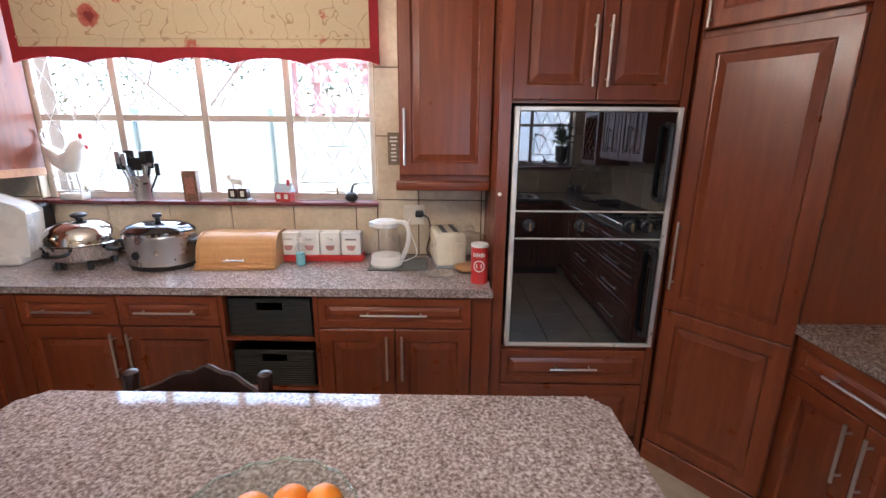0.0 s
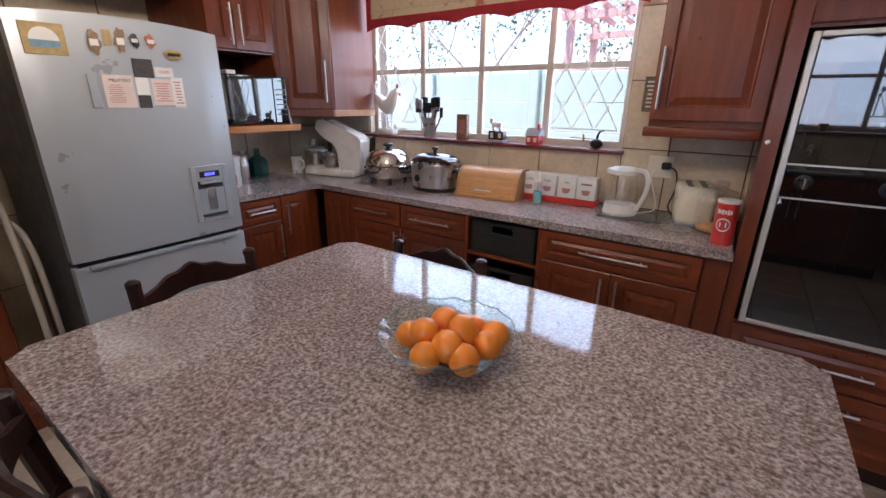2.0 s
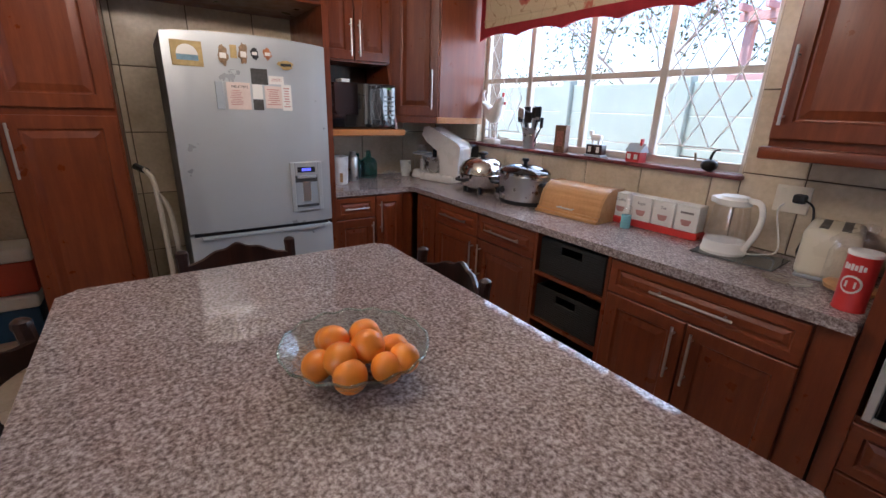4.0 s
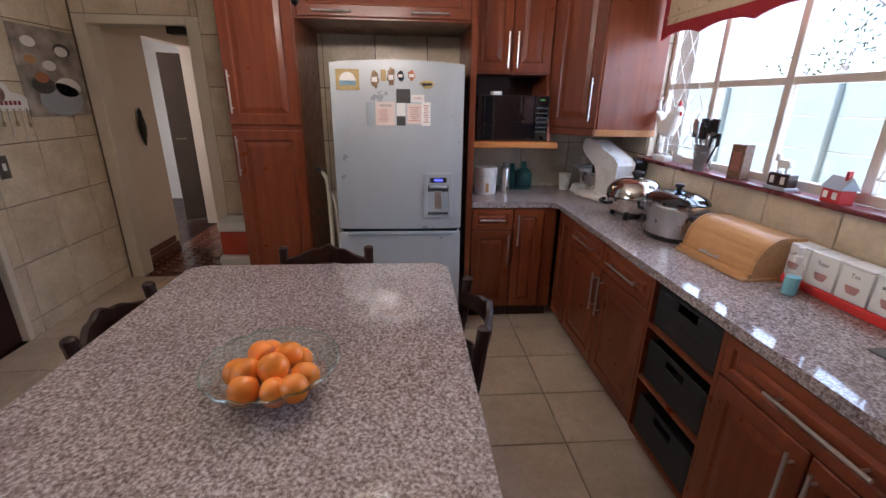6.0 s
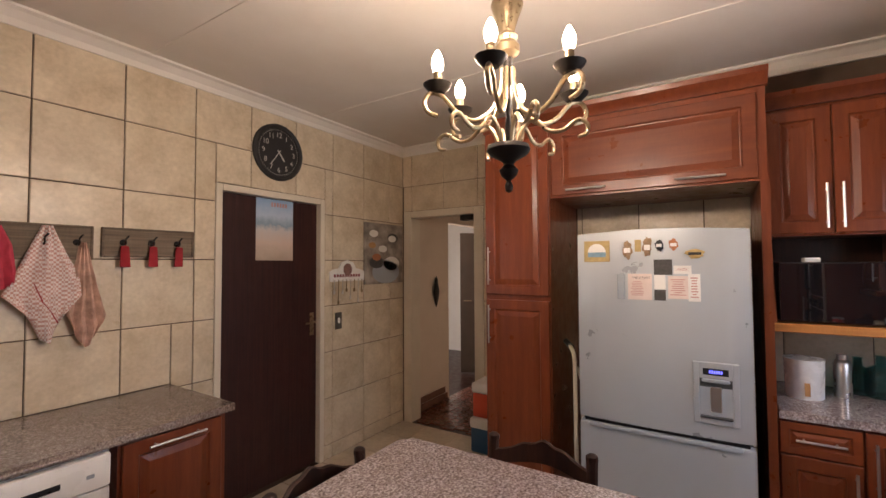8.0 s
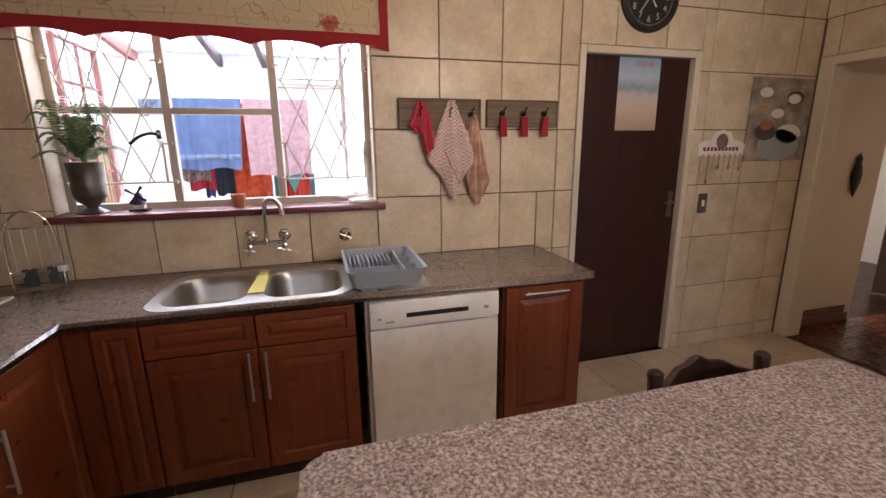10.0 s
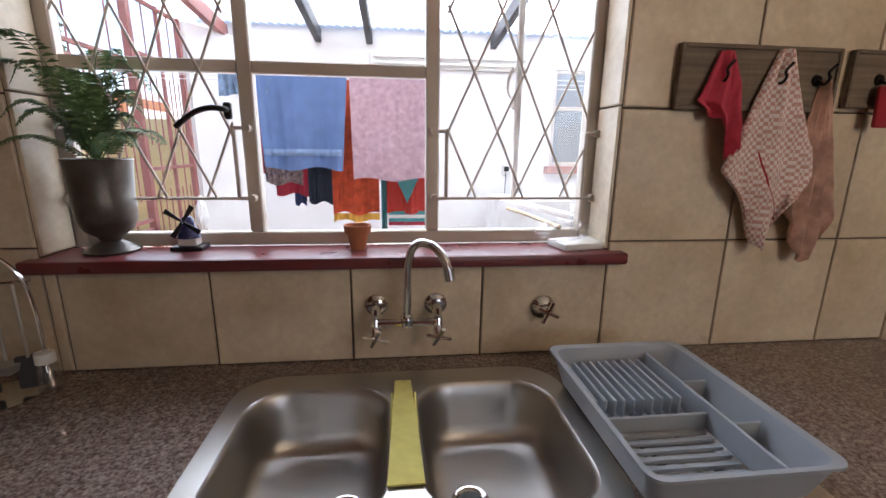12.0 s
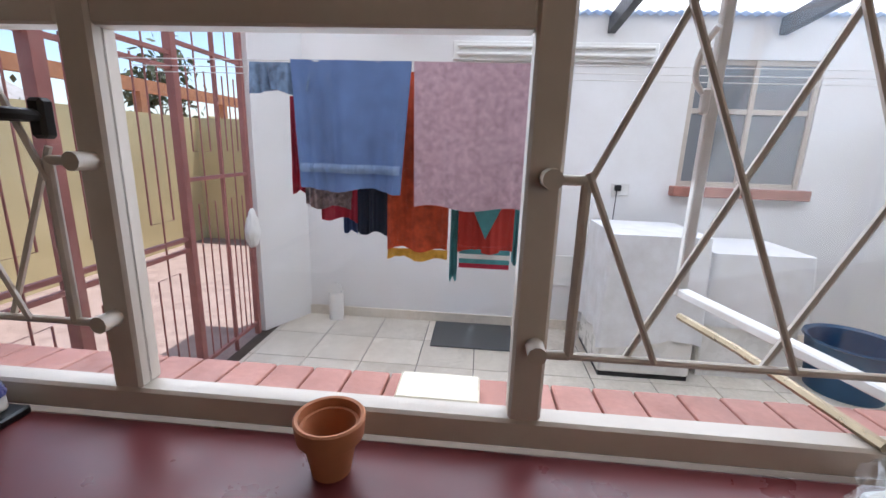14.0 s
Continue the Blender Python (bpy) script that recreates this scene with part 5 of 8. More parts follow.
# bread bin
t = thing("bread_bin", (-1.075, 2.30, ZT), "bamboo bread bin with a roll-top lid", "bread bin", "", 4)
n = 12
pf = [(0.11, 0.0), (0.11, 0.165), (0.02, 0.17)] + [(0.02 - 0.11 * math.sin(radians(90 * k / n)), 0.03 + 0.14 * math.cos(radians(90 * k / n))) for k in range(1, n + 1)] + [(-0.105, 0.03), (-0.105, 0.0)]
part("body", extrude_profile(B(), pf, -0.185, 0.185), PINE, t)
part("base", box(B(), -0.20, 0.20, -0.125, 0.118, 0.0, 0.016, 0.004), PINE, t)
for s in (-1, 1):
    bm = extrude_profile(B(), [(y * 1.03, z * 1.02) for y, z in pf], s * 0.19 - 0.008, s * 0.19 + 0.008)
    part("side_panel", bm, PINE, t)
bm = tube(B(), [(-0.05, -0.125, 0.05), (0.05, -0.125, 0.05)], 0.005, 8)
for s in (-1, 1):
    tube(bm, [(s * 0.04, -0.10, 0.05), (s * 0.04, -0.125, 0.05)], 0.004, 6)
part("handle", bm, NICKEL, t)
# canisters on a red stand
t = thing("canister_set", (-0.685, 2.40, ZT), "four white tin canisters on a red stand", "canister set", "", 1)
t.scale = (0.9, 0.9, 0.95)
part("stand", box(B(), -0.255, 0.255, -0.05, 0.05, 0, 0.035, 0.004), REDTIN, t, "red wooden stand")
INK = paint("dark_red_print", (0.22, 0.02, 0.03), 0.6, 0.05, 5, 0)
PINKINK = paint("pink_print", (0.52, 0.27, 0.24), 0.6, 0.2, 30, 0)
GREYINK = paint("grey_print", (0.25, 0.23, 0.22), 0.6, 0.2, 30, 0)
for i, word in enumerate(("Coffee", "Sugar", "Tea", "Rusks")):
    x = -0.188 + i * 0.125
    c = part("canister", box(B(), x - 0.058, x + 0.058, -0.042, 0.045, 0.036, 0.155, 0.004, 2), WHITEPLASTIC, t)
    part("lid", box(B(), x - 0.059, x + 0.059, -0.043, 0.046, 0.156, 0.166, 0.003), WHITEPLASTIC, c)
    if i != 3:
        letters(word, 0.022, GREYINK, c, pose(x, -0.0425, 0.122, 90))
    else:
        part("print", box(B(), x - 0.033, x + 0.033, -0.0428, -0.042, 0.122, 0.132), GREYINK, c, "", None)
    bm = lathe(B(), [(0, 0), (0.018, 0.003), (0.026, 0.02), (0.027, 0.03), (0, 0.03)], 14)
    for v in bm.verts:
        v.co.y *= 0.03
    bmesh.ops.transform(bm, matrix=pose(x, -0.0425, 0.062), verts=bm.verts[:])
    part("print", bm, PINKINK, c, "pink cup picture")
# hand sanitiser
t = thing("spray_bottle", (-0.765, 2.285, ZT), "small clear bottle of blue hand sanitiser", "bottle")
part("liquid", lathe(B(), [(0, 0.002), (0.022, 0.002), (0.024, 0.01), (0.024, 0.068), (0, 0.068)], 18), SANITISER, t)
part("bottle", lathe(B(), [(0.025, 0.069), (0.025, 0.095), (0.02, 0.11), (0.011, 0.12), (0.011, 0.128)], 18), CLEAR, t)
part("pump", lathe(B(), [(0.013, 0.122), (0.013, 0.145), (0.008, 0.15), (0.011, 0.16), (0.011, 0.178), (0, 0.18)], 14), WHITEPLASTIC, t)
# kettle on a glass tray
simple("glass_tray", box(B(), -0.15, 0.15, -0.11, 0.11, 0, 0.006, 0.002), shader("grey_tray_glass", (0.10, 0.105, 0.10), 0.12)[0], (-0.255, 2.31, ZT), "grey tempered glass tray under the kettle", "tray", "", 3)
t = thing("kettle", (-0.315, 2.30, ZT + 0.006), "white and clear glass electric kettle", "kettle", "", -15)
part("base", lathe(B(), [(0, 0), (0.082, 0), (0.085, 0.012), (0.08, 0.02), (0.078, 0.05), (0.076, 0.052), (0, 0.052)], 30), WHITEPLASTIC, t)
part("water", lathe(B(), [(0.073, 0.052), (0.071, 0.075), (0, 0.075)], 30), CLEAR, t)
part("jug", lathe(B(), [(0.078, 0.052), (0.074, 0.12), (0.064, 0.19), (0.06, 0.205)], 30), CLEAR, t, "clear glass body")
bm = lathe(B(), [(0.061, 0.20), (0.066, 0.205), (0.066, 0.225), (0.05, 0.238), (0, 0.24)], 30)
for v in bm.verts:
    if v.co.x < -0.055:
        v.co.x -= 0.022
part("lid", bm, WHITEPLASTIC, t)
part("handle", tube(B(), spline([(0.05, 0, 0.228), (0.105, 0, 0.225), (0.125, 0, 0.18), (0.118, 0, 0.11), (0.085, 0, 0.03)]), 0.009, 10, None, 1.3), WHITEPLASTIC, t)
# toaster
t = thing("toaster", (0.005, 2.375, ZT), "cream two-slice toaster on the worktop", "toaster", "", -80)
part("body", box(B(), -0.13, 0.13, -0.08, 0.08, 0.01, 0.185, 0.022, 3), CREAMPLASTIC, t)
for y in (-0.03, 0.03):
    part("slot", box(B(), -0.1, 0.1, y - 0.013, y + 0.013, 0.180, 0.1865), BLACKPLASTIC, t, "", None)
part("base", box(B(), -0.125, 0.125, -0.075, 0.075, 0, 0.014, 0.004), GREYPLASTIC, t)
part("lever", box(B(), -0.148, -0.128, -0.018, 0.018, 0.12, 0.135, 0.004), BLACKPLASTIC, t)
# glass jar
t = thing("glass_jar", (0.115, 2.235, ZT), "large clear glass biscuit jar with lid", "jar")
part("jar", lathe(B(), [(0, 0.004), (0.075, 0.004), (0.082, 0.02), (0.082, 0.13), (0.07, 0.155), (0.066, 0.16)], 28), CLEAR, t)
part("rusks", lathe(B(), [(0, 0.006), (0.07, 0.006), (0.074, 0.02), (0.06, 0.028), (0, 0.032)], 20), PINE, t, "a few rusks")
part("lid", lathe(B(), [(0.086, 0.158), (0.088, 0.168), (0.07, 0.185), (0.03, 0.198), (0.02, 0.205), (0.027, 0.215), (0.025, 0.228), (0, 0.234)], 28), CLEAR, t, "heavy glass lid with knob")
# tin
t = thing("drink_tin", (0.155, 2.045, ZT), "red creamer tin with a white cup picture", "tin", "", -8)
part("body", lathe(B(), [(0, 0), (0.040, 0), (0.041, 0.004), (0.0395, 0.008), (0.0395, 0.168), (0.041, 0.172), (0.040, 0.176), (0, 0.176)], 28), REDTIN, t)
part("lid", lathe(B(), [(0.0415, 0.172), (0.0415, 0.182), (0.038, 0.185), (0, 0.185)], 28), WHITEPLASTIC, t)


def wrap(bm, r):
    for v in bm.verts:
        a = v.co.x / r
        d = r - v.co.y
        v.co.x, v.co.y = d * math.sin(a), -d * math.cos(a)
    return bm


bm = B()
for k in range(6):
    box(bm, -0.030 + k * 0.0095, -0.023 + k * 0.0095, -0.0012, 0.0, 0.128 + 0.002 * (k % 2), 0.148 - 0.003 * (k % 2))
part("print", wrap(bm, 0.0398), PAPER, t, "white lettering shapes", None)
bm = lathe(B(), [(0.028, 0), (0.022, 0.001), (0.022, 0)], 24, pose(0, 0, 0.085, 90))
part("print", wrap(bm, 0.0398), PAPER, t, "white ring and cup picture")
bm = box(B(), -0.013, 0.013, -0.001, 0, 0.075, 0.095)
part("print", wrap(bm, 0.0398), PAPER, t, "", None)
simple("saucer", lathe(B(), [(0, 0), (0.04, 0), (0.045, 0.004), (0.07, 0.012), (0.072, 0.015), (0.045, 0.008), (0, 0.006)], 28), CLEAR, (-0.03, 2.125, ZT), "clear glass saucer on the worktop", "saucer")
# socket and plug
t = thing("wall_socket", (-0.185, N - 0.009, 1.13), "cream double wall socket with a black plug", "socket")
part("plate", box(B(), -0.06, 0.06, -0.012, 0, -0.055, 0.055, 0.004, 2), SOCKET, t)
for s in (-1, 1):
    part("switch", box(B(), s * 0.035 - 0.009, s * 0.035 + 0.009, -0.017, -0.012, 0.022, 0.042, 0.002), SOCKET, t)
part("plug", box(B(), 0.01, 0.055, -0.05, -0.012, -0.01, 0.028, 0.01, 2), BLACKPLASTIC, t, "black plug")
part("cord", tube(B(), spline([(0.055, -0.035, 0.005), (0.085, -0.04, -0.02), (0.095, -0.045, -0.1), (0.075, -0.05, -0.19), (0.10, -0.08, -0.228)]), 0.004, 6), BLACKPLASTIC, t)
part("cord", tube(B(), spline([(-0.02, -0.013, -0.02), (-0.03, -0.03, -0.06), (0.02, -0.08, -0.20), (-0.02, -0.13, -0.225), (-0.06, -0.18, -0.225)]), 0.0035, 6), WHITEPLASTIC, t)
t = thing("wall_plaque", (-0.29, N - 0.009, 1.49), "small grey wooden wall plaque", "plaque")
part("board", box(B(), -0.032, 0.032, -0.012, 0, -0.085, 0.085, 0.003), GREYWOOD, t)
text_bars(t, -0.024, 0.024, -0.07, 0.07, -0.0125, PAPER, 7, 3, 0.5)

# ---- on the north window sill ----
ZS, YSL = NW[2], N - 0.012
HEN = paint("white_ceramic", (0.78, 0.76, 0.72), 0.35, 0.08, 12, 0.1)
t = thing("hen_figure", (-2.10, YSL + 0.01, ZS), "white ornamental metal hen on thin legs", "ornament", "", 0)
t.scale = (1.2, 1.2, 1.22)
bm = B()
outline = [(-0.10, 0.25), (-0.085, 0.20), (-0.06, 0.15), (-0.01, 0.12), (0.04, 0.125), (0.075, 0.17), (0.085, 0.225), (0.10, 0.25), (0.085, 0.275), (0.055, 0.265), (0.03, 0.225), (-0.02, 0.205), (-0.06, 0.235)]
rings = []
for y, s in ((-0.03, 0.55), (-0.02, 0.9), (0, 1.0), (0.02, 0.9), (0.03, 0.55)):
    rings.append([bm.verts.new((0.01 + (x - 0.01) * s, y, 0.19 + (z - 0.19) * s)) for x, z in outline])
for a, c in zip(rings, rings[1:]):
    for k in range(len(outline)):
        bm.faces.new([a[k], a[(k + 1) % len(outline)], c[(k + 1) % len(outline)], c[k]])
bm.faces.new(rings[0])
bm.faces.new(rings[-1][::-1])
for x in (-0.02, 0.03):
    tube(bm, [(x, 0, 0.135), (x + 0.006, 0, 0.03)], 0.005, 6)
box(bm, -0.05, 0.06, -0.025, 0.025, 0, 0.03, 0.004)
tube(bm, spline([(-0.085, 0, 0.24), (-0.10, 0, 0.29), (-0.085, 0, 0.31)]), 0.007, 6)
ob = part("figure", bm, HEN, t, "", 60)
bm = box(B(), 0.075, 0.09, -0.006, 0.006, 0.27, 0.295, 0.003)
box(bm, 0.095, 0.108, -0.005, 0.005, 0.225, 0.245, 0.003)
part("comb", bm, REDPAINT, t, "red comb and wattle")
t = thing("utensil_bucket", (-1.70, YSL + 0.005, ZS), "small zinc bucket full of black kitchen utensils", "utensil holder")
t.scale = (1.12, 1.0, 1.05)
part("bucket", lathe(B(), [(0, 0), (0.038, 0), (0.04, 0.006), (0.052, 0.125), (0.055, 0.13), (0.05, 0.128), (0.037, 0.01), (0, 0.008)], 24), STEEL, t)
r2 = random.Random(2)
for k in range(15):
    a = r2.uniform(0, 6.28)
    x, y = 0.10 * math.cos(a) * r2.uniform(0.3, 1), 0.035 * math.sin(a)
    tip = (x, y, r2.uniform(0.14, 0.235))
    u = part("utensil", tube(B(), [(x * 0.3, y * 0.3, 0.02), tip], 0.005, 6), (BLACKPLASTIC, NICKEL, GREYPLASTIC)[k % 3], t)
    kind = k % 3
    hw = r2.uniform(0.01, 0.026)
    hb = box(B(), tip[0] - hw, tip[0] + hw, tip[1] - 0.006, tip[1] + 0.006, tip[2] - 0.015, tip[2] + 0.05, 0.005, 2)
    part("utensil_head", hb, (BLACKPLASTIC, BLACKPLASTIC, STEEL)[kind], u)
t = thing("tall_box", (-1.425, YSL + 0.005, ZS), "tall brown patterned gift tin", "tin", "", 14)
part("body", box(B(), -0.036, 0.036, -0.03, 0.03, 0, 0.165, 0.003), paint("brown_carton", (0.20, 0.10, 0.055), 0.6, 0.5, 60, 0.1), t)
part("picture", box(B(), -0.022, 0.022, -0.031, -0.03, 0.04, 0.13), paint("pale_red_print", (0.36, 0.14, 0.10), 0.6, 0.5, 70, 0), t, "", None)
t = thing("block_calendar", (-1.16, YSL, ZS), "small white block calendar with a sheep on top", "ornament")
t.scale = (1.25, 1.1, 1.2)
part("stand", box(B(), -0.046, 0.046, -0.03, 0.03, 0, 0.012, 0.002), GREYPLASTIC, t)
for x, d in ((-0.022, "2"), (0.022, "5")):
    c = part("block", box(B(), x - 0.02, x + 0.02, -0.022, 0.022, 0.012, 0.058, 0.003), DARKWOOD, t)
    part("print", box(B(), x - 0.008, x + 0.008, -0.0228, -0.022, 0.022, 0.048), PAPER, c, "pale numeral", None)
bm = box(B(), -0.03, 0.025, -0.014, 0.014, 0.075, 0.105, 0.010, 2)
for x in (-0.02, 0.015):
    box(bm, x - 0.004, x + 0.004, -0.01, 0.01, 0.058, 0.08)
box(bm, -0.045, -0.025, -0.009, 0.009, 0.095, 0.122, 0.006, 2)
part("sheep", bm, HEN, t, "white sheep")
t = thing("toy_house", (-0.905, YSL, ZS), "red miniature house with a grey roof", "ornament", "", -10)
t.scale = (1.12, 1.1, 1.15)
part("wall", box(B(), -0.04, 0.04, -0.025, 0.025, 0, 0.05, 0.002), REDPAINT, t)
part("roof", extrude_profile(B(), [(-0.032, 0.046), (0.032, 0.046), (0, 0.085)], -0.045, 0.045), GREYPLASTIC, t)
part("chimney", box(B(), 0.018, 0.03, -0.008, 0.006, 0.06, 0.105, 0.001), REDPAINT, t)
for x in (-0.02, 0.02):
    part("window", box(B(), x - 0.01, x + 0.01, -0.0265, -0.025, 0.014, 0.036), PAPER, t, "", None)
t = thing("pumpkin_ornament", (-0.53, YSL - 0.005, ZS), "small black pumpkin ornament with a long stalk", "ornament")
bm = B()
bmesh.ops.create_uvsphere(bm, u_segments=24, v_segments=12, radius=0.038)
for v in bm.verts:
    a = math.atan2(v.co.y, v.co.x)
    k = 1 - 0.08 * abs(math.cos(4 * a))
    v.co.x *= k
    v.co.y *= k
    v.co.z = v.co.z * 0.72 + 0.027
part("body", bm, BRONZE, t, "", 60)
part("stalk", tube(B(), spline([(0, 0, 0.05), (0.004, 0, 0.075), (0.015, 0, 0.095), (0.035, 0, 0.10)]), [0.007] * 6 + [0.006] * 6 + [0.004] * 7, 8), BRONZE, t)
for x in (-2.05, -0.62):
    bm = tube(B(), [(x - 0.08, N + 0.035, 1.252), (x + 0.1, N + 0.035, 1.246)], 0.004, 6)
    tube(bm, [(x, N + 0.035, 1.235), (x, N + 0.02, 1.275)], 0.006, 6)
    part("stay", bm, BRASS, window_1, "brass casement stay")

# ---- in the microwave corner ----
t = thing("microwave", (-2.375, 1.365, 1.288), "black microwave oven on the wooden shelf", "microwave", "", 90)
part("body", box(B(), 0, 0.485, 0.012, 0.33, 0.006, 0.295, 0.006, 2), BLACKPLASTIC, t)
part("door", box(B(), 0.003, 0.38, 0.0, 0.012, 0.01, 0.292, 0.003), BLACKGLASS, t, "glossy black door", None)
cp = part("control_panel", box(B(), 0.384, 0.482, 0.0, 0.012, 0.01, 0.292, 0.003), BLACKGLASS, t, "", None)
part("display", box(B(), 0.418, 0.448, -0.001, 0.0, 0.262, 0.272), emit("green_display", (0.3, 0.7, 0.2), 0.08), cp, "", None)
for r in range(6):
    for c in range(3):
        part("button", box(B(), 0.398 + c * 0.026, 0.418 + c * 0.026, -0.0012, 0, 0.06 + r * 0.03, 0.068 + r * 0.03), DARKGREY, cp, "", None)
simple("plastic_tub", box(B(), -0.05, 0.05, -0.03, 0.03, 0, 0.022, 0.004), WHITEPLASTIC, (-2.46, 1.5, 1.583), "white plastic lid on the microwave", "lid")
t = thing("canister", (-2.57, 1.475, ZT), "white enamel canister with a small window", "canister")
part("body", lathe(B(), [(0, 0), (0.075, 0), (0.078, 0.006), (0.084, 0.19), (0.087, 0.196), (0.08, 0.198), (0, 0.19)], 28), WHITEENAMEL, t)
part("window", box(B(), 0.079, 0.083, -0.01, 0.012, 0.02, 0.085, 0.001), PINE, t)
t = thing("steel_flask", (-2.66, 1.64, ZT), "brushed steel flask behind the canister", "flask")
part("body", lathe(B(), [(0, 0), (0.036, 0), (0.037, 0.17), (0.03, 0.185), (0.022, 0.19), (0.022, 0.215), (0, 0.217)], 22), STEEL, t)
for x, y, s, lab in ((-2.73, 1.80, 1.0, "turquoise glass bottle"), (-2.77, 1.72, 0.9, "squat turquoise glass bottle behind the flask")):
    simple("glass_bottle", lathe(B(), [(0, 0.004), (0.06 * s, 0.004), (0.068 * s, 0.02), (0.068 * s, 0.12 * s), (0.05 * s, 0.15 * s), (0.022 * s, 0.165 * s), (0.02 * s, 0.205 * s), (0.026 * s, 0.21 * s), (0.016 * s, 0.212 * s), (0.017 * s, 0.165 * s), (0.045 * s, 0.145 * s), (0.063 * s, 0.115 * s), (0.063 * s, 0.02), (0, 0.01)], 26), BLUEGLASS, (x, y, ZT), lab + " on the worktop", "bottle", "turquoise bottles")
for k, (x, y) in enumerate(((-2.66, 1.93), (-2.73, 2.0), (-2.58, 1.98))):
    simple("drinking_glass", lathe(B(), [(0, 0.003), (0.03, 0.003), (0.037, 0.05), (0.035, 0.05), (0.028, 0.006), (0, 0.006)], 20), CLEAR, (x, y, ZT), "small clear glass dish", "glass", "small glass dishes")

# ---- fridge magnets and notes ----
fy = lambda u: FY0 + u
FXP = FX + 0.013


def magnet(name, u0, u1, z0, z1, mat, label, bulge=0.004, cat="magnet"):
    u = (u0 + u1) / 2
    label = label + " on the fridge door"
    k = 0.012 * (1 - (2 * u / (FY1 - FY0) - 1) ** 2)
    t = thing(name, (FX + k + 0.0005, FY0 + u0, z0), label, cat, "fridge magnets", 90)
    if name == "figure_magnet":
        bm = B()
        bmesh.ops.create_icosphere(bm, subdivisions=3, radius=1)
        for v in bm.verts:
            f = 0.8 + 0.55 * noise.noise(v.co * 2.1 + Vector((u0 * 90, z0 * 70, 0)))
            v.co = Vector(((u1 - u0) * (0.5 + 0.5 * v.co.x * f), -0.006 - v.co.y * 0.006 * f, (z1 - z0) * (0.5 + 0.5 * v.co.z * f)))
            v.co.y = min(0.0, v.co.y)
        part("figure", bm, mat, t, "", 50)
    else:
        part("sheet", box(B(), 0, u1 - u0, -bulge, 0, 0, z1 - z0, min(0.002, bulge * 0.4)), mat, t)
    return t


SAND = paint("painted_sand", (0.46, 0.33, 0.13), 0.6, 0.3, 40, 0)
t = magnet("postcard", 0.035, 0.165, 1.59, 1.70, SAND, "beach picture magnet with an arch", cat="picture magnet")
part("picture", box(B(), 0.02, 0.11, -0.0048, -0.004, 0.025, 0.05), paint("sea_print", (0.2, 0.33, 0.42), 0.6, 0.3, 30, 0), t, "", None)
bm = lathe(B(), [(0, 0), (0.045, 0.0004), (0.045, 0.0008), (0, 0.0009)], 24, pose(0.065, -0.004, 0.05, 90))
for v in bm.verts:
    v.co.z = max(v.co.z, 0.05)
part("picture", bm, PAPER, t, "pale sky under the arch")
DKPRINT = paint("dark_photo_print", (0.06, 0.055, 0.05), 0.5, 0.5, 60, 0)
BRWN = paint("brown_figurine", (0.30, 0.19, 0.10), 0.6, 0.5, 70, 0.2)
PINKP = paint("pink_paper", (0.68, 0.56, 0.50), 0.7, 0.08, 20, 0)
for nm, u0, u1, z0, z1, mat, lab in (
        ("figure_magnet", 0.225, 0.275, 1.60, 1.70, BRWN, "little cuckoo-clock magnet"), ("photo_magnet", 0.285, 0.315, 1.64, 1.70, SAND, "small yellow picture magnet"),
        ("figure_magnet", 0.32, 0.365, 1.61, 1.715, BRWN, "little clay figure magnet"), ("figure_magnet", 0.375, 0.415, 1.64, 1.70, BLACKPLASTIC, "little black wheel magnet"),
        ("figure_magnet", 0.435, 0.48, 1.64, 1.705, TERRACOTTA, "little brown dog magnet"), ("figure_magnet", 0.50, 0.59, 1.60, 1.655, SAND, "yellow bee magnet"),
        ("photo_magnet", 0.37, 0.45, 1.525, 1.60, DKPRINT, "black and white photo magnet"), ("torch_magnet", 0.20, 0.235, 1.40, 1.53, GREYPLASTIC, "slim grey torch held by its magnet"),
        ("card", 0.455, 0.53, 1.53, 1.57, PAPER, "small white business card"), ("photo_magnet", 0.37, 0.42, 1.455, 1.525, PAPER, "pale photo magnet"), ("photo_magnet", 0.37, 0.42, 1.40, 1.452, DKPRINT, "dark photo magnet"),
        ("note", 0.43, 0.515, 1.41, 1.52, PINKP, "pink printed note"), ("note", 0.515, 0.565, 1.40, 1.53, PAPER, "white printed leaflet")):
    t = magnet(nm, u0, u1, z0, z1, mat, lab, 0.009 if "figure" in nm or "torch" in nm else 0.002)
    if nm in ("note", "card"):
        text_bars(t, 0.008, u1 - u0 - 0.008, 0.015, z1 - z0 - 0.012, -0.0022, PINKINK, 8, 2, 0.6)
    if nm == "figure_magnet":
        part("detail", box(B(), (u1 - u0) * 0.2, (u1 - u0) * 0.8, -0.012, -0.009, (z1 - z0) * 0.35, (z1 - z0) * 0.6, 0.001), PAPER if mat is not SAND else BLACKPLASTIC, t)
t = magnet("note", 0.25, 0.36, 1.40, 1.53, PINKP, "pink recipe note", 0.002)
letters("MELKTERT", 0.017, DKPRINT, t, pose(0.063, -0.0024, 0.104, 90))
text_bars(t, 0.01, 0.075, 0.02, 0.095, -0.0022, PINKINK, 9, 5, 0.7)

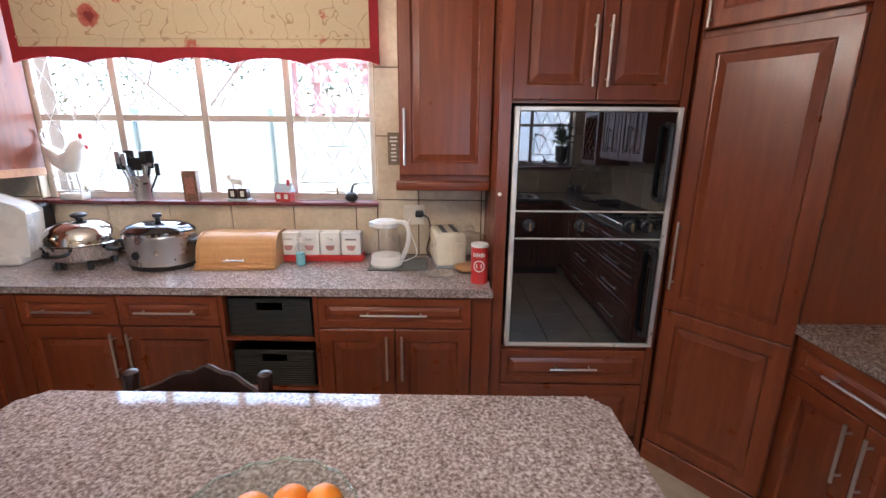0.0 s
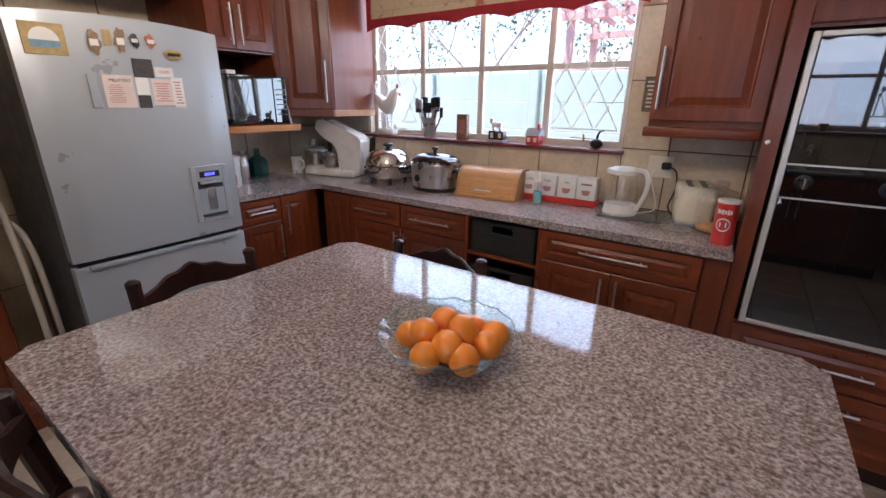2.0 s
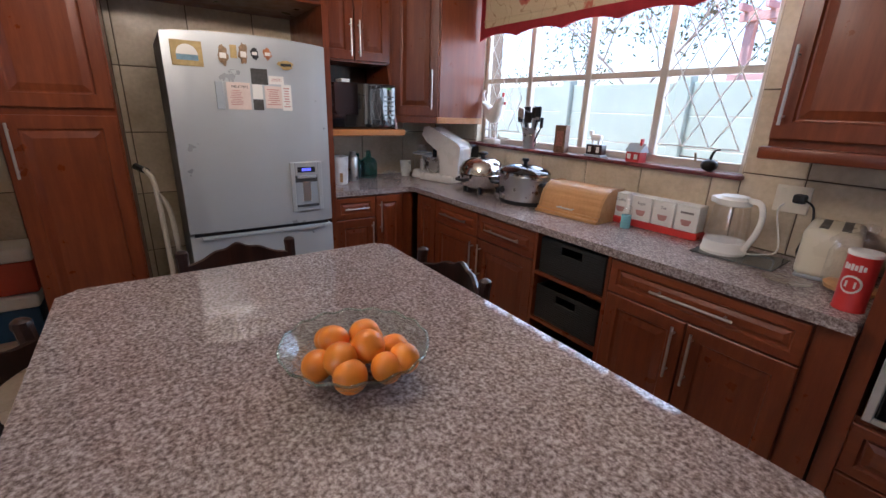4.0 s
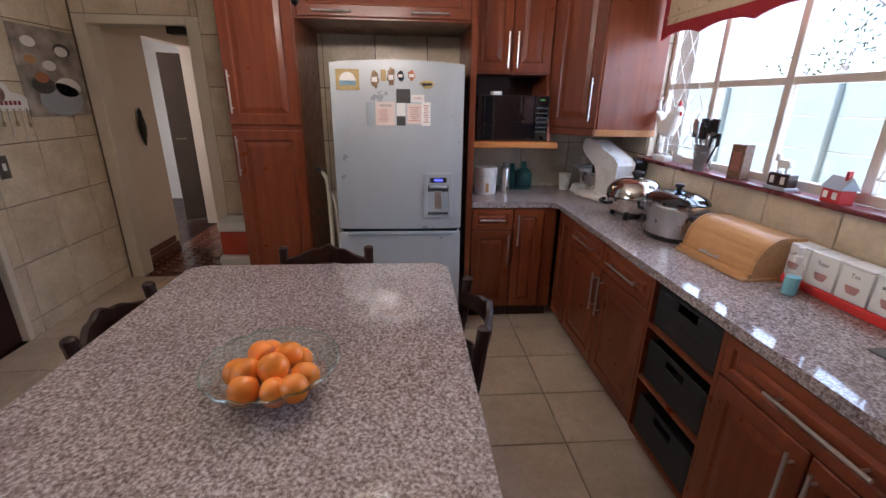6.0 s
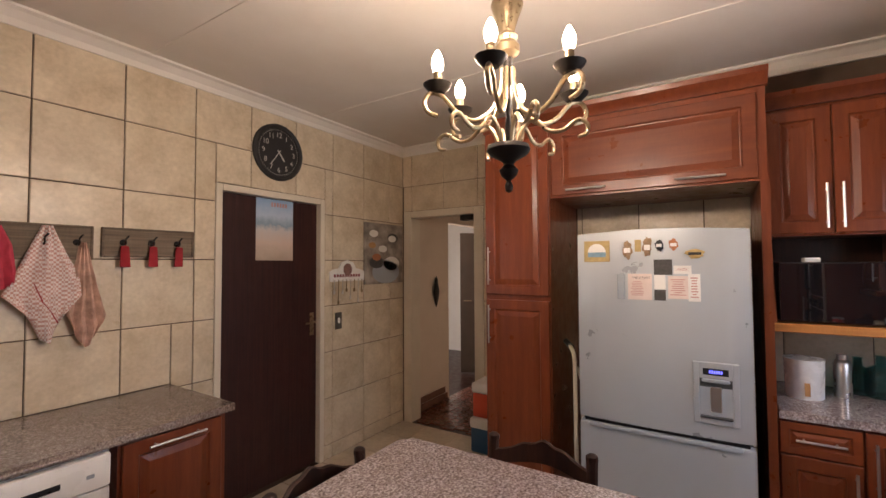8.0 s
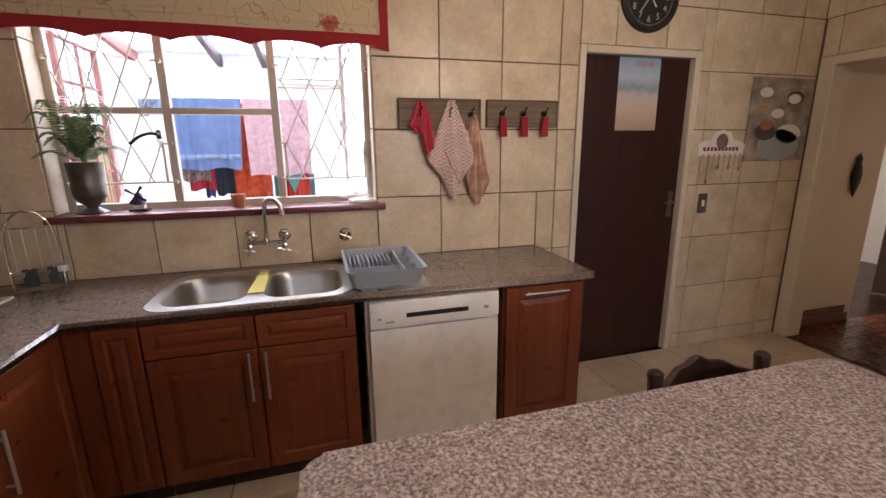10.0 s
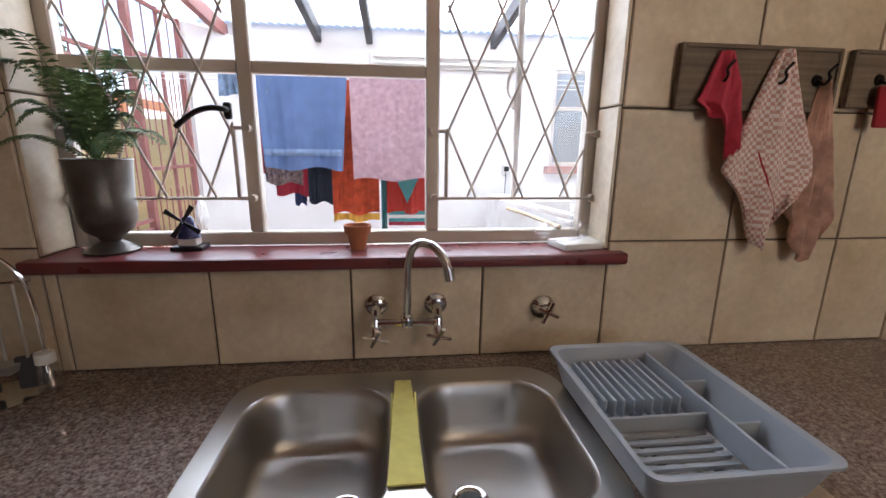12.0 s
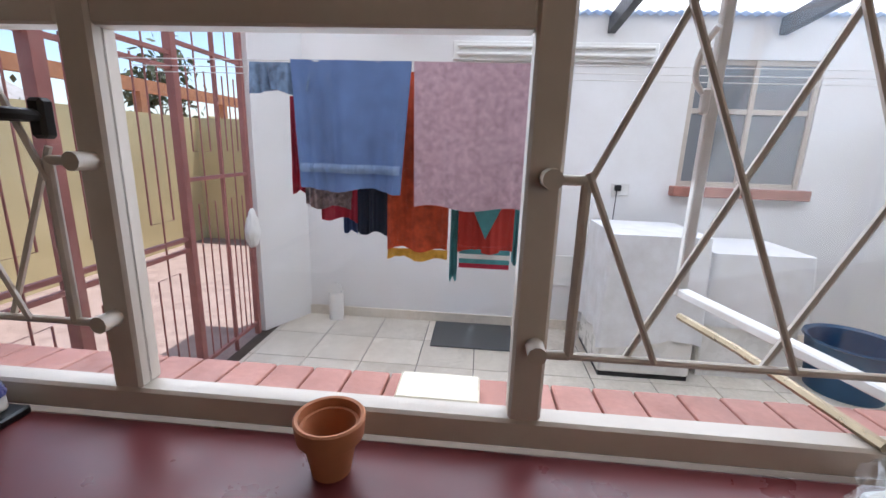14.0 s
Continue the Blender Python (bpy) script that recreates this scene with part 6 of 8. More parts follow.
# white tube frame and dark bag beside the fridge
t = thing("folding_trolley", (-2.33, 0.37, 0), "cream folding trolley frame beside the fridge", "trolley", "", 90)
for dx, zt2 in ((0.0, 0.98), (0.05, 0.83)):
    part("tube", tube(B(), spline([(dx - 0.055, 0.09, zt2 + 0.10), (dx - 0.03, 0.05, zt2 + 0.08), (dx - 0.005, 0.03, zt2), (dx + 0.005, 0.0, 0.6), (dx + 0.01, 0.0, 0.02)]), 0.013, 8), paint("cream_tube", (0.66, 0.60, 0.50), 0.35, 0.1, 8, 0) if dx == 0 else bpy.data.materials["cream_tube"], t)
part("axle", tube(B(), [(-0.02, 0, 0.03), (0.09, 0, 0.03)], 0.012, 8), BLACKPLASTIC, t)
part("grip", tube(B(), [(-0.08, 0.11, 1.09), (-0.03, 0.06, 1.065)], 0.018, 8), BLACKPLASTIC, t)

# ---- sink side ----


def basin(bm, x0, x1, y0, y1, r, depth):
    steps = [(0.0, 0.0, r), (0.003, -0.002, r), (0.008, -0.010, r), (0.013, -0.05, r), (0.021, -depth + 0.045, r), (0.030, -depth + 0.02, r), (0.046, -depth + 0.006, r), (0.075, -depth + 0.001, r), (0.11, -depth, r * 0.85)]
    rings = []
    for i, z, rr in steps:
        rings.append([bm.verts.new((x, y, z)) for x, y in round_rect(x0 + i, x1 - i, y0 + i, y1 - i, max(0.03, rr - i * 0.3), 8)])
    n = len(rings[0])
    for a, c in zip(rings, rings[1:]):
        for k in range(n):
            bm.faces.new([a[k], a[(k + 1) % n], c[(k + 1) % n], c[k]])
    bm.faces.new(rings[-1])
    return rings[0]


t = thing("double_sink", (0.63, -1.24, ZC + 0.003), "stainless steel double bowl sink set in the worktop", "sink")
bm = B()
out = [bm.verts.new((x, y, 0.0)) for x, y in round_rect(-0.42, 0.42, -0.27, 0.27, 0.11, 6)]
low = [bm.verts.new((x * 1.012, y * 1.015, -0.006)) for x, y in round_rect(-0.42, 0.42, -0.27, 0.27, 0.11, 6)]
n = len(out)
for k in range(n):
    bm.faces.new([out[k], out[(k + 1) % n], low[(k + 1) % n], low[k]])
holes = [(-0.375, -0.03), (0.03, 0.375)]
r1, r2 = ([bm.verts.new((x, y, 0.0)) for x, y in round_rect(a, c, -0.20, 0.225, 0.10, 8)] for a, c in holes)
es = [bm.edges.get((ring[k], ring[(k + 1) % len(ring)])) or bm.edges.new((ring[k], ring[(k + 1) % len(ring)])) for ring in (out, r1, r2) for k in range(len(ring))]
bmesh.ops.triangle_fill(bm, use_beauty=True, edges=es)
part("sink_top", bm, SINKSTEEL, t, "brushed steel sink rim", 25)
for a, c in holes:
    bm = B()
    basin(bm, a, c, -0.20, 0.225, 0.10, 0.16)
    part("bowl", bm, SINKSTEEL, t, "deep rounded steel bowl", 70)
for x in (-0.145, 0.13):
    dr = part("drain", lathe(B(), [(0.045, 0), (0.042, 0.005), (0.034, 0.004), (0.03, 0.001), (0, 0.001)], 24, pose(x, 0.035, -0.157)), CHROME, t, "chrome strainer")
    part("drain_hole", lathe(B(), [(0.029, 0.002), (0.027, 0.004), (0, 0.003)], 20, pose(x, 0.035, -0.157)), DARKGREY, dr)
ob = tagged(part("cleaning_cloth", prism(B(), [(0.608, -1.45), (0.650, -1.45), (0.664, -1.09), (0.594, -1.09)], ZC + 0.006, ZC + 0.010), paint("yellow_cloth", (0.62, 0.57, 0.16), 0.9, 0.15, 30, 0.4)), "yellow cleaning cloth over the sink divider", "cloth")
part("fold", box(B(), 0.652, 0.660, -1.40, -1.12, ZC - 0.05, ZC + 0.008, 0.003), bpy.data.materials["yellow_cloth"], ob)
part("fold", box(B(), 0.597, 0.605, -1.40, -1.12, ZC - 0.09, ZC + 0.008, 0.003), bpy.data.materials["yellow_cloth"], ob)

t = thing("mixer_tap", (0.615, S + 0.009, 1.06), "chrome wall mixer tap with a swan neck", "tap")
for x in (-0.085, 0.085):
    part("flange", lathe(B(), [(0, 0.004), (0.031, 0.0), (0.033, 0.006), (0.026, 0.014), (0.014, 0.018), (0, 0.018)], 24, pose(x, 0, 0.005, -90)), CHROME, t)
    part("elbow", tube(B(), [(x, 0.01, 0.005), (x, 0.05, 0.0), (x, 0.075, -0.015), (x, 0.078, -0.03)], 0.013, 10), CHROME, t)
    hd = part("tap_handle", lathe(B(), [(0.012, 0), (0.015, 0.01), (0.011, 0.03), (0, 0.033)], 14, pose(x, 0.08, -0.03, -150)), CHROME, t)
    for a in (20, 110):
        d = Vector((math.cos(radians(a)), math.sin(radians(a)) * 0.5, math.sin(radians(a)) * 0.85)) * 0.036
        c = Vector((x, 0.10, -0.055))
        part("cross_bar", tube(B(), [c - d, c + d], 0.0055, 8), CHROME, hd)
part("bridge", tube(B(), [(-0.085, 0.075, -0.02), (0.085, 0.075, -0.02)], 0.011, 10), CHROME, t)
part("spout", tube(B(), spline([(0, 0.075, -0.02), (-0.002, 0.08, 0.06), (-0.004, 0.085, 0.15), (-0.022, 0.11, 0.205), (-0.055, 0.15, 0.215), (-0.085, 0.18, 0.19), (-0.098, 0.19, 0.155)]), 0.0105, 12), CHROME, t, "curved chrome spout")
part("collar", lathe(B(), [(0.017, 0), (0.019, 0.01), (0.017, 0.03), (0.012, 0.036)], 16, pose(0, 0.075, -0.03)), CHROME, t)
part("aerator", tube(B(), [(-0.096, 0.189, 0.165), (-0.101, 0.193, 0.135)], 0.0135, 12), CHROME, t)
t = thing("stop_tap", (0.208, S + 0.009, 1.045), "chrome stop tap on the tiled wall", "tap")
part("flange", lathe(B(), [(0, 0.0), (0.036, 0.0), (0.037, 0.008), (0.028, 0.018), (0.016, 0.024), (0.014, 0.045), (0, 0.047)], 24, pose(0, 0, 0, -90)), CHROME, t)
for a in (25, 115):
    d = Vector((math.cos(radians(a)), 0, math.sin(radians(a)))) * 0.034
    part("cross_bar", tube(B(), [Vector((0, 0.05, 0)) - d, Vector((0, 0.05, 0)) + d], 0.006, 8), CHROME, t)

# dish rack
t = thing("dish_rack", (0.06, -1.20, ZC + 0.004), "empty grey plastic dish drying rack", "dish rack")
w2, d2, h2, e = 0.175, 0.235, 0.085, 0.006
bm = B()
rings = []
for i, z in ((0.02, 0.012), (0.0, h2), (-0.008, h2 + 0.002), (-0.008, h2 + 0.008), (0.006, h2 + 0.004), (0.026, 0.018)):
    rings.append([bm.verts.new((x, y, z)) for x, y in round_rect(-w2 + i, w2 - i, -d2 + i, d2 - i, 0.03, 4)])
for a, c in zip(rings, rings[1:]):
    for k in range(len(a)):
        bm.faces.new([a[k], a[(k + 1) % len(a)], c[(k + 1) % len(a)], c[k]])
part("tub", bm, GREYPLASTIC, t)
for k in range(17):
    y = -d2 + 0.05 + k * 0.024
    part("slat", box(B(), -w2 + 0.10, w2 - 0.03, y, y + 0.010, 0.012, 0.02), GREYPLASTIC, t, "", None)
for k in range(10):
    x = -w2 + 0.12 + k * 0.022
    part("prong", box(B(), x, x + 0.007, -0.20, -0.02, 0.018, 0.066, 0.002), GREYPLASTIC, t, "", None)
part("divider", box(B(), -w2 + 0.085, -w2 + 0.092, -d2 + 0.02, d2 - 0.02, 0.014, h2 - 0.01, 0.002), GREYPLASTIC, t)
part("divider", box(B(), -w2 + 0.092, w2 - 0.02, 0.02, 0.027, 0.014, h2 - 0.03, 0.002), GREYPLASTIC, t)
for y in (-0.08, 0.08):
    part("divider", box(B(), -w2 + 0.02, -w2 + 0.085, y, y + 0.005, 0.014, h2 - 0.015, 0.002), GREYPLASTIC, t)
simple("drip_mat", prism(B(), round_rect(-0.19, 0.14, -0.25, 0.25, 0.03), 0, 0.003), STEEL, (0.05, -1.21, ZC + 0.0005), "ribbed steel drainer under the dish rack", "drainer")

# dishwasher
t = thing("dishwasher", (0.19, -0.965, 0), "white dishwasher under the worktop", "dishwasher", "", 180)
part("body", box(B(), 0.02, 0.66, 0.02, 0.58, 0.08, UB - 0.008), WHITEENAMEL, t)
part("door", box(B(), 0.035, 0.655, -0.012, 0.02, 0.12, 0.715, 0.006, 2), WHITEENAMEL, t)
cp = part("control_panel", box(B(), 0.035, 0.655, -0.022, 0.02, 0.72, UB - 0.012, 0.01, 2), WHITEENAMEL, t)
part("grip", box(B(), 0.20, 0.50, -0.0235, -0.015, 0.765, 0.79, 0.003), BLACKPLASTIC, cp, "black recessed grip", None)
part("button", box(B(), 0.575, 0.60, -0.0245, -0.02, 0.77, 0.785, 0.002), GREYPLASTIC, cp)
part("mark", box(B(), 0.07, 0.088, -0.0228, -0.0215, 0.765, 0.778), GREYPLASTIC, cp, "", None)
text_bars(cp, 0.10, 0.15, 0.745, 0.76, -0.0222, GREYPLASTIC, 1, 1)
part("kickboard", box(B(), 0.035, 0.655, 0.04, 0.06, 0.0, 0.11), WHITEENAMEL, t)

# fern in a pewter urn
t = thing("potted_fern", (1.425, S - 0.075, SW[2]), "green fern in a footed pewter urn", "potted plant")
part("urn", lathe(B(), [(0, 0), (0.065, 0), (0.07, 0.006), (0.045, 0.018), (0.024, 0.03), (0.03, 0.042), (0.056, 0.06), (0.068, 0.085), (0.07, 0.09), (0.072, 0.13), (0.072, 0.145), (0.07, 0.15), (0.074, 0.20), (0.077, 0.245), (0.08, 0.25), (0.076, 0.252), (0.07, 0.23), (0, 0.225)], 30), PEWTER, t, "aged pewter urn")
rf = random.Random(7)
for k in range(30):
    a = rf.uniform(0, 2 * math.pi)
    ln = rf.uniform(0.13, 0.29)
    up = rf.uniform(0.08, 0.30)
    if math.cos(a) > 0.25 and math.sin(a) < 0.6:
        ln *= 0.3
    if math.sin(a) < -0.3:
        ln *= 0.55
    pts = []
    for j in range(9):
        u = j / 8
        pts.append(Vector((math.cos(a) * ln * u, math.sin(a) * ln * u, 0.235 + up * math.sin(u * 2.1) * 1.1 - 0.05 * u * u)))
    bm = tube(B(), pts, [0.002 - 0.0016 * j / 8 for j in range(9)], 5)
    side = Vector((-math.sin(a), math.cos(a), 0))
    for j in range(26):
        u = 0.12 + 0.88 * j / 26
        i = min(7, int(u * 8))
        p = pts[i].lerp(pts[i + 1], u * 8 - i)
        l = 0.042 * math.sin(math.pi * min(1, 0.15 + u * 0.85)) ** 0.7 + 0.004
        fw2 = (pts[i + 1] - pts[i]).normalized()
        for s in (-1, 1):
            tip = p + side * s * l + fw2 * l * 0.35 - Vector((0, 0, l * 0.25))
            mid = p.lerp(tip, 0.5) + Vector((0, 0, 0.003))
            q = [bm.verts.new(p), bm.verts.new(mid + fw2 * 0.0042), bm.verts.new(tip), bm.verts.new(mid - fw2 * 0.0042)]
            bm.faces.new(q)
    part("frond", bm, GREEN, t, "arching green frond")
# windmill
t = thing("windmill_ornament", (1.225, S - 0.085, SW[2]), "small blue and white toy windmill", "ornament")
t.scale = (0.85, 0.85, 0.85)
DELFT = paint("delft_glaze", (0.06, 0.06, 0.17), 0.25, 0.5, 60, 0)
part("base", box(B(), -0.05, 0.05, -0.035, 0.035, 0, 0.014, 0.003), BLACKPLASTIC, t)
part("house", box(B(), -0.03, 0.03, -0.022, 0.022, 0.014, 0.045, 0.004), HEN, t)
part("tower", lathe(B(), [(0.036, 0.04), (0.034, 0.05), (0.022, 0.085), (0.024, 0.09), (0.014, 0.11), (0, 0.115)], 12), DELFT, t)
for a in (35, 125, 215, 305):
    d = Vector((math.cos(radians(a)), 0, math.sin(radians(a))))
    side = Vector((-d.z, 0, d.x)) * 0.009
    c = Vector((0, 0.034, 0.098))
    bm = B()
    vs = [[bm.verts.new(c + d * q + side * s + Vector((0, o, 0))) for q, s in ((0.004, -0.4), (0.062, -1), (0.062, 1), (0.004, 0.4))] for o in (-0.0015, 0.0015)]
    bm.faces.new(vs[0])
    bm.faces.new(vs[1][::-1])
    for i in range(4):
        bm.faces.new([vs[0][i], vs[0][i - 1], vs[1][i - 1], vs[1][i]])
    part("blade", bm, BLACKPLASTIC, t, "", None)
# clay pot
t = thing("clay_pot", (0.752, S - 0.064, SW[2]), "small terracotta flower pot", "plant pot")
part("pot", lathe(B(), [(0, 0), (0.022, 0), (0.031, 0.048), (0.033, 0.049), (0.033, 0.06), (0.029, 0.06), (0.019, 0.008), (0, 0.008)], 30), TERRACOTTA, t)
part("rim", lathe(B(), [(0.0332, 0.047), (0.0375, 0.047), (0.040, 0.069), (0.038, 0.071), (0.0345, 0.070), (0.032, 0.052)], 30), TERRACOTTA, t, "thick worn clay rim")
# soap dish and bag
t = thing("white_tray", (0.09, S - 0.05, SW[2]), "white tray with a clear plastic bag", "tray", "", 12)
part("tray", box(B(), -0.09, 0.075, -0.05, 0.05, 0, 0.02, 0.005, 2), WHITEPLASTIC, t)
bm = B()
bmesh.ops.create_icosphere(bm, subdivisions=3, radius=1)
for v in bm.verts:
    k = 1 + 0.35 * noise.noise(v.co * 2.3) + 0.12 * noise.noise(v.co * 7)
    v.co = Vector((v.co.x * 0.095 * k + 0.05, v.co.y * 0.045 * k, 0.052 + v.co.z * 0.034 * k))
part("bag", bm, CLEAR, t, "crumpled clear bag", 20)

# utensil stand and pan on the east side
t = thing("utensil_stand", (1.60, -1.475, ZC), "chrome utensil stand with hanging tools", "utensil stand", "", 20)
part("base", lathe(B(), [(0, 0), (0.075, 0), (0.078, 0.006), (0, 0.01)], 24), CHROME, t)
part("frame", tube(B(), spline([(-0.09, 0, 0.01), (-0.085, 0, 0.25), (-0.05, 0, 0.34), (0, 0, 0.365), (0.05, 0, 0.34), (0.085, 0, 0.25), (0.09, 0, 0.01)]), 0.005, 8), CHROME, t)
part("rail", tube(B(), [(-0.09, 0, 0.29), (0.09, 0, 0.29)], 0.004, 8), CHROME, t)
for k, x in enumerate((-0.06, -0.02, 0.025, 0.065)):
    u = part("tool", tube(B(), [(x, 0.01, 0.285), (x, 0.012, 0.10)], 0.004, 6), NICKEL, t)
    if k % 2 == 0:
        part("tool_head", box(B(), x - 0.026, x + 0.026, 0.009, 0.013, 0.02, 0.105, 0.004), STEELDARK, u, "dark slotted blade")
    else:
        part("tool_head", lathe(B(), [(0, 0), (0.02, 0.01), (0.026, 0.03), (0, 0.03)], 14, pose(x, 0.012, 0.06)), NICKEL, u)
simple("cutting_board", box(B(), -0.14, 0.14, -0.2, 0.2, 0, 0.012, 0.004), paint("printed_board", (0.62, 0.57, 0.49), 0.35, 0.5, 5, 0), (1.78, -1.16, ZC), "white printed glass cutting board", "cutting board")
BOARD = [o for o in bpy.data.objects if o.name == "cutting_board"][0]
for y, l in ((-0.13, 0.09), (-0.06, 0.07), (0.02, 0.10), (0.10, 0.08)):
    part("printed_knife", prism(B(), [(-0.10, y), (-0.10 + l, y - 0.012), (0.02 + l, y + 0.004), (-0.10 + l, y + 0.012)], 0.0121, 0.0127), DARKGREY, BOARD, "dark printed knife shape", None)
t = thing("spice_jar", (1.515, -1.50, ZC), "small clear glass jar with a white lid", "jar")
part("jar", lathe(B(), [(0, 0), (0.022, 0), (0.024, 0.006), (0.024, 0.062), (0.018, 0.074), (0.018, 0.08), (0.016, 0.08), (0.021, 0.06), (0.021, 0.005), (0, 0.004)], 20), CLEAR, t)
part("lid", lathe(B(), [(0, 0.105), (0.019, 0.105), (0.021, 0.102), (0.021, 0.078), (0, 0.078)], 20), WHITEPLASTIC, t, "white screw lid")

# gas hob
t = thing("gas_hob", (1.60, 0.25, ZC), "steel gas hob with four burners", "hob", "", -90)
part("plate", box(B(), -0.34, 0.34, -0.23, 0.23, 0, 0.012, 0.004), STEEL, t)
for x in (-0.18, 0.18):
    for y in (-0.10, 0.12):
        b2 = part("burner", lathe(B(), [(0.05, 0.012), (0.05, 0.024), (0.03, 0.03), (0, 0.032)], 18, pose(x, y, 0)), BLACKPLASTIC, t)
        bm = B()
        for a in (0, 90):
            tube(bm, [(x - 0.1 * math.cos(radians(a)), y - 0.1 * math.sin(radians(a)), 0.045), (x + 0.1 * math.cos(radians(a)), y + 0.1 * math.sin(radians(a)), 0.045)], 0.005, 6)
        for sx in (-0.09, 0.09):
            tube(bm, [(x + sx, y, 0.012), (x + sx, y, 0.045)], 0.005, 6)
        part("pan_support", bm, BLACKPLASTIC, b2)
t = thing("frying_pan", (1.64, -0.50, ZC), "black frying pan on the worktop", "pan")
part("pan", lathe(B(), [(0, 0.002), (0.10, 0.002), (0.125, 0.045), (0.128, 0.047), (0.12, 0.045), (0.098, 0.008), (0, 0.008)], 28), BLACKPLASTIC, t)
part("handle", tube(B(), [(-0.12, 0.02, 0.04), (-0.30, 0.06, 0.06)], 0.011, 8), BLACKPLASTIC, t)

# east wall cabinets with wine rack and glasses
for y, w3, lab in ((-0.25, 0.50, "cherry wood wall cupboard above the hob side"), (-0.76, 0.50, "cherry wood wall cupboard with a pair of doors")):
    t = thing("wall_cabinet", (1.61, y + w3, 0), lab, "cabinet", "wall cabinets", -90)
    part("body", box(B(), 0, w3, 0, 0.32, 1.36, 2.40), CHERRY, t)
    front(t, "door", 0, w3 / 2, 1.37, 2.39, ("v", w3 / 2 - 0.03, 1.55))
    front(t, "door", w3 / 2, w3, 1.37, 2.39, ("v", w3 / 2 + 0.03, 1.55))
t = thing("wine_rack_cabinet", (1.585, -0.80, 0), "cherry wood cabinet with a lattice wine rack", "cabinet", "wall cabinets", -90)
rw = 0.48
part("body", box(B(), 0, rw, 0, 0.34, 1.78, 2.40), CHERRY, t)
front(t, "door", 0, rw, 1.79, 2.39)
for a, b in ((0, 0.05), (rw - 0.05, rw)):
    part("stile", box(B(), a, b, -0.02, 0.34, 1.28, 1.78), CHERRY, t)
part("rail", box(B(), 0.05, rw - 0.05, -0.02, 0.34, 1.28, 1.325), CHERRY_X, t)
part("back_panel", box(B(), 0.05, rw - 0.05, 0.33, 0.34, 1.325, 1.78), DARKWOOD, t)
for k in range(-3, 6):
    for s in (-1, 1):
        x0 = 0.05 + k * 0.13 if s > 0 else rw - 0.05 - k * 0.13
        a, b = (x0, 1.325), (x0 + s * 0.455, 1.78)
        # clip to the opening
        lo, hi = sorted((((0.05 - a[0]) / (s * 0.455)), ((rw - 0.05 - a[0]) / (s * 0.455))))
        lo, hi = max(0, lo), min(1, hi)
        if hi - lo > 0.06:
            p0 = (a[0] + s * 0.455 * lo, 0.0 + 0.004 * s, 1.325 + 0.455 * lo)
            p1 = (a[0] + s * 0.455 * hi, 0.0 + 0.004 * s, 1.325 + 0.455 * hi)
            part("lattice_slat", tube(B(), [p0, p1], 0.0085, 4), CHERRY, t)
GLASSDARK = shader("dark_bottle_glass", (0.01, 0.015, 0.01), 0.08)[0]
for x, z in ((0.18, 1.42), (0.31, 1.42), (0.245, 1.53)):
    b = simple("wine_bottle", lathe(B(), [(0, 0), (0.036, 0), (0.037, 0.18), (0.015, 0.23), (0.014, 0.28), (0, 0.281)], 18, pose(0, 0, 0, 0, -90)), GLASSDARK, (1.84, -0.80 - x, z), "dark wine bottle lying in the rack", "bottle", "wine bottles")
    part("cap", lathe(B(), [(0.0152, 0.235), (0.0155, 0.283), (0, 0.284)], 14, pose(0, 0, 0, 0, -90)), INK, b)
for y in (-0.95, -1.03, -1.11):
    for x in (1.68, 1.78):
        simple("wine_glass", lathe(B(), [(0.032, 0), (0.006, -0.006), (0.004, -0.07), (0.02, -0.08), (0.033, -0.11), (0.028, -0.15)], 18), CLEAR, (x, y, 1.278), "clear wine glass hanging under the rack", "glass", "hanging wine glasses")

# ---- south wall: hooks, towels, clock, pictures ----
YW = S + 0.009


def hook_board(x0, x1, z0, z1, hooks, label):
    t = thing("hook_rack", ((x0 + x1) / 2, YW, z0), label, "hook rack", "hook racks")
    w = (x1 - x0) / 2
    h = z1 - z0
    part("board", box(B(), -w, w, 0, 0.016, 0, h, 0.003), GREYWOOD, t)
    bm = B()
    for a in (-w, w - 0.012):
        box(bm, a, a + 0.012, 0.016, 0.022, 0, h, 0.002)
    for a in (0, h - 0.012):
        box(bm, -w + 0.012, w - 0.012, 0.016, 0.022, a, a + 0.012, 0.002)
    part("border", bm, GREYWOOD, t)
    for x in hooks:
        hk = part("hook_plate", lathe(B(), [(0, 0), (0.016, 0), (0.013, 0.006), (0, 0.007)], 14, pose(x, 0.016, h * 0.5, -90)), BRONZE, t)
        part("hook", tube(B(), spline([(x, 0.018, h * 0.5), (x, 0.04, h * 0.42), (x, 0.055, h * 0.5), (x, 0.05, h * 0.6), (x - 0.012, 0.058, h * 0.72)]), 0.004, 6), BRONZE, hk)
    return t


hook_board(-0.60, -0.118, 1.615, 1.785, (0.125, -0.045, -0.175), "weathered grey wooden hook rack holding tea towels")
hook_board(-1.095, -0.635, 1.63, 1.785, (0.135, 0.0, -0.135), "weathered grey wooden hook rack holding red tags")


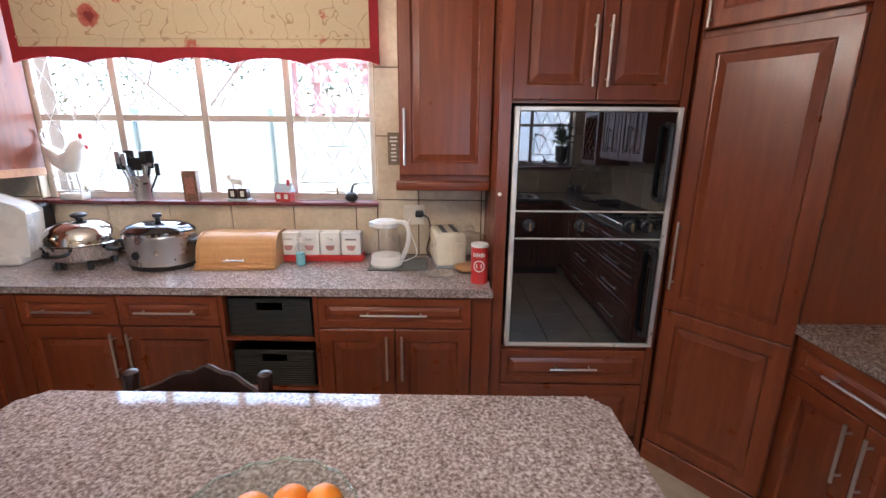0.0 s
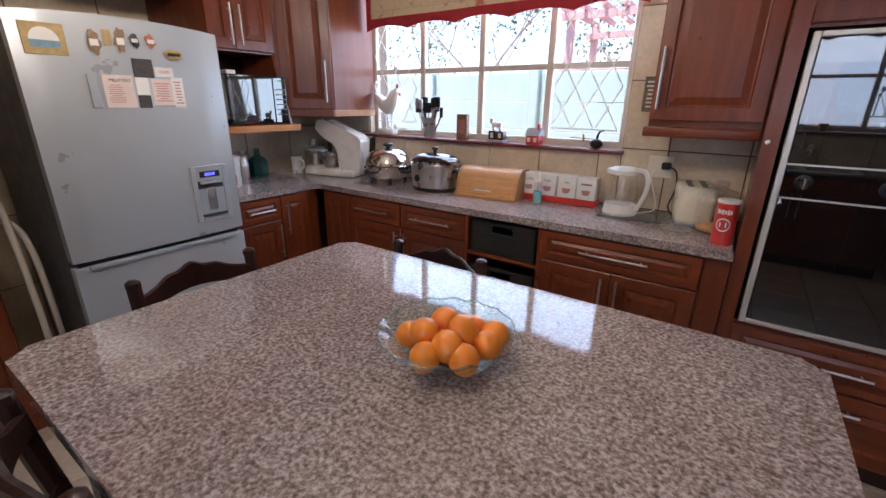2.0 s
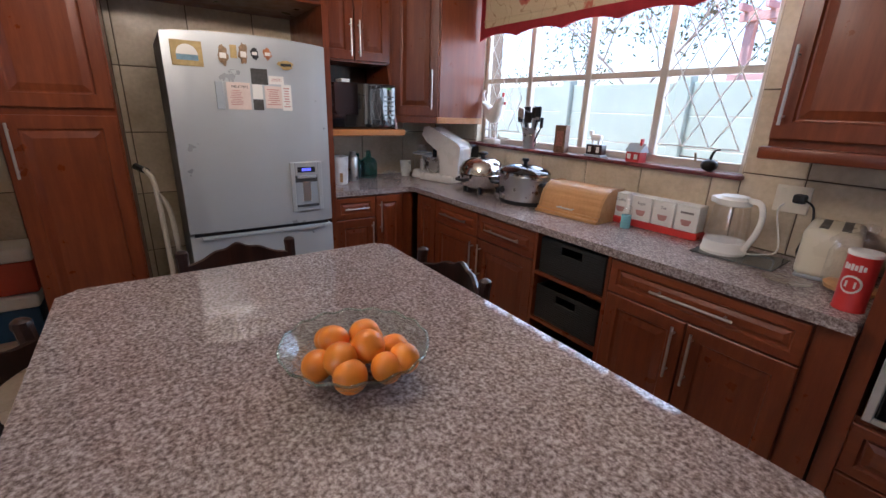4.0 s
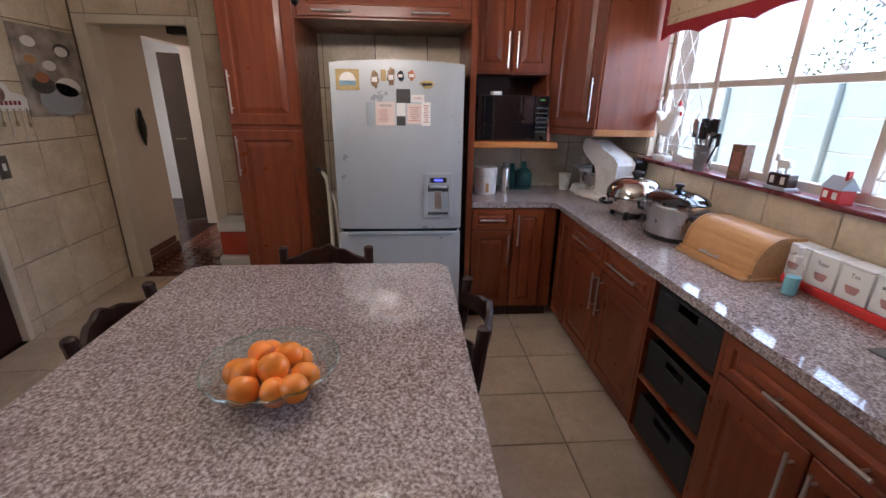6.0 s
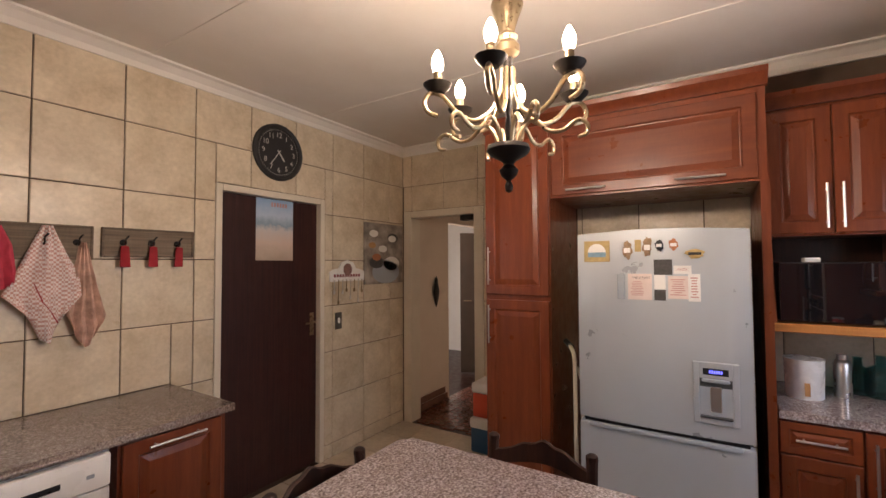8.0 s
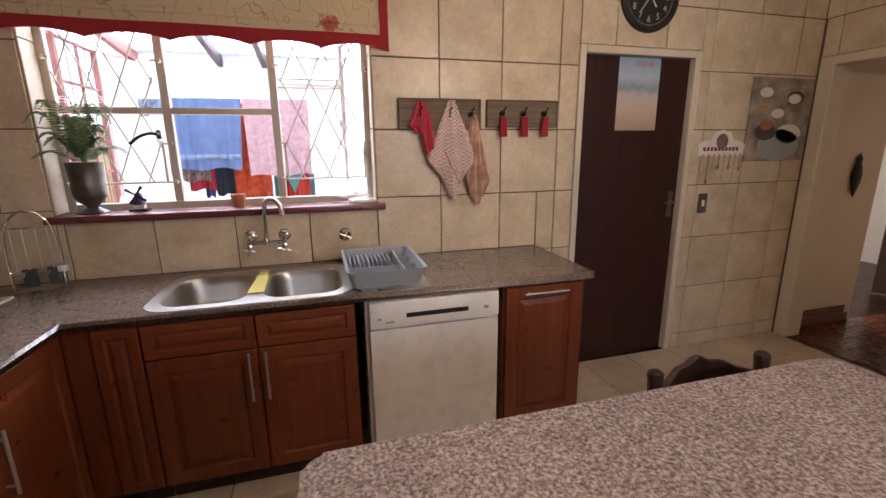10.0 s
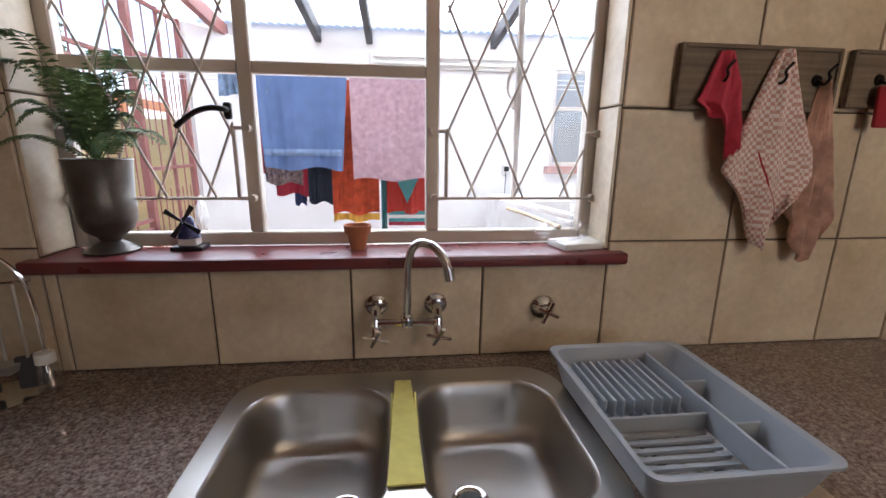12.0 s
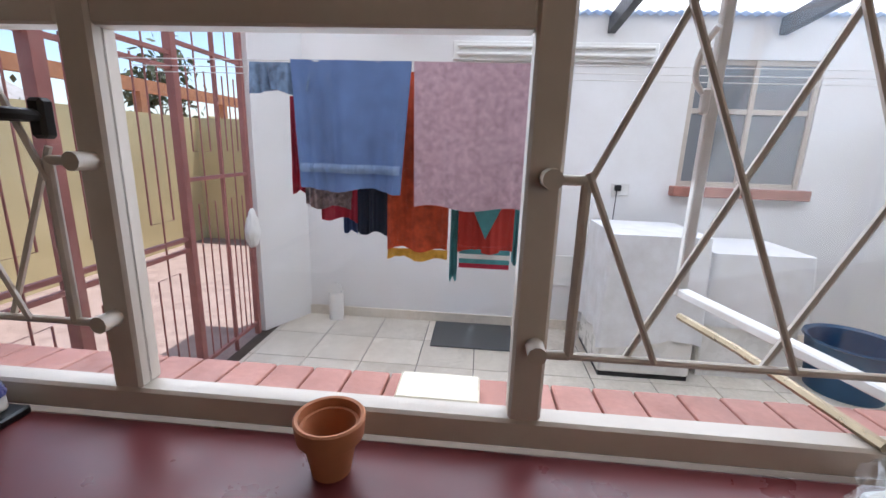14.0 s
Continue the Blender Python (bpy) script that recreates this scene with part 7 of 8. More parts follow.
def checked(name, a, b, scale):
    m, nt, bs = shader(name, a, 0.9)
    ck = nt.nodes.new("ShaderNodeTexChecker")
    ck.inputs["Scale"].default_value = scale
    ck.inputs["Color1"].default_value, ck.inputs["Color2"].default_value = (*a, 1), (*b, 1)
    nt.links.new(coords(nt), ck.inputs["Vector"])
    c = mix(nt, ck.outputs[0], ramp(nt, noise_tex(nt, coords(nt), 14, 4), [(0.3, (0.86, 0.84, 0.82)), (0.7, (1.05, 1.05, 1.05))]), 1.0, "MULTIPLY")
    nt.links.new(c, bs.inputs["Base Color"])
    bump(nt, bs, noise_tex(nt, coords(nt), 240, 3), 0.5, 0.002)
    return m


CHECK = checked("checked_tea_towel", (0.58, 0.34, 0.29), (0.78, 0.71, 0.67), 95)
PATTERN = paint("patterned_tea_towel", (0.66, 0.42, 0.32), 0.9, 0.55, 16, 0.5)
PINKTOWEL = paint("crimson_microfibre", (0.52, 0.05, 0.085), 0.95, 0.2, 40, 0.6)


def hung_cloth(x, z, length, left, right, hem, mat, label, seed, pleats=3.0, depth=0.03, stripe=None):
    """A cloth hung from one hook. left and right give its half widths down its length, hem the drop of its lower edge."""
    r = random.Random(seed)
    nu, nv = 44, 30
    ph = r.uniform(0, 6.28)

    def along(prof, v):
        for (a, p), (b, q) in zip(prof, prof[1:]):
            if v <= b:
                return p + (q - p) * (v - a) / (b - a)
        return prof[-1][1]

    def at(u, v, lift=0.0):
        xl, xr = along(left, v), along(right, v)
        w = abs(math.asin(math.sin(math.pi * (u * pleats + 0.25 * v) + ph))) / (math.pi / 2)
        d = 0.022 + depth * min(1, 0.25 + v) * w + 0.012 * math.sin(math.pi * u)
        crease = 0.004 * noise.noise(Vector((u * 9, v * 7, seed)))
        return Vector((xl + (xr - xl) * u, d + crease + lift, -length * v * (1 + along(hem, u) * v * v)))

    bm = B()
    rows = [[[bm.verts.new(at(i / nu, j / nv, o)) for i in range(nu + 1)] for j in range(nv + 1)] for o in (0.0, -0.005)]
    for g in rows:
        for p, q in zip(g, g[1:]):
            for i in range(nu):
                bm.faces.new([p[i], p[i + 1], q[i + 1], q[i]])
    f, b = rows
    for j in range(nv):
        for i in (0, nu):
            bm.faces.new([f[j][i], f[j + 1][i], b[j + 1][i], b[j][i]])
    for i in range(nu):
        for j in (0, nv):
            bm.faces.new([f[j][i], f[j][i + 1], b[j][i + 1], b[j][i]])
    ob = simple("tea_towel", bm, mat, (x, YW, z), label, "towel", "tea towels", 0, 70)
    if stripe:
        u0, u1, v0, v1, m2 = stripe
        bm = B()
        pts = [(u0 + (u1 - u0) * k / 24, v0 + (v1 - v0) * k / 24) for k in range(25)]
        line = [(bm.verts.new(at(u - 0.008, v, 0.0012)), bm.verts.new(at(u + 0.008, v, 0.0012))) for u, v in pts]
        for p, q in zip(line, line[1:]):
            bm.faces.new([p[0], p[1], q[1], q[0]])
        part("stripe", bm, m2, ob, "red woven stripe", 70)
    return ob


hung_cloth(-0.245, 1.765, 0.285, [(0, 0.02), (0.5, 0.075), (0.62, 0.045), (1, 0.03)], [(0, -0.02), (0.3, -0.055), (1, -0.08)], [(0, -0.42), (0.30, -0.40), (0.42, 0.0), (0.68, -0.02), (0.74, -0.12), (1, -0.05)], PINKTOWEL, "crimson microfibre cloth on a hook", 3, 2.2)
hung_cloth(-0.555, 1.70, 0.50, [(0, 0.012), (0.5, 0.05), (0.75, 0.075), (1, 0.05)], [(0, -0.015), (0.45, -0.06), (0.85, -0.10), (1, -0.07)], [(0, -0.25), (0.3, -0.03), (0.55, 0.04), (0.8, -0.04), (1, -0.18)], PATTERN, "faded red patterned tea towel on a hook", 9, 3.6)
hung_cloth(-0.42, 1.775, 0.545, [(0, 0.02), (0.25, 0.075), (0.66, 0.155), (0.85, 0.10), (1, 0.06)], [(0, -0.02), (0.3, -0.085), (0.62, -0.165), (0.74, -0.17), (0.9, -0.13), (1, -0.09)], [(0, -0.24), (0.25, -0.02), (0.5, 0.02), (0.66, -0.14), (1, -0.42)], CHECK, "red and white checked tea towel on a hook", 5, 2.6, 0.034, (0.30, 0.62, 0.5, 0.93, REDCLOTH))
for k, x in enumerate((-0.73, -0.865, -1.0)):
    t = thing("fabric_tag", (x, YW, 1.70), "red fabric key tag hanging from a hook", "tag", "red tags")
    bm = box(B(), -0.022, 0.022, 0.035, 0.047, -0.125, -0.012, 0.005, 2)
    for v in bm.verts:
        v.co.x *= 1 + (-v.co.z) * 2.2 - 0.15
        v.co.y += 0.006 * math.sin(v.co.z * 40 + k)
    part("tag", bm, REDCLOTH, t)
    part("loop", tube(B(), [(0, 0.05, 0.012), (0, 0.042, -0.015)], 0.0025, 6), REDCLOTH, t)

# clock
t = thing("wall_clock", (-1.697, YW, 2.405), "round black wall clock with pale numerals", "clock")
part("face", lathe(B(), [(0, 0.012), (0.17, 0.012), (0.175, 0.024), (0.192, 0.032), (0.206, 0.022), (0.208, 0.0), (0, 0)], 48, pose(0, 0, 0, -90)), paint("black_clock", (0.016, 0.014, 0.013), 0.55, 0.3, 20, 0.2), t, "black metal face")
PALE = paint("pale_numerals", (0.55, 0.52, 0.47), 0.6, 0.2, 20, 0)
for k in range(12):
    a = radians(90 - 30 * (k + 1))
    letters(str(k + 1), 0.052, PALE, t, pose(-0.128 * math.cos(a), 0.0135, 0.128 * math.sin(a) - 0.018, 90, 0, 180))
for k in range(60):
    a = radians(6 * k)
    part("tick", box(B(), -0.0015, 0.0015, 0.012, 0.0135, 0.160, 0.168, 0, 1, pose(0, 0, 0, 0, math.degrees(a), 0)), PALE, t, "", None)
part("hand", box(B(), -0.003, 0.003, 0.016, 0.018, -0.02, 0.115, 0, 1, pose(0, 0, 0, 0, -216, 0)), PALE, t, "minute pointer", None)
part("hand", box(B(), -0.005, 0.005, 0.014, 0.016, -0.02, 0.075, 0, 1, pose(0, 0, 0, 0, -142, 0)), PALE, t, "hour pointer", None)
# calendar on the door


def banded(name, stops, axis=2, scale=1.0, offset=0.0):
    m, nt, b = shader(name, (0.5, 0.5, 0.5), 0.5)
    v = coords(nt)
    sep = nt.nodes.new("ShaderNodeSeparateXYZ")
    nt.links.new(v, sep.inputs[0])
    ma = nt.nodes.new("ShaderNodeMath")
    ma.operation = "MULTIPLY_ADD"
    ma.inputs[1].default_value, ma.inputs[2].default_value = scale, offset
    nt.links.new(sep.outputs[axis], ma.inputs[0])
    ad = nt.nodes.new("ShaderNodeMath")
    ad.operation = "MULTIPLY_ADD"
    ad.inputs[1].default_value = 0.22
    nt.links.new(noise_tex(nt, v, 16, 4), ad.inputs[0])
    nt.links.new(ma.outputs[0], ad.inputs[2])
    nt.links.new(ramp(nt, ad.outputs[0], stops), b.inputs["Base Color"])
    return m


BEACH = banded("beach_print", [(0.12, (0.42, 0.33, 0.24)), (0.38, (0.60, 0.46, 0.37)), (0.58, (0.55, 0.50, 0.47)), (0.66, (0.24, 0.32, 0.40)), (0.8, (0.45, 0.53, 0.62)), (1.0, (0.30, 0.42, 0.58))], 2, 2.1, 0.0)
t = thing("calendar", (-1.71, S - 0.034, 1.615), "calendar poster of a beach on the dark door", "calendar")
part("sheet", box(B(), -0.157, 0.157, 0, 0.002, 0, 0.45), BEACH, t, "", None)
for k in range(6):
    part("print", box(B(), 0.02 - k * 0.024, 0.035 - k * 0.024, 0.002, 0.0026, 0.395, 0.425), PINKINK, t, "pink lettering shapes", None)
# key rack
t = thing("key_holder", (-2.40, YW, 1.44), "white shaped key holder with red lettering", "key holder")
bm = B()
prism(bm, [(0.20, 0), (0.205, 0.08), (0.16, 0.10), (0.10, 0.11), (0.07, 0.16), (0.0, 0.18), (-0.07, 0.16), (-0.10, 0.11), (-0.16, 0.10), (-0.205, 0.08), (-0.20, 0)], 0, 0.012)
bmesh.ops.transform(bm, matrix=pose(0, 0.012, 0, 90), verts=bm.verts[:])
part("board", bm, HEN, t)
part("picture", lathe(B(), [(0, 0.003), (0.05, 0.002), (0.052, 0), (0, 0)], 20, pose(0, 0.012, 0.10, -90)), paint("key_rack_print", (0.30, 0.16, 0.13), 0.6, 0.6, 50, 0), t, "small brown rooster picture")
for k in range(10):
    part("print", box(B(), -0.15 + k * 0.032, -0.128 + k * 0.032, 0.012, 0.0128, 0.035, 0.06), INK, t, "red lettering shapes", None)
rk = random.Random(8)
for k in range(8):
    x = -0.165 + k * 0.047
    part("hook", tube(B(), [(x, 0.012, 0.012), (x, 0.026, 0.006), (x, 0.028, 0.014)], 0.002, 5), BRASS, t)
    d = rk.uniform(0.05, 0.16)
    bm = tube(B(), [(x, 0.024, 0.01), (x + 0.004, 0.024, -d)], 0.003, 5)
    box(bm, x - 0.009, x + 0.013, 0.021, 0.026, -d - 0.03, -d, 0.002)
    part("key", bm, NICKEL if k % 2 else BRASS, t)
# food picture
MARBLE = paint("food_canvas", (0.42, 0.36, 0.30), 0.6, 0.75, 7, 0)
t = thing("canvas_picture", (-2.885, YW, 1.40), "canvas print of fruit and white crockery", "picture")
part("canvas", box(B(), -0.28, 0.28, 0, 0.02, 0, 0.57, 0.003), MARBLE, t)
for x, z, r, mt in ((0.12, 0.20, 0.10, DKPRINT), (0.12, 0.25, 0.06, TERRACOTTA), (-0.10, 0.19, 0.12, HEN), (-0.02, 0.11, 0.2, GREYPLASTIC), (-0.12, 0.44, 0.08, DKPRINT), (-0.11, 0.43, 0.06, HEN), (0.16, 0.47, 0.06, HEN), (0.03, 0.33, 0.06, PAPER), (0.18, 0.36, 0.05, PINE)):
    bm = lathe(B(), [(0, 0.0012), (r, 0.0012), (r, 0), (0, 0)], 24)
    for v in bm.verts:
        v.co.y *= 0.55
    bmesh.ops.transform(bm, matrix=pose(x, 0.0202 + 0.0006 * (r < 0.11) + 0.0006 * (r < 0.07), z, -90), verts=bm.verts[:])
    part("printed_shape", bm, mt, t)
t = thing("light_switch", (-2.30, YW, 1.115), "dark metal light switch plate on tiles", "switch")
part("plate", box(B(), -0.038, 0.038, 0, 0.008, -0.075, 0.065, 0.003), PEWTER, t)
part("rocker", box(B(), -0.012, 0.012, 0.008, 0.013, -0.025, 0.02, 0.002), WHITEPLASTIC, t)

# ---- passage ----
t = thing("wall_ornament", (-3.80, -1.598, 1.27), "dark carved wall ornament in the passage", "ornament")
bm = lathe(B(), [(0, -0.18), (0.015, -0.16), (0.03, -0.12), (0.05, -0.06), (0.06, 0.0), (0.045, 0.06), (0.03, 0.10), (0.034, 0.13), (0.012, 0.16), (0, 0.18)], 12)
for v in bm.verts:
    v.co.y = v.co.y * 0.35 + 0.02
part("body", bm, BRONZE, t)
t = thing("passage_door", (-4.92, -1.74, 0), "dark brown door standing open in the passage", "door", "", 45)
part("leaf", box(B(), -0.02, 0.02, -0.80, 0.10, 0.01, 2.03, 0.003), paint("old_brown_door", (0.085, 0.06, 0.045), 0.6, 0.25, 5, 0.1), t, "", None)
part("handle", tube(B(), [(0.02, -0.74, 1.05), (0.07, -0.74, 1.05), (0.07, -0.64, 1.05)], 0.009, 8), BRASS, t)
t.matrix_basis = pose(-5.54, -1.34, 0, 0, 0, 30.7)
for z, col, lid, lab in ((0, BLUEPLASTIC, WHITEPLASTIC, "blue cooler box with a white lid"), (0.295, paint("red_cooler", (0.50, 0.07, 0.03), 0.45, 0.08), WHITEPLASTIC, "red cooler box with a white lid")):
    t = thing("cooler_box", (-3.05, -0.53 + 0.02 * (z > 0), z), lab, "cooler box", "stacked cooler boxes", 90)
    hgt = 0.20
    part("body", box(B(), -0.14, 0.2, -0.12, 0.12, 0.0, hgt, 0.012, 2), col, t)
    part("lid", box(B(), -0.15, 0.21, -0.13, 0.13, hgt, hgt + 0.085, 0.02, 3), lid, t)

# ---- laundry porch behind the sink window ----
PZ = 0.0
bm = B()
box(bm, -3.2, 2.4, -4.95, S - 0.22, -0.15, PZ - 0.006)
struct("ground_patio", bm, FLOORGROUT, "porch floor of pale ceramic tiles")
bm = B()
box(bm, -3.3, -1.95, -5.15, -4.95, 0, 2.95)
box(bm, -1.0, 2.42, -5.15, -4.95, 0, 2.95)
box(bm, -1.95, -1.0, -5.15, -4.95, 0, 1.33)
box(bm, -1.95, -1.0, -5.15, -4.95, 2.3, 2.95)
struct("wall_porch", bm, WHITEWALL, "white painted porch wall with a window")
bm = B()
box(bm, -3.4, -3.2, -5.15, S - 0.22, 0, 2.95)
struct("wall_porch_side", bm, WHITEWALL, "white painted porch side wall")
bm = prism(B(), [(2.13, -4.95), (2.42, -4.95), (2.42, -4.5), (2.36, -4.5)], 0, 2.5)
struct("wall_porch_pier", bm, WHITEWALL, "white painted pier beside the grille")
bm = B()
box(bm, -3.2, 2.36, -4.95, -4.935, PZ, PZ + 0.09)
struct("baseboard_porch", bm, PATIOTILE, "pale tile skirting on the porch wall")
# Thin dark sheet added behind the window; its colour stands for an unlit room.
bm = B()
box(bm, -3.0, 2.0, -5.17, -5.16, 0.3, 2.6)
struct("wall_porch_room", bm, DARKWOOD, "thin dark sheet standing for the unlit room behind the porch window")
w3 = tagged(new("window_3"), "brown-silled house window on the porch", "structure", "", "structure")
bm = B()
for x in (-1.95, -1.50, -1.04):
    box(bm, x, x + 0.04, -5.0, -4.96, 1.33, 2.3, 0.003)
for z in (1.33, 1.9, 2.26):
    box(bm, -1.95, -1.0, -4.995, -4.965, z, z + 0.04, 0.003)
part("window_frame", bm, WINPAINT, w3)
part("pane", box(B(), -1.95, -1.0, -4.98, -4.976, 1.33, 2.3), DIMGLASS, w3, "dark reflecting glass", None)
part("window_sill", box(B(), -2.0, -0.95, -4.95, -4.86, 1.25, 1.33, 0.006), BRICKRED, w3, "red-brown tile sill")

w4 = tagged(new("window_4"), "second house window on the porch side wall", "structure", "", "structure")
part("pane", box(B(), -3.198, -3.192, -4.55, -3.55, 1.36, 2.25), DIMGLASS, w4, "dark reflecting glass", None)
bm = B()
for y in (-4.59, -4.07, -3.55):
    box(bm, -3.2, -3.165, y, y + 0.04, 1.34, 2.28, 0.003)
for z in (1.34, 2.24):
    box(bm, -3.2, -3.168, -4.55, -3.55, z, z + 0.04, 0.003)
part("window_frame", bm, WINPAINT, w4)
part("window_sill", box(B(), -3.2, -3.10, -4.64, -3.46, 1.26, 1.34, 0.006), BRICKRED, w4, "red-brown tile sill")

# outside ledge under the window: red-brown tiles
ledge = tagged(new("ledge"), "sloping ledge of red-brown tiles outside the window", "structure", "", "structure")
part("bed", box(B(), -0.3, 1.75, -2.03, S - 0.222, 0.85, 1.08), WHITEWALL, ledge)
me = finish(box(B(), -0.0385, 0.0385, -0.125, 0.085, 0, 0.05, 0.005, 2), BRICKRED)
for k in range(25):
    ob = new("brick", me)
    ob.parent = ledge
    ob.matrix_basis = pose(-0.24 + k * 0.080, -1.91, 1.085, 3)
simple("ribbed_mat", box(B(), -0.075, 0.075, -0.05, 0.04, 0, 0.02, 0.004), CREAMPLASTIC, (0.655, -1.95, 1.136), "cream ribbed plastic scrubber on the ledge", "scrubber")

# roof: rafters and corrugated sheets
for x in (-1.6, -0.35, 0.87, 1.35, 2.2):
    ob = tagged(part("rafter", box(B(), -0.03, 0.03, -3.2, 0.0, -0.06, 0.06, 0.003), STEELDARK if x != 2.2 else BARRED), "dark steel roof beam over the porch", "rafter", "porch rafters")
    ob.matrix_basis = pose(x, S - 0.24, 2.86, 6.0)
ROOF = bpy.data.materials.new("translucent_roof_sheet")
ROOF.use_nodes = True
rn = ROOF.node_tree
rn.nodes.clear()
r_out, r_t, r_l, r_m = (rn.nodes.new(k) for k in ("ShaderNodeOutputMaterial", "ShaderNodeBsdfTransparent", "ShaderNodeBsdfTranslucent", "ShaderNodeMixShader"))
r_l.inputs[0].default_value = (0.85, 0.87, 0.88, 1)
r_m.inputs[0].default_value = 0.97
rn.links.new(r_t.outputs[0], r_m.inputs[1])
rn.links.new(r_l.outputs[0], r_m.inputs[2])
rn.links.new(r_m.outputs[0], r_out.inputs[0])
bm = B()
n = 260
rows = []
for i in range(n + 1):
    x = -3.3 + 6.0 * i / n
    z = 0.012 * math.sin(x * 2 * math.pi / 0.076)
    rows.append((bm.verts.new((x, S - 0.2, 2.95 + z)), bm.verts.new((x, -5.2, 2.58 + z))))
for a, b in zip(rows, rows[1:]):
    bm.faces.new([a[0], a[1], b[1], b[0]])
tagged(part("roof_sheet", bm, ROOF, None, "", 80), "translucent corrugated porch roof sheeting", "roof sheet")

# red security grille
t = thing("security_gate", (2.40, -4.45, 0), "red oxide steel security grille beside the porch", "gate", "", 0)
posts = ((0.0, 0.02), (0.32, 0.012), (0.72, 0.025), (1.52, 0.032), (2.30, 0.032), (2.75, 0.02))
for y, r3 in posts:
    part("post", box(B(), -r3, r3, y - r3, y + r3, 0, 2.5, 0.002), BARRED, t)


def rail(y0, y1, z, r3=0.012):
    part("rail", box(B(), -r3, r3, y0, y1, z - r3, z + r3), BARRED, t)


def bar(*pts):
    part("bar", tube(B(), pts, 0.0055, 5), BARRED, t)


for (y0, r0), (y1, r1) in zip(posts, posts[1:]):
    a, b = y0 + r0, y1 - r1
    door = y1 - y0 > 0.6
    for z in ((0.10, 0.90, 0.97, 1.97, 2.05, 2.48) if door else (0.10, 1.33, 2.12, 2.48)):
        rail(a, b, z)
    mid = 0.935 if door else 1.33
    for k in range(2 if door else 1):
        w4 = (b - a) / (2 if door else 1)
        c = a + w4 * (k + 0.5)
        q = w4 * 0.24
        bar((0, c, 0.10), (0, c, 2.48))
        bar((0, c - q, 2.0), (0, c - q, mid + 0.17), (0, c + q, mid + 0.17), (0, c + q, 2.0))
        bar((0, c - q, 0.10), (0, c - q, mid - 0.16), (0, c + q, mid - 0.16), (0, c + q, 0.10))
        if door and k:
            bar((0, a + w4, 0.10), (0, a + w4, 2.0))

# carrier bag tied to the grille
bm = B()
bmesh.ops.create_icosphere(bm, subdivisions=4, radius=1)
for v in bm.verts:
    k = 1 + 0.16 * noise.noise(v.co * 2.6) + 0.07 * noise.noise(v.co * 8)
    w4 = 0.55 + 0.45 * min(1, (1 - v.co.z) * 0.8)
    v.co = Vector((v.co.x * 0.05 * k * w4, v.co.y * 0.085 * k * w4, v.co.z * 0.15 * k))
simple("carrier_bag", bm, WHITEPLASTIC, (2.335, -4.36, 0.92), "white plastic carrier bag tied to the grille", "bag", "", 0, 50)

# washing line and laundry
YL = -3.25
t = thing("washing_line", (0, YL, 0), "thin washing lines across the porch", "washing line")
for y, z in ((0, 1.935), (-0.16, 1.93), (-0.32, 1.925)):
    part("line", tube(B(), [(2.38, y, z), (-3.18, y, z)], 0.0025, 5), BARWHITE, t)


def laundry(x0, x1, zt3, zb, y, mat, label, seed, fold=0.014, gather=0.0, name="laundry", band=None):
    r = random.Random(seed)
    nx, nz = 40, 16
    bm = B()
    ph = [r.uniform(0, 6.28) for _ in range(3)]

    def wave(u, v):
        return fold * (0.15 + v) * (math.sin(u * 13 + ph[0]) + 0.6 * abs(math.sin(u * 21 + ph[1] + 0.8 * v)) + 0.35 * math.sin(u * 47 + ph[2]))

    grid = []
    for s in (1, -1):
        for j in range(nz + 1):
            v = j / nz
            row = []
            for i in range(nx + 1):
                u = i / nx
                cx = (x0 + x1) / 2
                x = cx + (x0 + (x1 - x0) * u - cx) * (1 - gather * v)
                f = wave(u, v)
                z = zt3 - v * (zt3 - zb - 0.012 * math.sin(u * 9 + ph[2]))
                row.append(bm.verts.new((x, f + (0.004 + 0.006 * v) * s, z if s > 0 or j == 0 else zt3 - v * (zt3 - zb) * 0.93)))
            grid.append(row)
    for half in (grid[:nz + 1], grid[nz + 1:]):
        for p, q in zip(half, half[1:]):
            for i in range(nx):
                bm.faces.new([p[i], p[i + 1], q[i + 1], q[i]])
    for i in range(nx):
        bm.faces.new([grid[0][i], grid[0][i + 1], grid[nz + 1][i + 1], grid[nz + 1][i]])
    ob = simple(name, bm, mat, (-0.06, y, 0), label, "laundry", "washing on the line", 0, 60)
    if band:
        v0, v1, m2 = band
        bm = B()
        line = []
        for i in range(81):
            u = 0.02 + 0.96 * i / 80
            cx = (x0 + x1) / 2
            row = []
            for v, o in ((v0, 0.004), ((v0 + v1) / 2, 0.011 + 0.004 * (i % 3)), (v1, 0.004)):
                row.append(bm.verts.new((cx + (x0 + (x1 - x0) * u - cx) * (1 - gather * v), wave(u, v) + 0.004 + 0.006 * v + o, zt3 - v * (zt3 - zb))))
            line.append(row)
        for p, q in zip(line, line[1:]):
            for k in (0, 1):
                bm.faces.new([p[k], p[k + 1], q[k + 1], q[k]])
        part("band", bm, m2, ob, "paler gathered band", 60)
    return ob


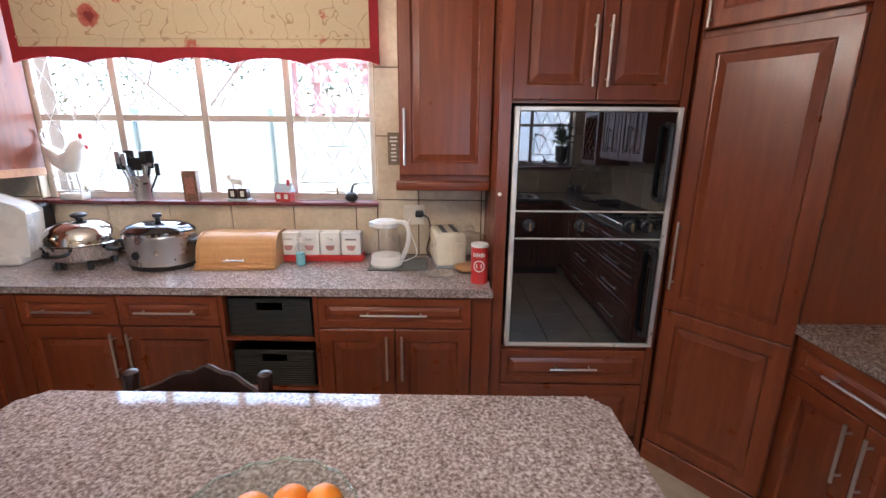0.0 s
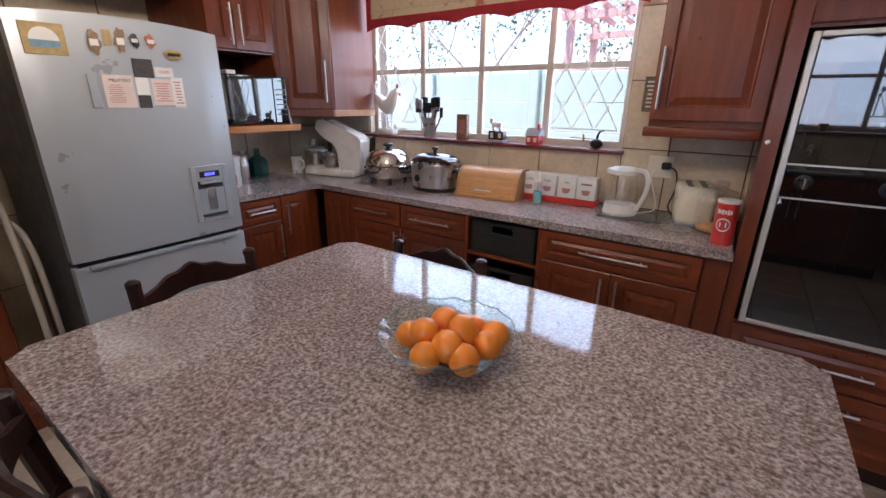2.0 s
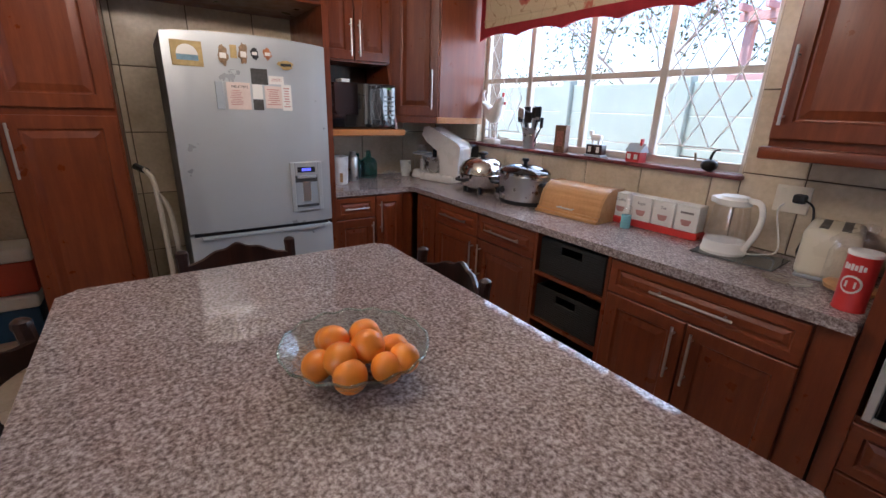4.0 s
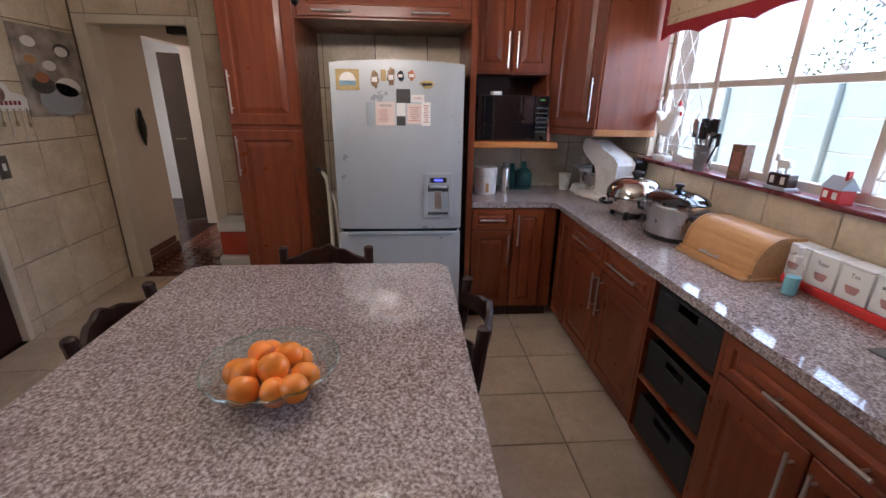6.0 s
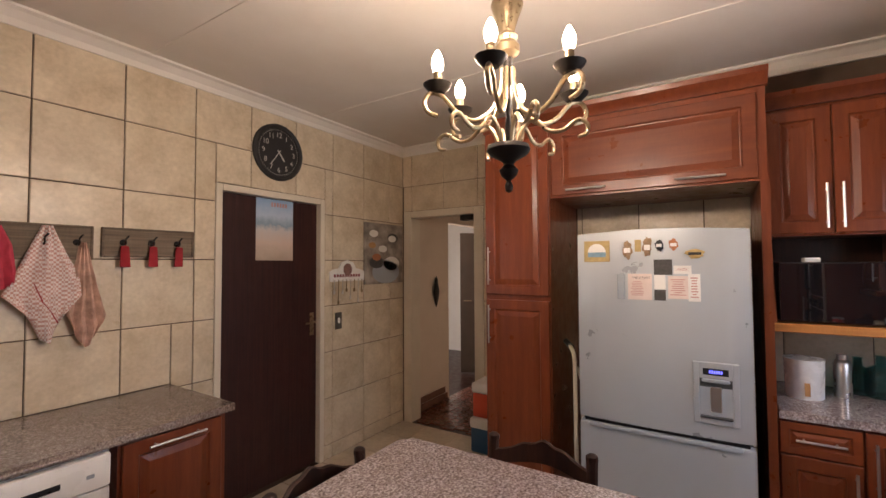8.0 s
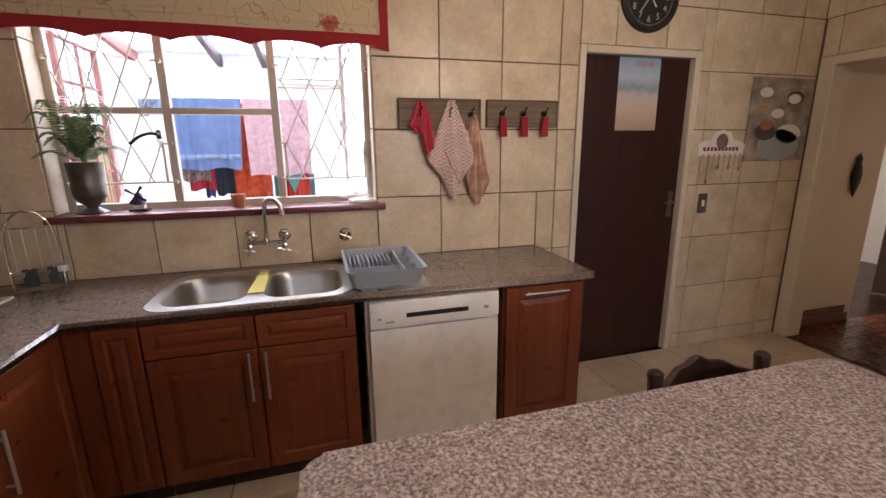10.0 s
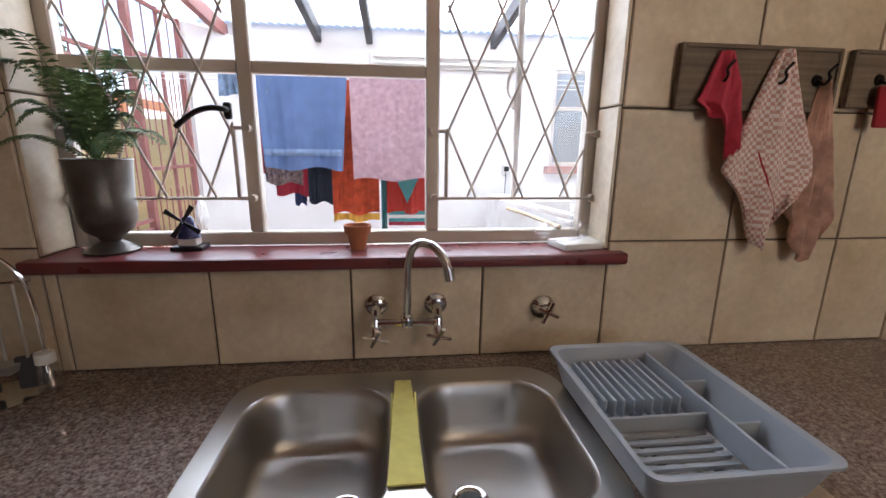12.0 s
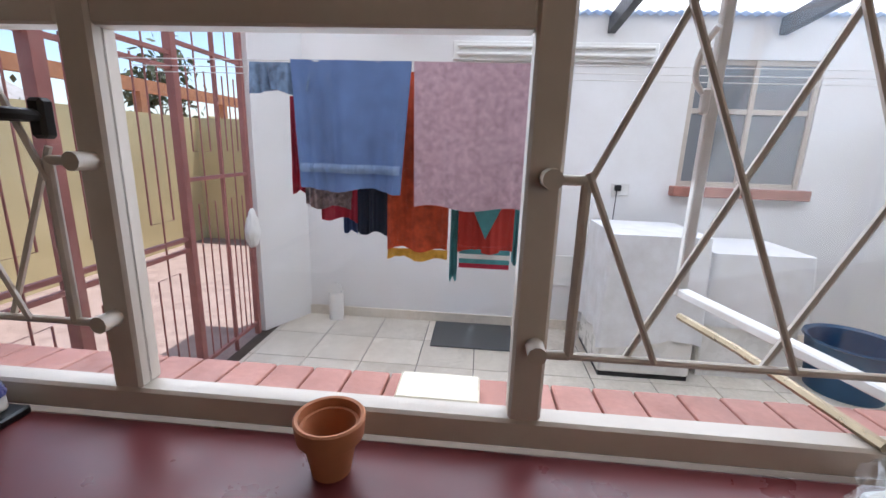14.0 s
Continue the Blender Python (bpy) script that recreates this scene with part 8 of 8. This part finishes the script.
BLUETOWEL = paint("blue_terry", (0.15, 0.235, 0.45), 0.95, 0.2, 9, 0.7)
PINKTERRY = paint("pink_terry", (0.62, 0.42, 0.47), 0.95, 0.34, 34, 0.7)
ORANGECLOTH = paint("orange_print", (0.62, 0.09, 0.03), 0.9, 0.5, 22, 0.2)
NAVY = paint("navy_cloth", (0.02, 0.03, 0.055), 0.9, 0.2, 10, 0.2)
FLORAL = paint("floral_cloth", (0.34, 0.25, 0.24), 0.9, 0.75, 45, 0.2)
BLUEPRINT = paint("blue_yellow_print", (0.25, 0.36, 0.52), 0.9, 0.7, 22, 0.2)
CRIMSON = paint("crimson_cloth", (0.40, 0.025, 0.05), 0.9, 0.2, 10, 0.2)
TEAL = paint("teal_cloth", (0.10, 0.34, 0.36), 0.9, 0.3, 14, 0.2)
YELLOWTRIM = paint("yellow_trim", (0.70, 0.38, 0.05), 0.9, 0.3, 40, 0.2)
laundry(0.985, 1.535, 1.94, 1.365, YL, BLUETOWEL, "blue terry towel with a gathered hem", 1, 0.022, 0.16, "towel", (0.79, 0.86, paint("pale_blue_terry", (0.27, 0.38, 0.58), 0.95, 0.2, 20, 0.6)))
laundry(0.445, 0.975, 1.94, 1.30, YL, PINKTERRY, "dusty pink terry towel with a faint pattern", 2, 0.006, 0.04, "towel")
laundry(1.45, 1.74, 1.93, 1.80, YL - 0.02, BLUEPRINT, "blue and yellow printed cloth on the line", 3, 0.02)
laundry(1.52, 1.62, 1.80, 1.33, YL - 0.16, CRIMSON, "dark crimson shirt on the line", 4, 0.012)
laundry(1.30, 1.56, 1.92, 1.26, YL - 0.14, FLORAL, "dark floral blouse hanging on the line", 5, 0.014, 0.1)
laundry(1.26, 1.53, 1.50, 1.17, YL - 0.30, CRIMSON, "crimson garment hanging on the line", 6, 0.014)
laundry(1.33, 1.41, 1.40, 1.10, YL - 0.32, paint("blue_cloth", (0.05, 0.09, 0.22), 0.9, 0.2, 10, 0.2), "blue garment hanging on the line", 12, 0.01)
laundry(1.12, 1.28, 1.92, 1.13, YL - 0.16, NAVY, "navy shorts hanging on the line", 7, 0.01)
ob = laundry(0.81, 1.12, 1.92, 1.06, YL - 0.14, ORANGECLOTH, "orange-red printed cloth with a yellow border", 8, 0.012)
ob2 = laundry(0.81, 1.12, 1.06, 1.01, YL - 0.14, YELLOWTRIM, "yellow printed border of the orange cloth", 8, 0.012)
ob = laundry(0.48, 0.76, 1.92, 1.06, YL - 0.16, paint("red_dress_cloth", (0.52, 0.05, 0.035), 0.9, 0.2, 14, 0.2), "red dress with a triangular beaded neckline", 9, 0.008)
bm = prism(B(), [(0.53, 0.0), (0.71, 0.0), (0.62, 0.20)], 0, 0.002)
bmesh.ops.transform(bm, matrix=Matrix.Translation((0, 0.03, 1.33)) @ pose(0, 0, 0, -90), verts=bm.verts[:])
part("neckline", bm, TEAL, ob, "teal and white beaded triangle")
for k, (m, z) in enumerate(((TEAL, 1.045), (HEN, 1.02), (TEAL, 0.995), (CRIMSON, 0.97))):
    part("stripe", box(B(), 0.49, 0.75, -0.004, 0.010, z, z + 0.026, 0.002), m, ob, "", None)
laundry(0.76, 0.80, 1.30, 0.90, YL - 0.18, TEAL, "teal scarf end hanging on the line", 10, 0.01)
laundry(0.44, 0.48, 1.30, 1.0, YL - 0.18, TEAL, "teal striped scarf end", 11, 0.01)
laundry(0.93, 1.02, 1.92, 1.40, YL - 0.16, paint("grey_cloth", (0.16, 0.15, 0.16), 0.9, 0.2, 10, 0.2), "grey garment between the towels", 13, 0.01)

# covered machines
SHEET = paint("white_sheet", (0.78, 0.78, 0.78), 0.9, 0.12, 6, 0.3)


def draped(x, y, w, d, h, skirt, label, rz, basemat, seed):
    t = thing("covered_machine", (x, y, 0), label, "appliance", "machines under sheets", rz)
    part("machine", box(B(), -w / 2, w / 2, -d / 2, d / 2, 0.03, h, 0.02, 2), WHITEENAMEL, t)
    part("foot_panel", box(B(), -w / 2 + 0.01, w / 2 - 0.01, -d / 2 + 0.005, d / 2 - 0.005, 0.0, 0.09), basemat, t)
    r = random.Random(seed)
    ph = r.uniform(0, 6)
    bm = B()
    base = round_rect(-w / 2 - 0.006, w / 2 + 0.006, -d / 2 - 0.006, d / 2 + 0.006, 0.03, 4)
    pts = []
    for k in range(len(base)):
        a, b = Vector((*base[k], 0)), Vector((*base[(k + 1) % len(base)], 0))
        m = max(1, int((b - a).length / 0.03))
        pts += [a.lerp(b, j / m) for j in range(m)]
    rings = []
    for j in range(9):
        v = j / 8
        ring = []
        for k, p in enumerate(pts):
            f = 1 + 0.085 * v * (math.sin(k * 0.55 + ph) + 0.5 * math.sin(k * 1.3)) * 0.5 + 0.05 * v
            z = h + 0.008 - v * (h - skirt + 0.04 * math.sin(k * 0.2 + ph))
            ring.append(bm.verts.new((p.x * f, p.y * f, z)))
        rings.append(ring)
    n = len(pts)
    for a, b in zip(rings, rings[1:]):
        for k in range(n):
            bm.faces.new([a[k], a[(k + 1) % n], b[(k + 1) % n], b[k]])
    bm.faces.new(rings[0])
    part("sheet", bm, SHEET, t, "white dust sheet", 70)


draped(-0.63, -4.46, 0.64, 0.62, 1.04, 0.26, "washing machine covered by a white sheet", 0, BLACKPLASTIC, 1)
draped(-1.37, -4.56, 0.66, 0.60, 0.92, 0.42, "tumble dryer covered by a white sheet", 0, WHITEENAMEL, 2)
t = thing("blue_tub", (-2.02, -4.2, 0), "large dark blue plastic tub", "tub")
part("tub", lathe(B(), [(0, 0), (0.22, 0), (0.27, 0.36), (0.29, 0.37), (0.285, 0.385), (0.255, 0.37), (0.21, 0.02), (0, 0.02)], 30), BLUEPLASTIC, t)
simple("rubber_mat", box(B(), -0.34, 0.34, -0.25, 0.25, 0, 0.012, 0.003), DARKGREY, (0.60, -4.67, PZ + 0.002), "dark grey rubber mat on the porch floor", "mat")
t = thing("drain_pipe", (1.86, -4.86, PZ), "short white drain pipe at the porch wall", "pipe")
part("pipe", lathe(B(), [(0.065, 0), (0.065, 0.26), (0.055, 0.26)], 20), WHITEPLASTIC, t)
part("cap", lathe(B(), [(0, 0), (0.06, 0.0), (0.06, 0.02), (0, 0.02)], 20, pose(0, 0.04, 0.30, 90)), WHITEPLASTIC, t)
t = thing("tube_light", (0.07, -4.95, 2.33), "white fluorescent tube light on the porch wall", "wall light")
part("housing", box(B(), -0.78, 0.80, 0, 0.04, -0.07, 0.07, 0.006), WHITEPLASTIC, t)
for z in (-0.03, 0.03):
    part("tube", tube(B(), [(-0.74, 0.06, z), (0.76, 0.06, z)], 0.013, 10), HEN, t)
t = thing("porch_socket", (-0.56, -4.95, 1.28), "white outdoor socket with a black plug", "socket")
part("plate", box(B(), -0.07, 0.07, 0, 0.015, -0.05, 0.05, 0.003), WHITEPLASTIC, t)
part("plug", box(B(), 0.0, 0.05, 0.015, 0.05, -0.01, 0.04, 0.006), BLACKPLASTIC, t)
part("cord", tube(B(), [(0.03, 0.03, 0), (0.035, 0.03, -0.25)], 0.004, 5), BLACKPLASTIC, t)
simple("air_grille", box(B(), -0.10, 0.10, 0, 0.012, -0.14, 0.14, 0.003), WHITEPLASTIC, (-0.16, -4.95, 0.55), "white ventilation grille low on the wall", "grille")

# ---- grounds around the house ----
PAVING = tile_mat("pink_paving", (0.24, 0.17, 0.145), (0.34, 0.25, 0.215), 0.8, 6)
bm = B()
box(bm, -300, 300, -300, 300, -0.4, -0.16)
struct("ground", bm, EARTH, "bare reddish earth around the house")
bm = B()
box(bm, 2.42, 5.2, -8.0, 4.0, -0.17, -0.06)
struct("pavement_yard", bm, PAVING, "pinkish brick paving beside the house")
bm = B()
box(bm, 5.2, 5.4, -14, 4, -0.2, 1.9)
box(bm, -14, 5.2, -8.2, -8.0, -0.2, 1.9)
for k in range(8):
    box(bm, 5.14, 5.2, -13 + k * 2.2, -12.7 + k * 2.2, -0.2, 1.95)
struct("wall_garden", bm, YELLOWWALL, "yellow plastered garden wall")
mint = tagged(new("wall_mint"), "pale green precast panel wall behind the window", "structure", "", "structure")
for k in range(9):
    x = -8 + k * 1.5
    part("post", box(B(), x - 0.07, x + 0.07, 4.93, 5.07, -0.2, 1.86, 0.01), MINTWALL, mint)
    for j in range(6):
        part("panel", box(B(), x + 0.06, x + 1.44, 4.985, 5.015, -0.17 + j * 0.325, 0.15 + j * 0.325, 0.004), MINTWALL, mint, "", None)

BARK = paint("grey_bark", (0.36, 0.31, 0.26), 0.9, 0.3, 20, 0.5)
LEAF = paint("dull_leaf", (0.11, 0.13, 0.06), 0.7, 0.4, 6, 0.1)


def tree(x, y, h, seed, spread, leaves, label, size=0.09):
    r = random.Random(seed)
    t = thing("tree", (x, y, -0.16), label, "tree", "garden trees")
    bm = B()
    tips = []

    def limb(p, d, ln, rad, depth):
        pts, q = [p], p
        for k in range(4):
            d = (d + Vector((r.uniform(-0.25, 0.25), r.uniform(-0.25, 0.25), r.uniform(-0.05, 0.2)))).normalized()
            q = q + d * ln / 4
            pts.append(q)
        tube(bm, pts, [rad * (1 - 0.13 * k) for k in range(5)], 6)
        if depth == 0:
            tips.extend(pts[1:])
            return
        for k in range(3 if depth > 1 else 4):
            a = r.uniform(0, 6.28)
            nd = (d * 0.7 + Vector((math.cos(a) * spread, math.sin(a) * spread, r.uniform(0.0, 0.5)))).normalized()
            limb(pts[r.choice((2, 3, 4))], nd, ln * r.uniform(0.55, 0.8), rad * 0.5, depth - 1)

    limb(Vector((0, 0, 0)), Vector((0, 0, 1)), h * 0.42, h * 0.013, 3)
    part("trunk", bm, BARK, t, "forked trunk and bare limbs")
    lb = B()
    for p in tips:
        for k in range(leaves):
            o = p + Vector((r.gauss(0, 0.22), r.gauss(0, 0.22), r.gauss(0, 0.18)))
            a = Vector((r.uniform(-1, 1), r.uniform(-1, 1), r.uniform(-1, 1))).normalized() * size
            b = Vector((r.uniform(-1, 1), r.uniform(-1, 1), r.uniform(-1, 1))).normalized() * size * 0.5
            lb.faces.new([lb.verts.new(o - a), lb.verts.new(o + b), lb.verts.new(o + a), lb.verts.new(o - b)])
    part("crown", lb, LEAF, t, "thin crown of small leaves", None)


tree(-4.2, 8.2, 5.2, 11, 0.9, 10, "sparse small-leaved tree behind the panel wall", 0.05)
tree(-2.0, 10.0, 5.5, 15, 0.9, 9, "bare branching tree behind the panel wall", 0.05)
tree(-7.5, 9.5, 6.0, 12, 0.9, 6, "thin-crowned tree behind the panel wall", 0.06)
tree(9.0, -12.0, 3.9, 13, 0.8, 4, "dark leafy tree beyond the garden wall", 0.12)
tree(8.5, -7.6, 3.3, 14, 0.8, 4, "leafy shrub tree beyond the garden wall", 0.12)
# red pergola beyond the north window
# Red timber mixed paler, so the outdoor glare sits in its colour.
PERGOLA = paint("glare_paled_red_timber", (0.58, 0.34, 0.30), 0.8, 0.25, 10, 0.2)
t = thing("pergola", (-1.78, 6.8, -0.16), "red painted timber pergola coloured paler for glare in the next garden", "pergola")
for x in (-0.5, 0.6):
    for y in (0.0, 1.2):
        part("post", box(B(), x - 0.05, x + 0.05, y - 0.05, y + 0.05, 0, 2.86), PERGOLA, t)
for y, heights in ((-0.02, (2.05, 2.74)), (1.18, (2.62,))):
    for z in heights:
        part("beam", box(B(), -0.62, 0.75, y - 0.09, y - 0.03, z, z + 0.10), PERGOLA, t)
for k in range(5):
    part("rafter", box(B(), -0.55 + 0.28 * k - 0.02, -0.55 + 0.28 * k + 0.02, -0.3, 1.45, 2.842, 2.92), PERGOLA, t)
TILER = paint("grey_roof_tiles", (0.34, 0.32, 0.30), 0.8, 0.3, 8, 0.4)
RUST = paint("orange_steel_paint", (0.58, 0.25, 0.11), 0.6, 0.25, 8, 0.1)
t = thing("carport", (7.0, -6.5, -0.16), "orange painted steel carport frame beyond the garden wall", "carport")
for y in (0.0, -2.6, -5.2):
    part("post", box(B(), -0.08, 0.08, y - 0.08, y + 0.08, 0, 2.55), RUST, t)
part("beam", box(B(), -0.06, 0.06, -7.4, 0.3, 2.55, 2.78), RUST, t)


def house(x, y, w, d, rz, label, roofm):
    t = thing("house", (x, y, -0.16), label, "house", "", rz)
    part("wall", box(B(), -w / 2, w / 2, -d / 2, d / 2, 0, 2.4), WHITEWALL, t)
    part("roof", extrude_profile(B(), [(-d / 2 - 0.4, 2.35), (d / 2 + 0.4, 2.35), (0, 3.7)], -w / 2 - 0.4, w / 2 + 0.4), roofm, t)
    for k in (-0.25, 0.25):
        wd = part("window", box(B(), k * w - 0.5, k * w + 0.5, -d / 2 - 0.03, -d / 2 + 0.01, 1.0, 2.0), WINPAINT, t)
        part("pane", box(B(), k * w - 0.45, k * w + 0.45, -d / 2 - 0.035, -d / 2 - 0.03, 1.05, 1.95), BLACKGLASS, wd, "", None)


house(-2.5, 19.0, 6.0, 5.0, 0, "low white house behind the trees", TILER)
house(13.0, -6.0, 8.0, 5.0, 90, "low white house beyond the garden wall", TILER)

# ---- tiles of walls and floors ----


def chamfer_tile(w, h, t=0.008, c=0.003):
    bm = B()
    r = [[bm.verts.new(p) for p in ((-w / 2 + i, -d, -h / 2 + i), (w / 2 - i, -d, -h / 2 + i), (w / 2 - i, -d, h / 2 - i), (-w / 2 + i, -d, h / 2 - i))] for i, d in ((0, 0), (0, t - c * 0.7), (c, t))]
    for a, b in zip(r, r[1:]):
        for k in range(4):
            bm.faces.new([a[k], a[(k + 1) % 4], b[(k + 1) % 4], b[k]])
    bm.faces.new(r[-1])
    return bm


TILES = {}


def tile_mesh(w, h, mat):
    key = (round(w, 3), round(h, 3), mat.name)
    if key not in TILES:
        TILES[key] = finish(chamfer_tile(w, h), mat)
    return TILES[key]


def cut(rects, o):
    out = []
    for a0, a1, z0, z1 in rects:
        if o[1] <= a0 or o[0] >= a1 or o[3] <= z0 or o[2] >= z1:
            out.append((a0, a1, z0, z1))
            continue
        if o[0] > a0:
            out.append((a0, o[0], z0, z1))
        if o[1] < a1:
            out.append((o[1], a1, z0, z1))
        m0, m1 = max(a0, o[0]), min(a1, o[1])
        if o[2] > z0:
            out.append((m0, m1, z0, o[2]))
        if o[3] < z1:
            out.append((m0, m1, o[3], z1))
    return out


def tile_plane(parent, mat, place, u0, u1, z0, z1, pu, pz, ou, oz, holes=(), joint=0.006):
    i0, i1 = math.floor((u0 - ou) / pu), math.ceil((u1 - ou) / pu)
    j0, j1 = math.floor((z0 - oz) / pz), math.ceil((z1 - oz) / pz)
    for i in range(i0, i1):
        for j in range(j0, j1):
            rs = [(max(u0, ou + i * pu), min(u1, ou + (i + 1) * pu), max(z0, oz + j * pz), min(z1, oz + (j + 1) * pz))]
            for o in holes:
                rs = cut(rs, o)
            for a0, a1, b0, b1 in rs:
                if a1 - a0 > 0.02 and b1 - b0 > 0.02:
                    ob = new("tile", tile_mesh(a1 - a0 - joint, b1 - b0 - joint, mat))
                    ob.parent = parent
                    ob.matrix_basis = place((a0 + a1) / 2, (b0 + b1) / 2)


P = 0.376
fr = 0.036
tile_plane(wall_south, WALLTILE, lambda u, z: pose(u, S, z, 0, 0, 180), W, E, 0.0, H - 0.06, P, P, 0.018, 1.242 - 3 * P,
           [(-0.985, E, 0, ZC), (SW[0], SW[1], SW[2] - 0.035, SW[3]), (DR[0] - fr, DR[1] + fr, 0, DR[3] + fr)])
tile_plane(wall_north, WALLTILE, lambda u, z: pose(u, N, z), WF, 0.235, ZC, H - 0.06, 0.353, 0.345, -0.512, 1.212 - 0.345, [(NW[0], NW[1], NW[2] - 0.022, NW[3])])
tile_plane(wall_west, WALLTILE, lambda u, z: pose(W, u, z, 0, 0, 90), S + 0.012, -0.18, 0.0, H - 0.06, P, P, -1.475, 1.242 - 3 * P, [(DW[0] - 0.077, DW[1] + 0.077, 0, DW[3] + 0.046)])
tile_plane(wall_niche, WALLTILE, lambda u, z: pose(WF, u, z, 0, 0, 90), 0.265, N - 0.01, 0.0, H - 0.06, P, P, 0.30, 1.242 - 3 * P, [(1.30, N, 0, ZC), (1.33, N, 1.34, H)])
tile_plane(wall_east, WALLTILE, lambda u, z: pose(E, u, z, 0, 0, -90), S + 0.012, 1.60, ZC, H - 0.06, P, P, S + 0.05, 1.242 - 3 * P)
# reveals
for x, rz in ((SW[0], 90), (SW[1], -90)):
    for z0, z1 in ((SW[2] + 0.002, 1.625), (1.625, 2.008), (2.008, SW[3])):
        ob = new("tile", finish(chamfer_tile(S - YS - 0.022, z1 - z0 - 0.006), WALLTILE))
        ob.parent = wall_south
        ob.matrix_basis = pose(x, (S + YS) / 2 + 0.012, (z0 + z1) / 2, 0, 0, rz)
for x, rz in ((NW[0], 90), (NW[1], -90)):
    for z0, z1 in ((NW[2] + 0.002, 1.557), (1.557, 1.902), (1.902, NW[3])):
        ob = new("tile", finish(chamfer_tile(0.052, z1 - z0 - 0.006), WALLTILE))
        ob.parent = wall_north
        ob.matrix_basis = pose(x, N + 0.027, (z0 + z1) / 2, 0, 0, rz)
F = 0.367
tile_plane(floor, FLOORTILE, lambda u, v: pose(u, v, -0.006, -90), W, E, S, N, F, F, -2.128, 1.65)
patio = bpy.data.objects["ground_patio"]
tile_plane(patio, PATIOTILE, lambda u, v: pose(u, v, PZ - 0.006, -90), -3.2, 2.3, -4.94, -1.84, 0.42, 0.42, 1.0, -4.94)
# parquet in the passage
pf = bpy.data.objects["floor_passage"]
for i in range(22):
    for j in range(9):
        y0 = -1.6 + j * 0.14
        x0 = -5.0 + i * 0.09 + (0.045 if j % 2 else 0)
        me = tile_mesh(0.088, 0.138, PARQUET)
        if x0 + 0.09 < W - 0.001 and j * 0.14 + 0.14 < 1.27:
            ob = new("plank", me)
            ob.parent = pf
            ob.matrix_basis = pose(x0 + 0.045, y0 + 0.07, -0.008, -90)
# face-brick skirting along the passage wall
sk = bpy.data.objects["wall_passage"]
for i in range(4):
    for r in range(2):
        ob = new("brick", tile_mesh(0.165, 0.068, FACEBRICK))
        ob.parent = sk
        ob.matrix_basis = pose(W - 0.25 - i * 0.17 + (0.05 if r else 0), -1.60 + 0.012, 0.04 + r * 0.076, 0, 0, 180)
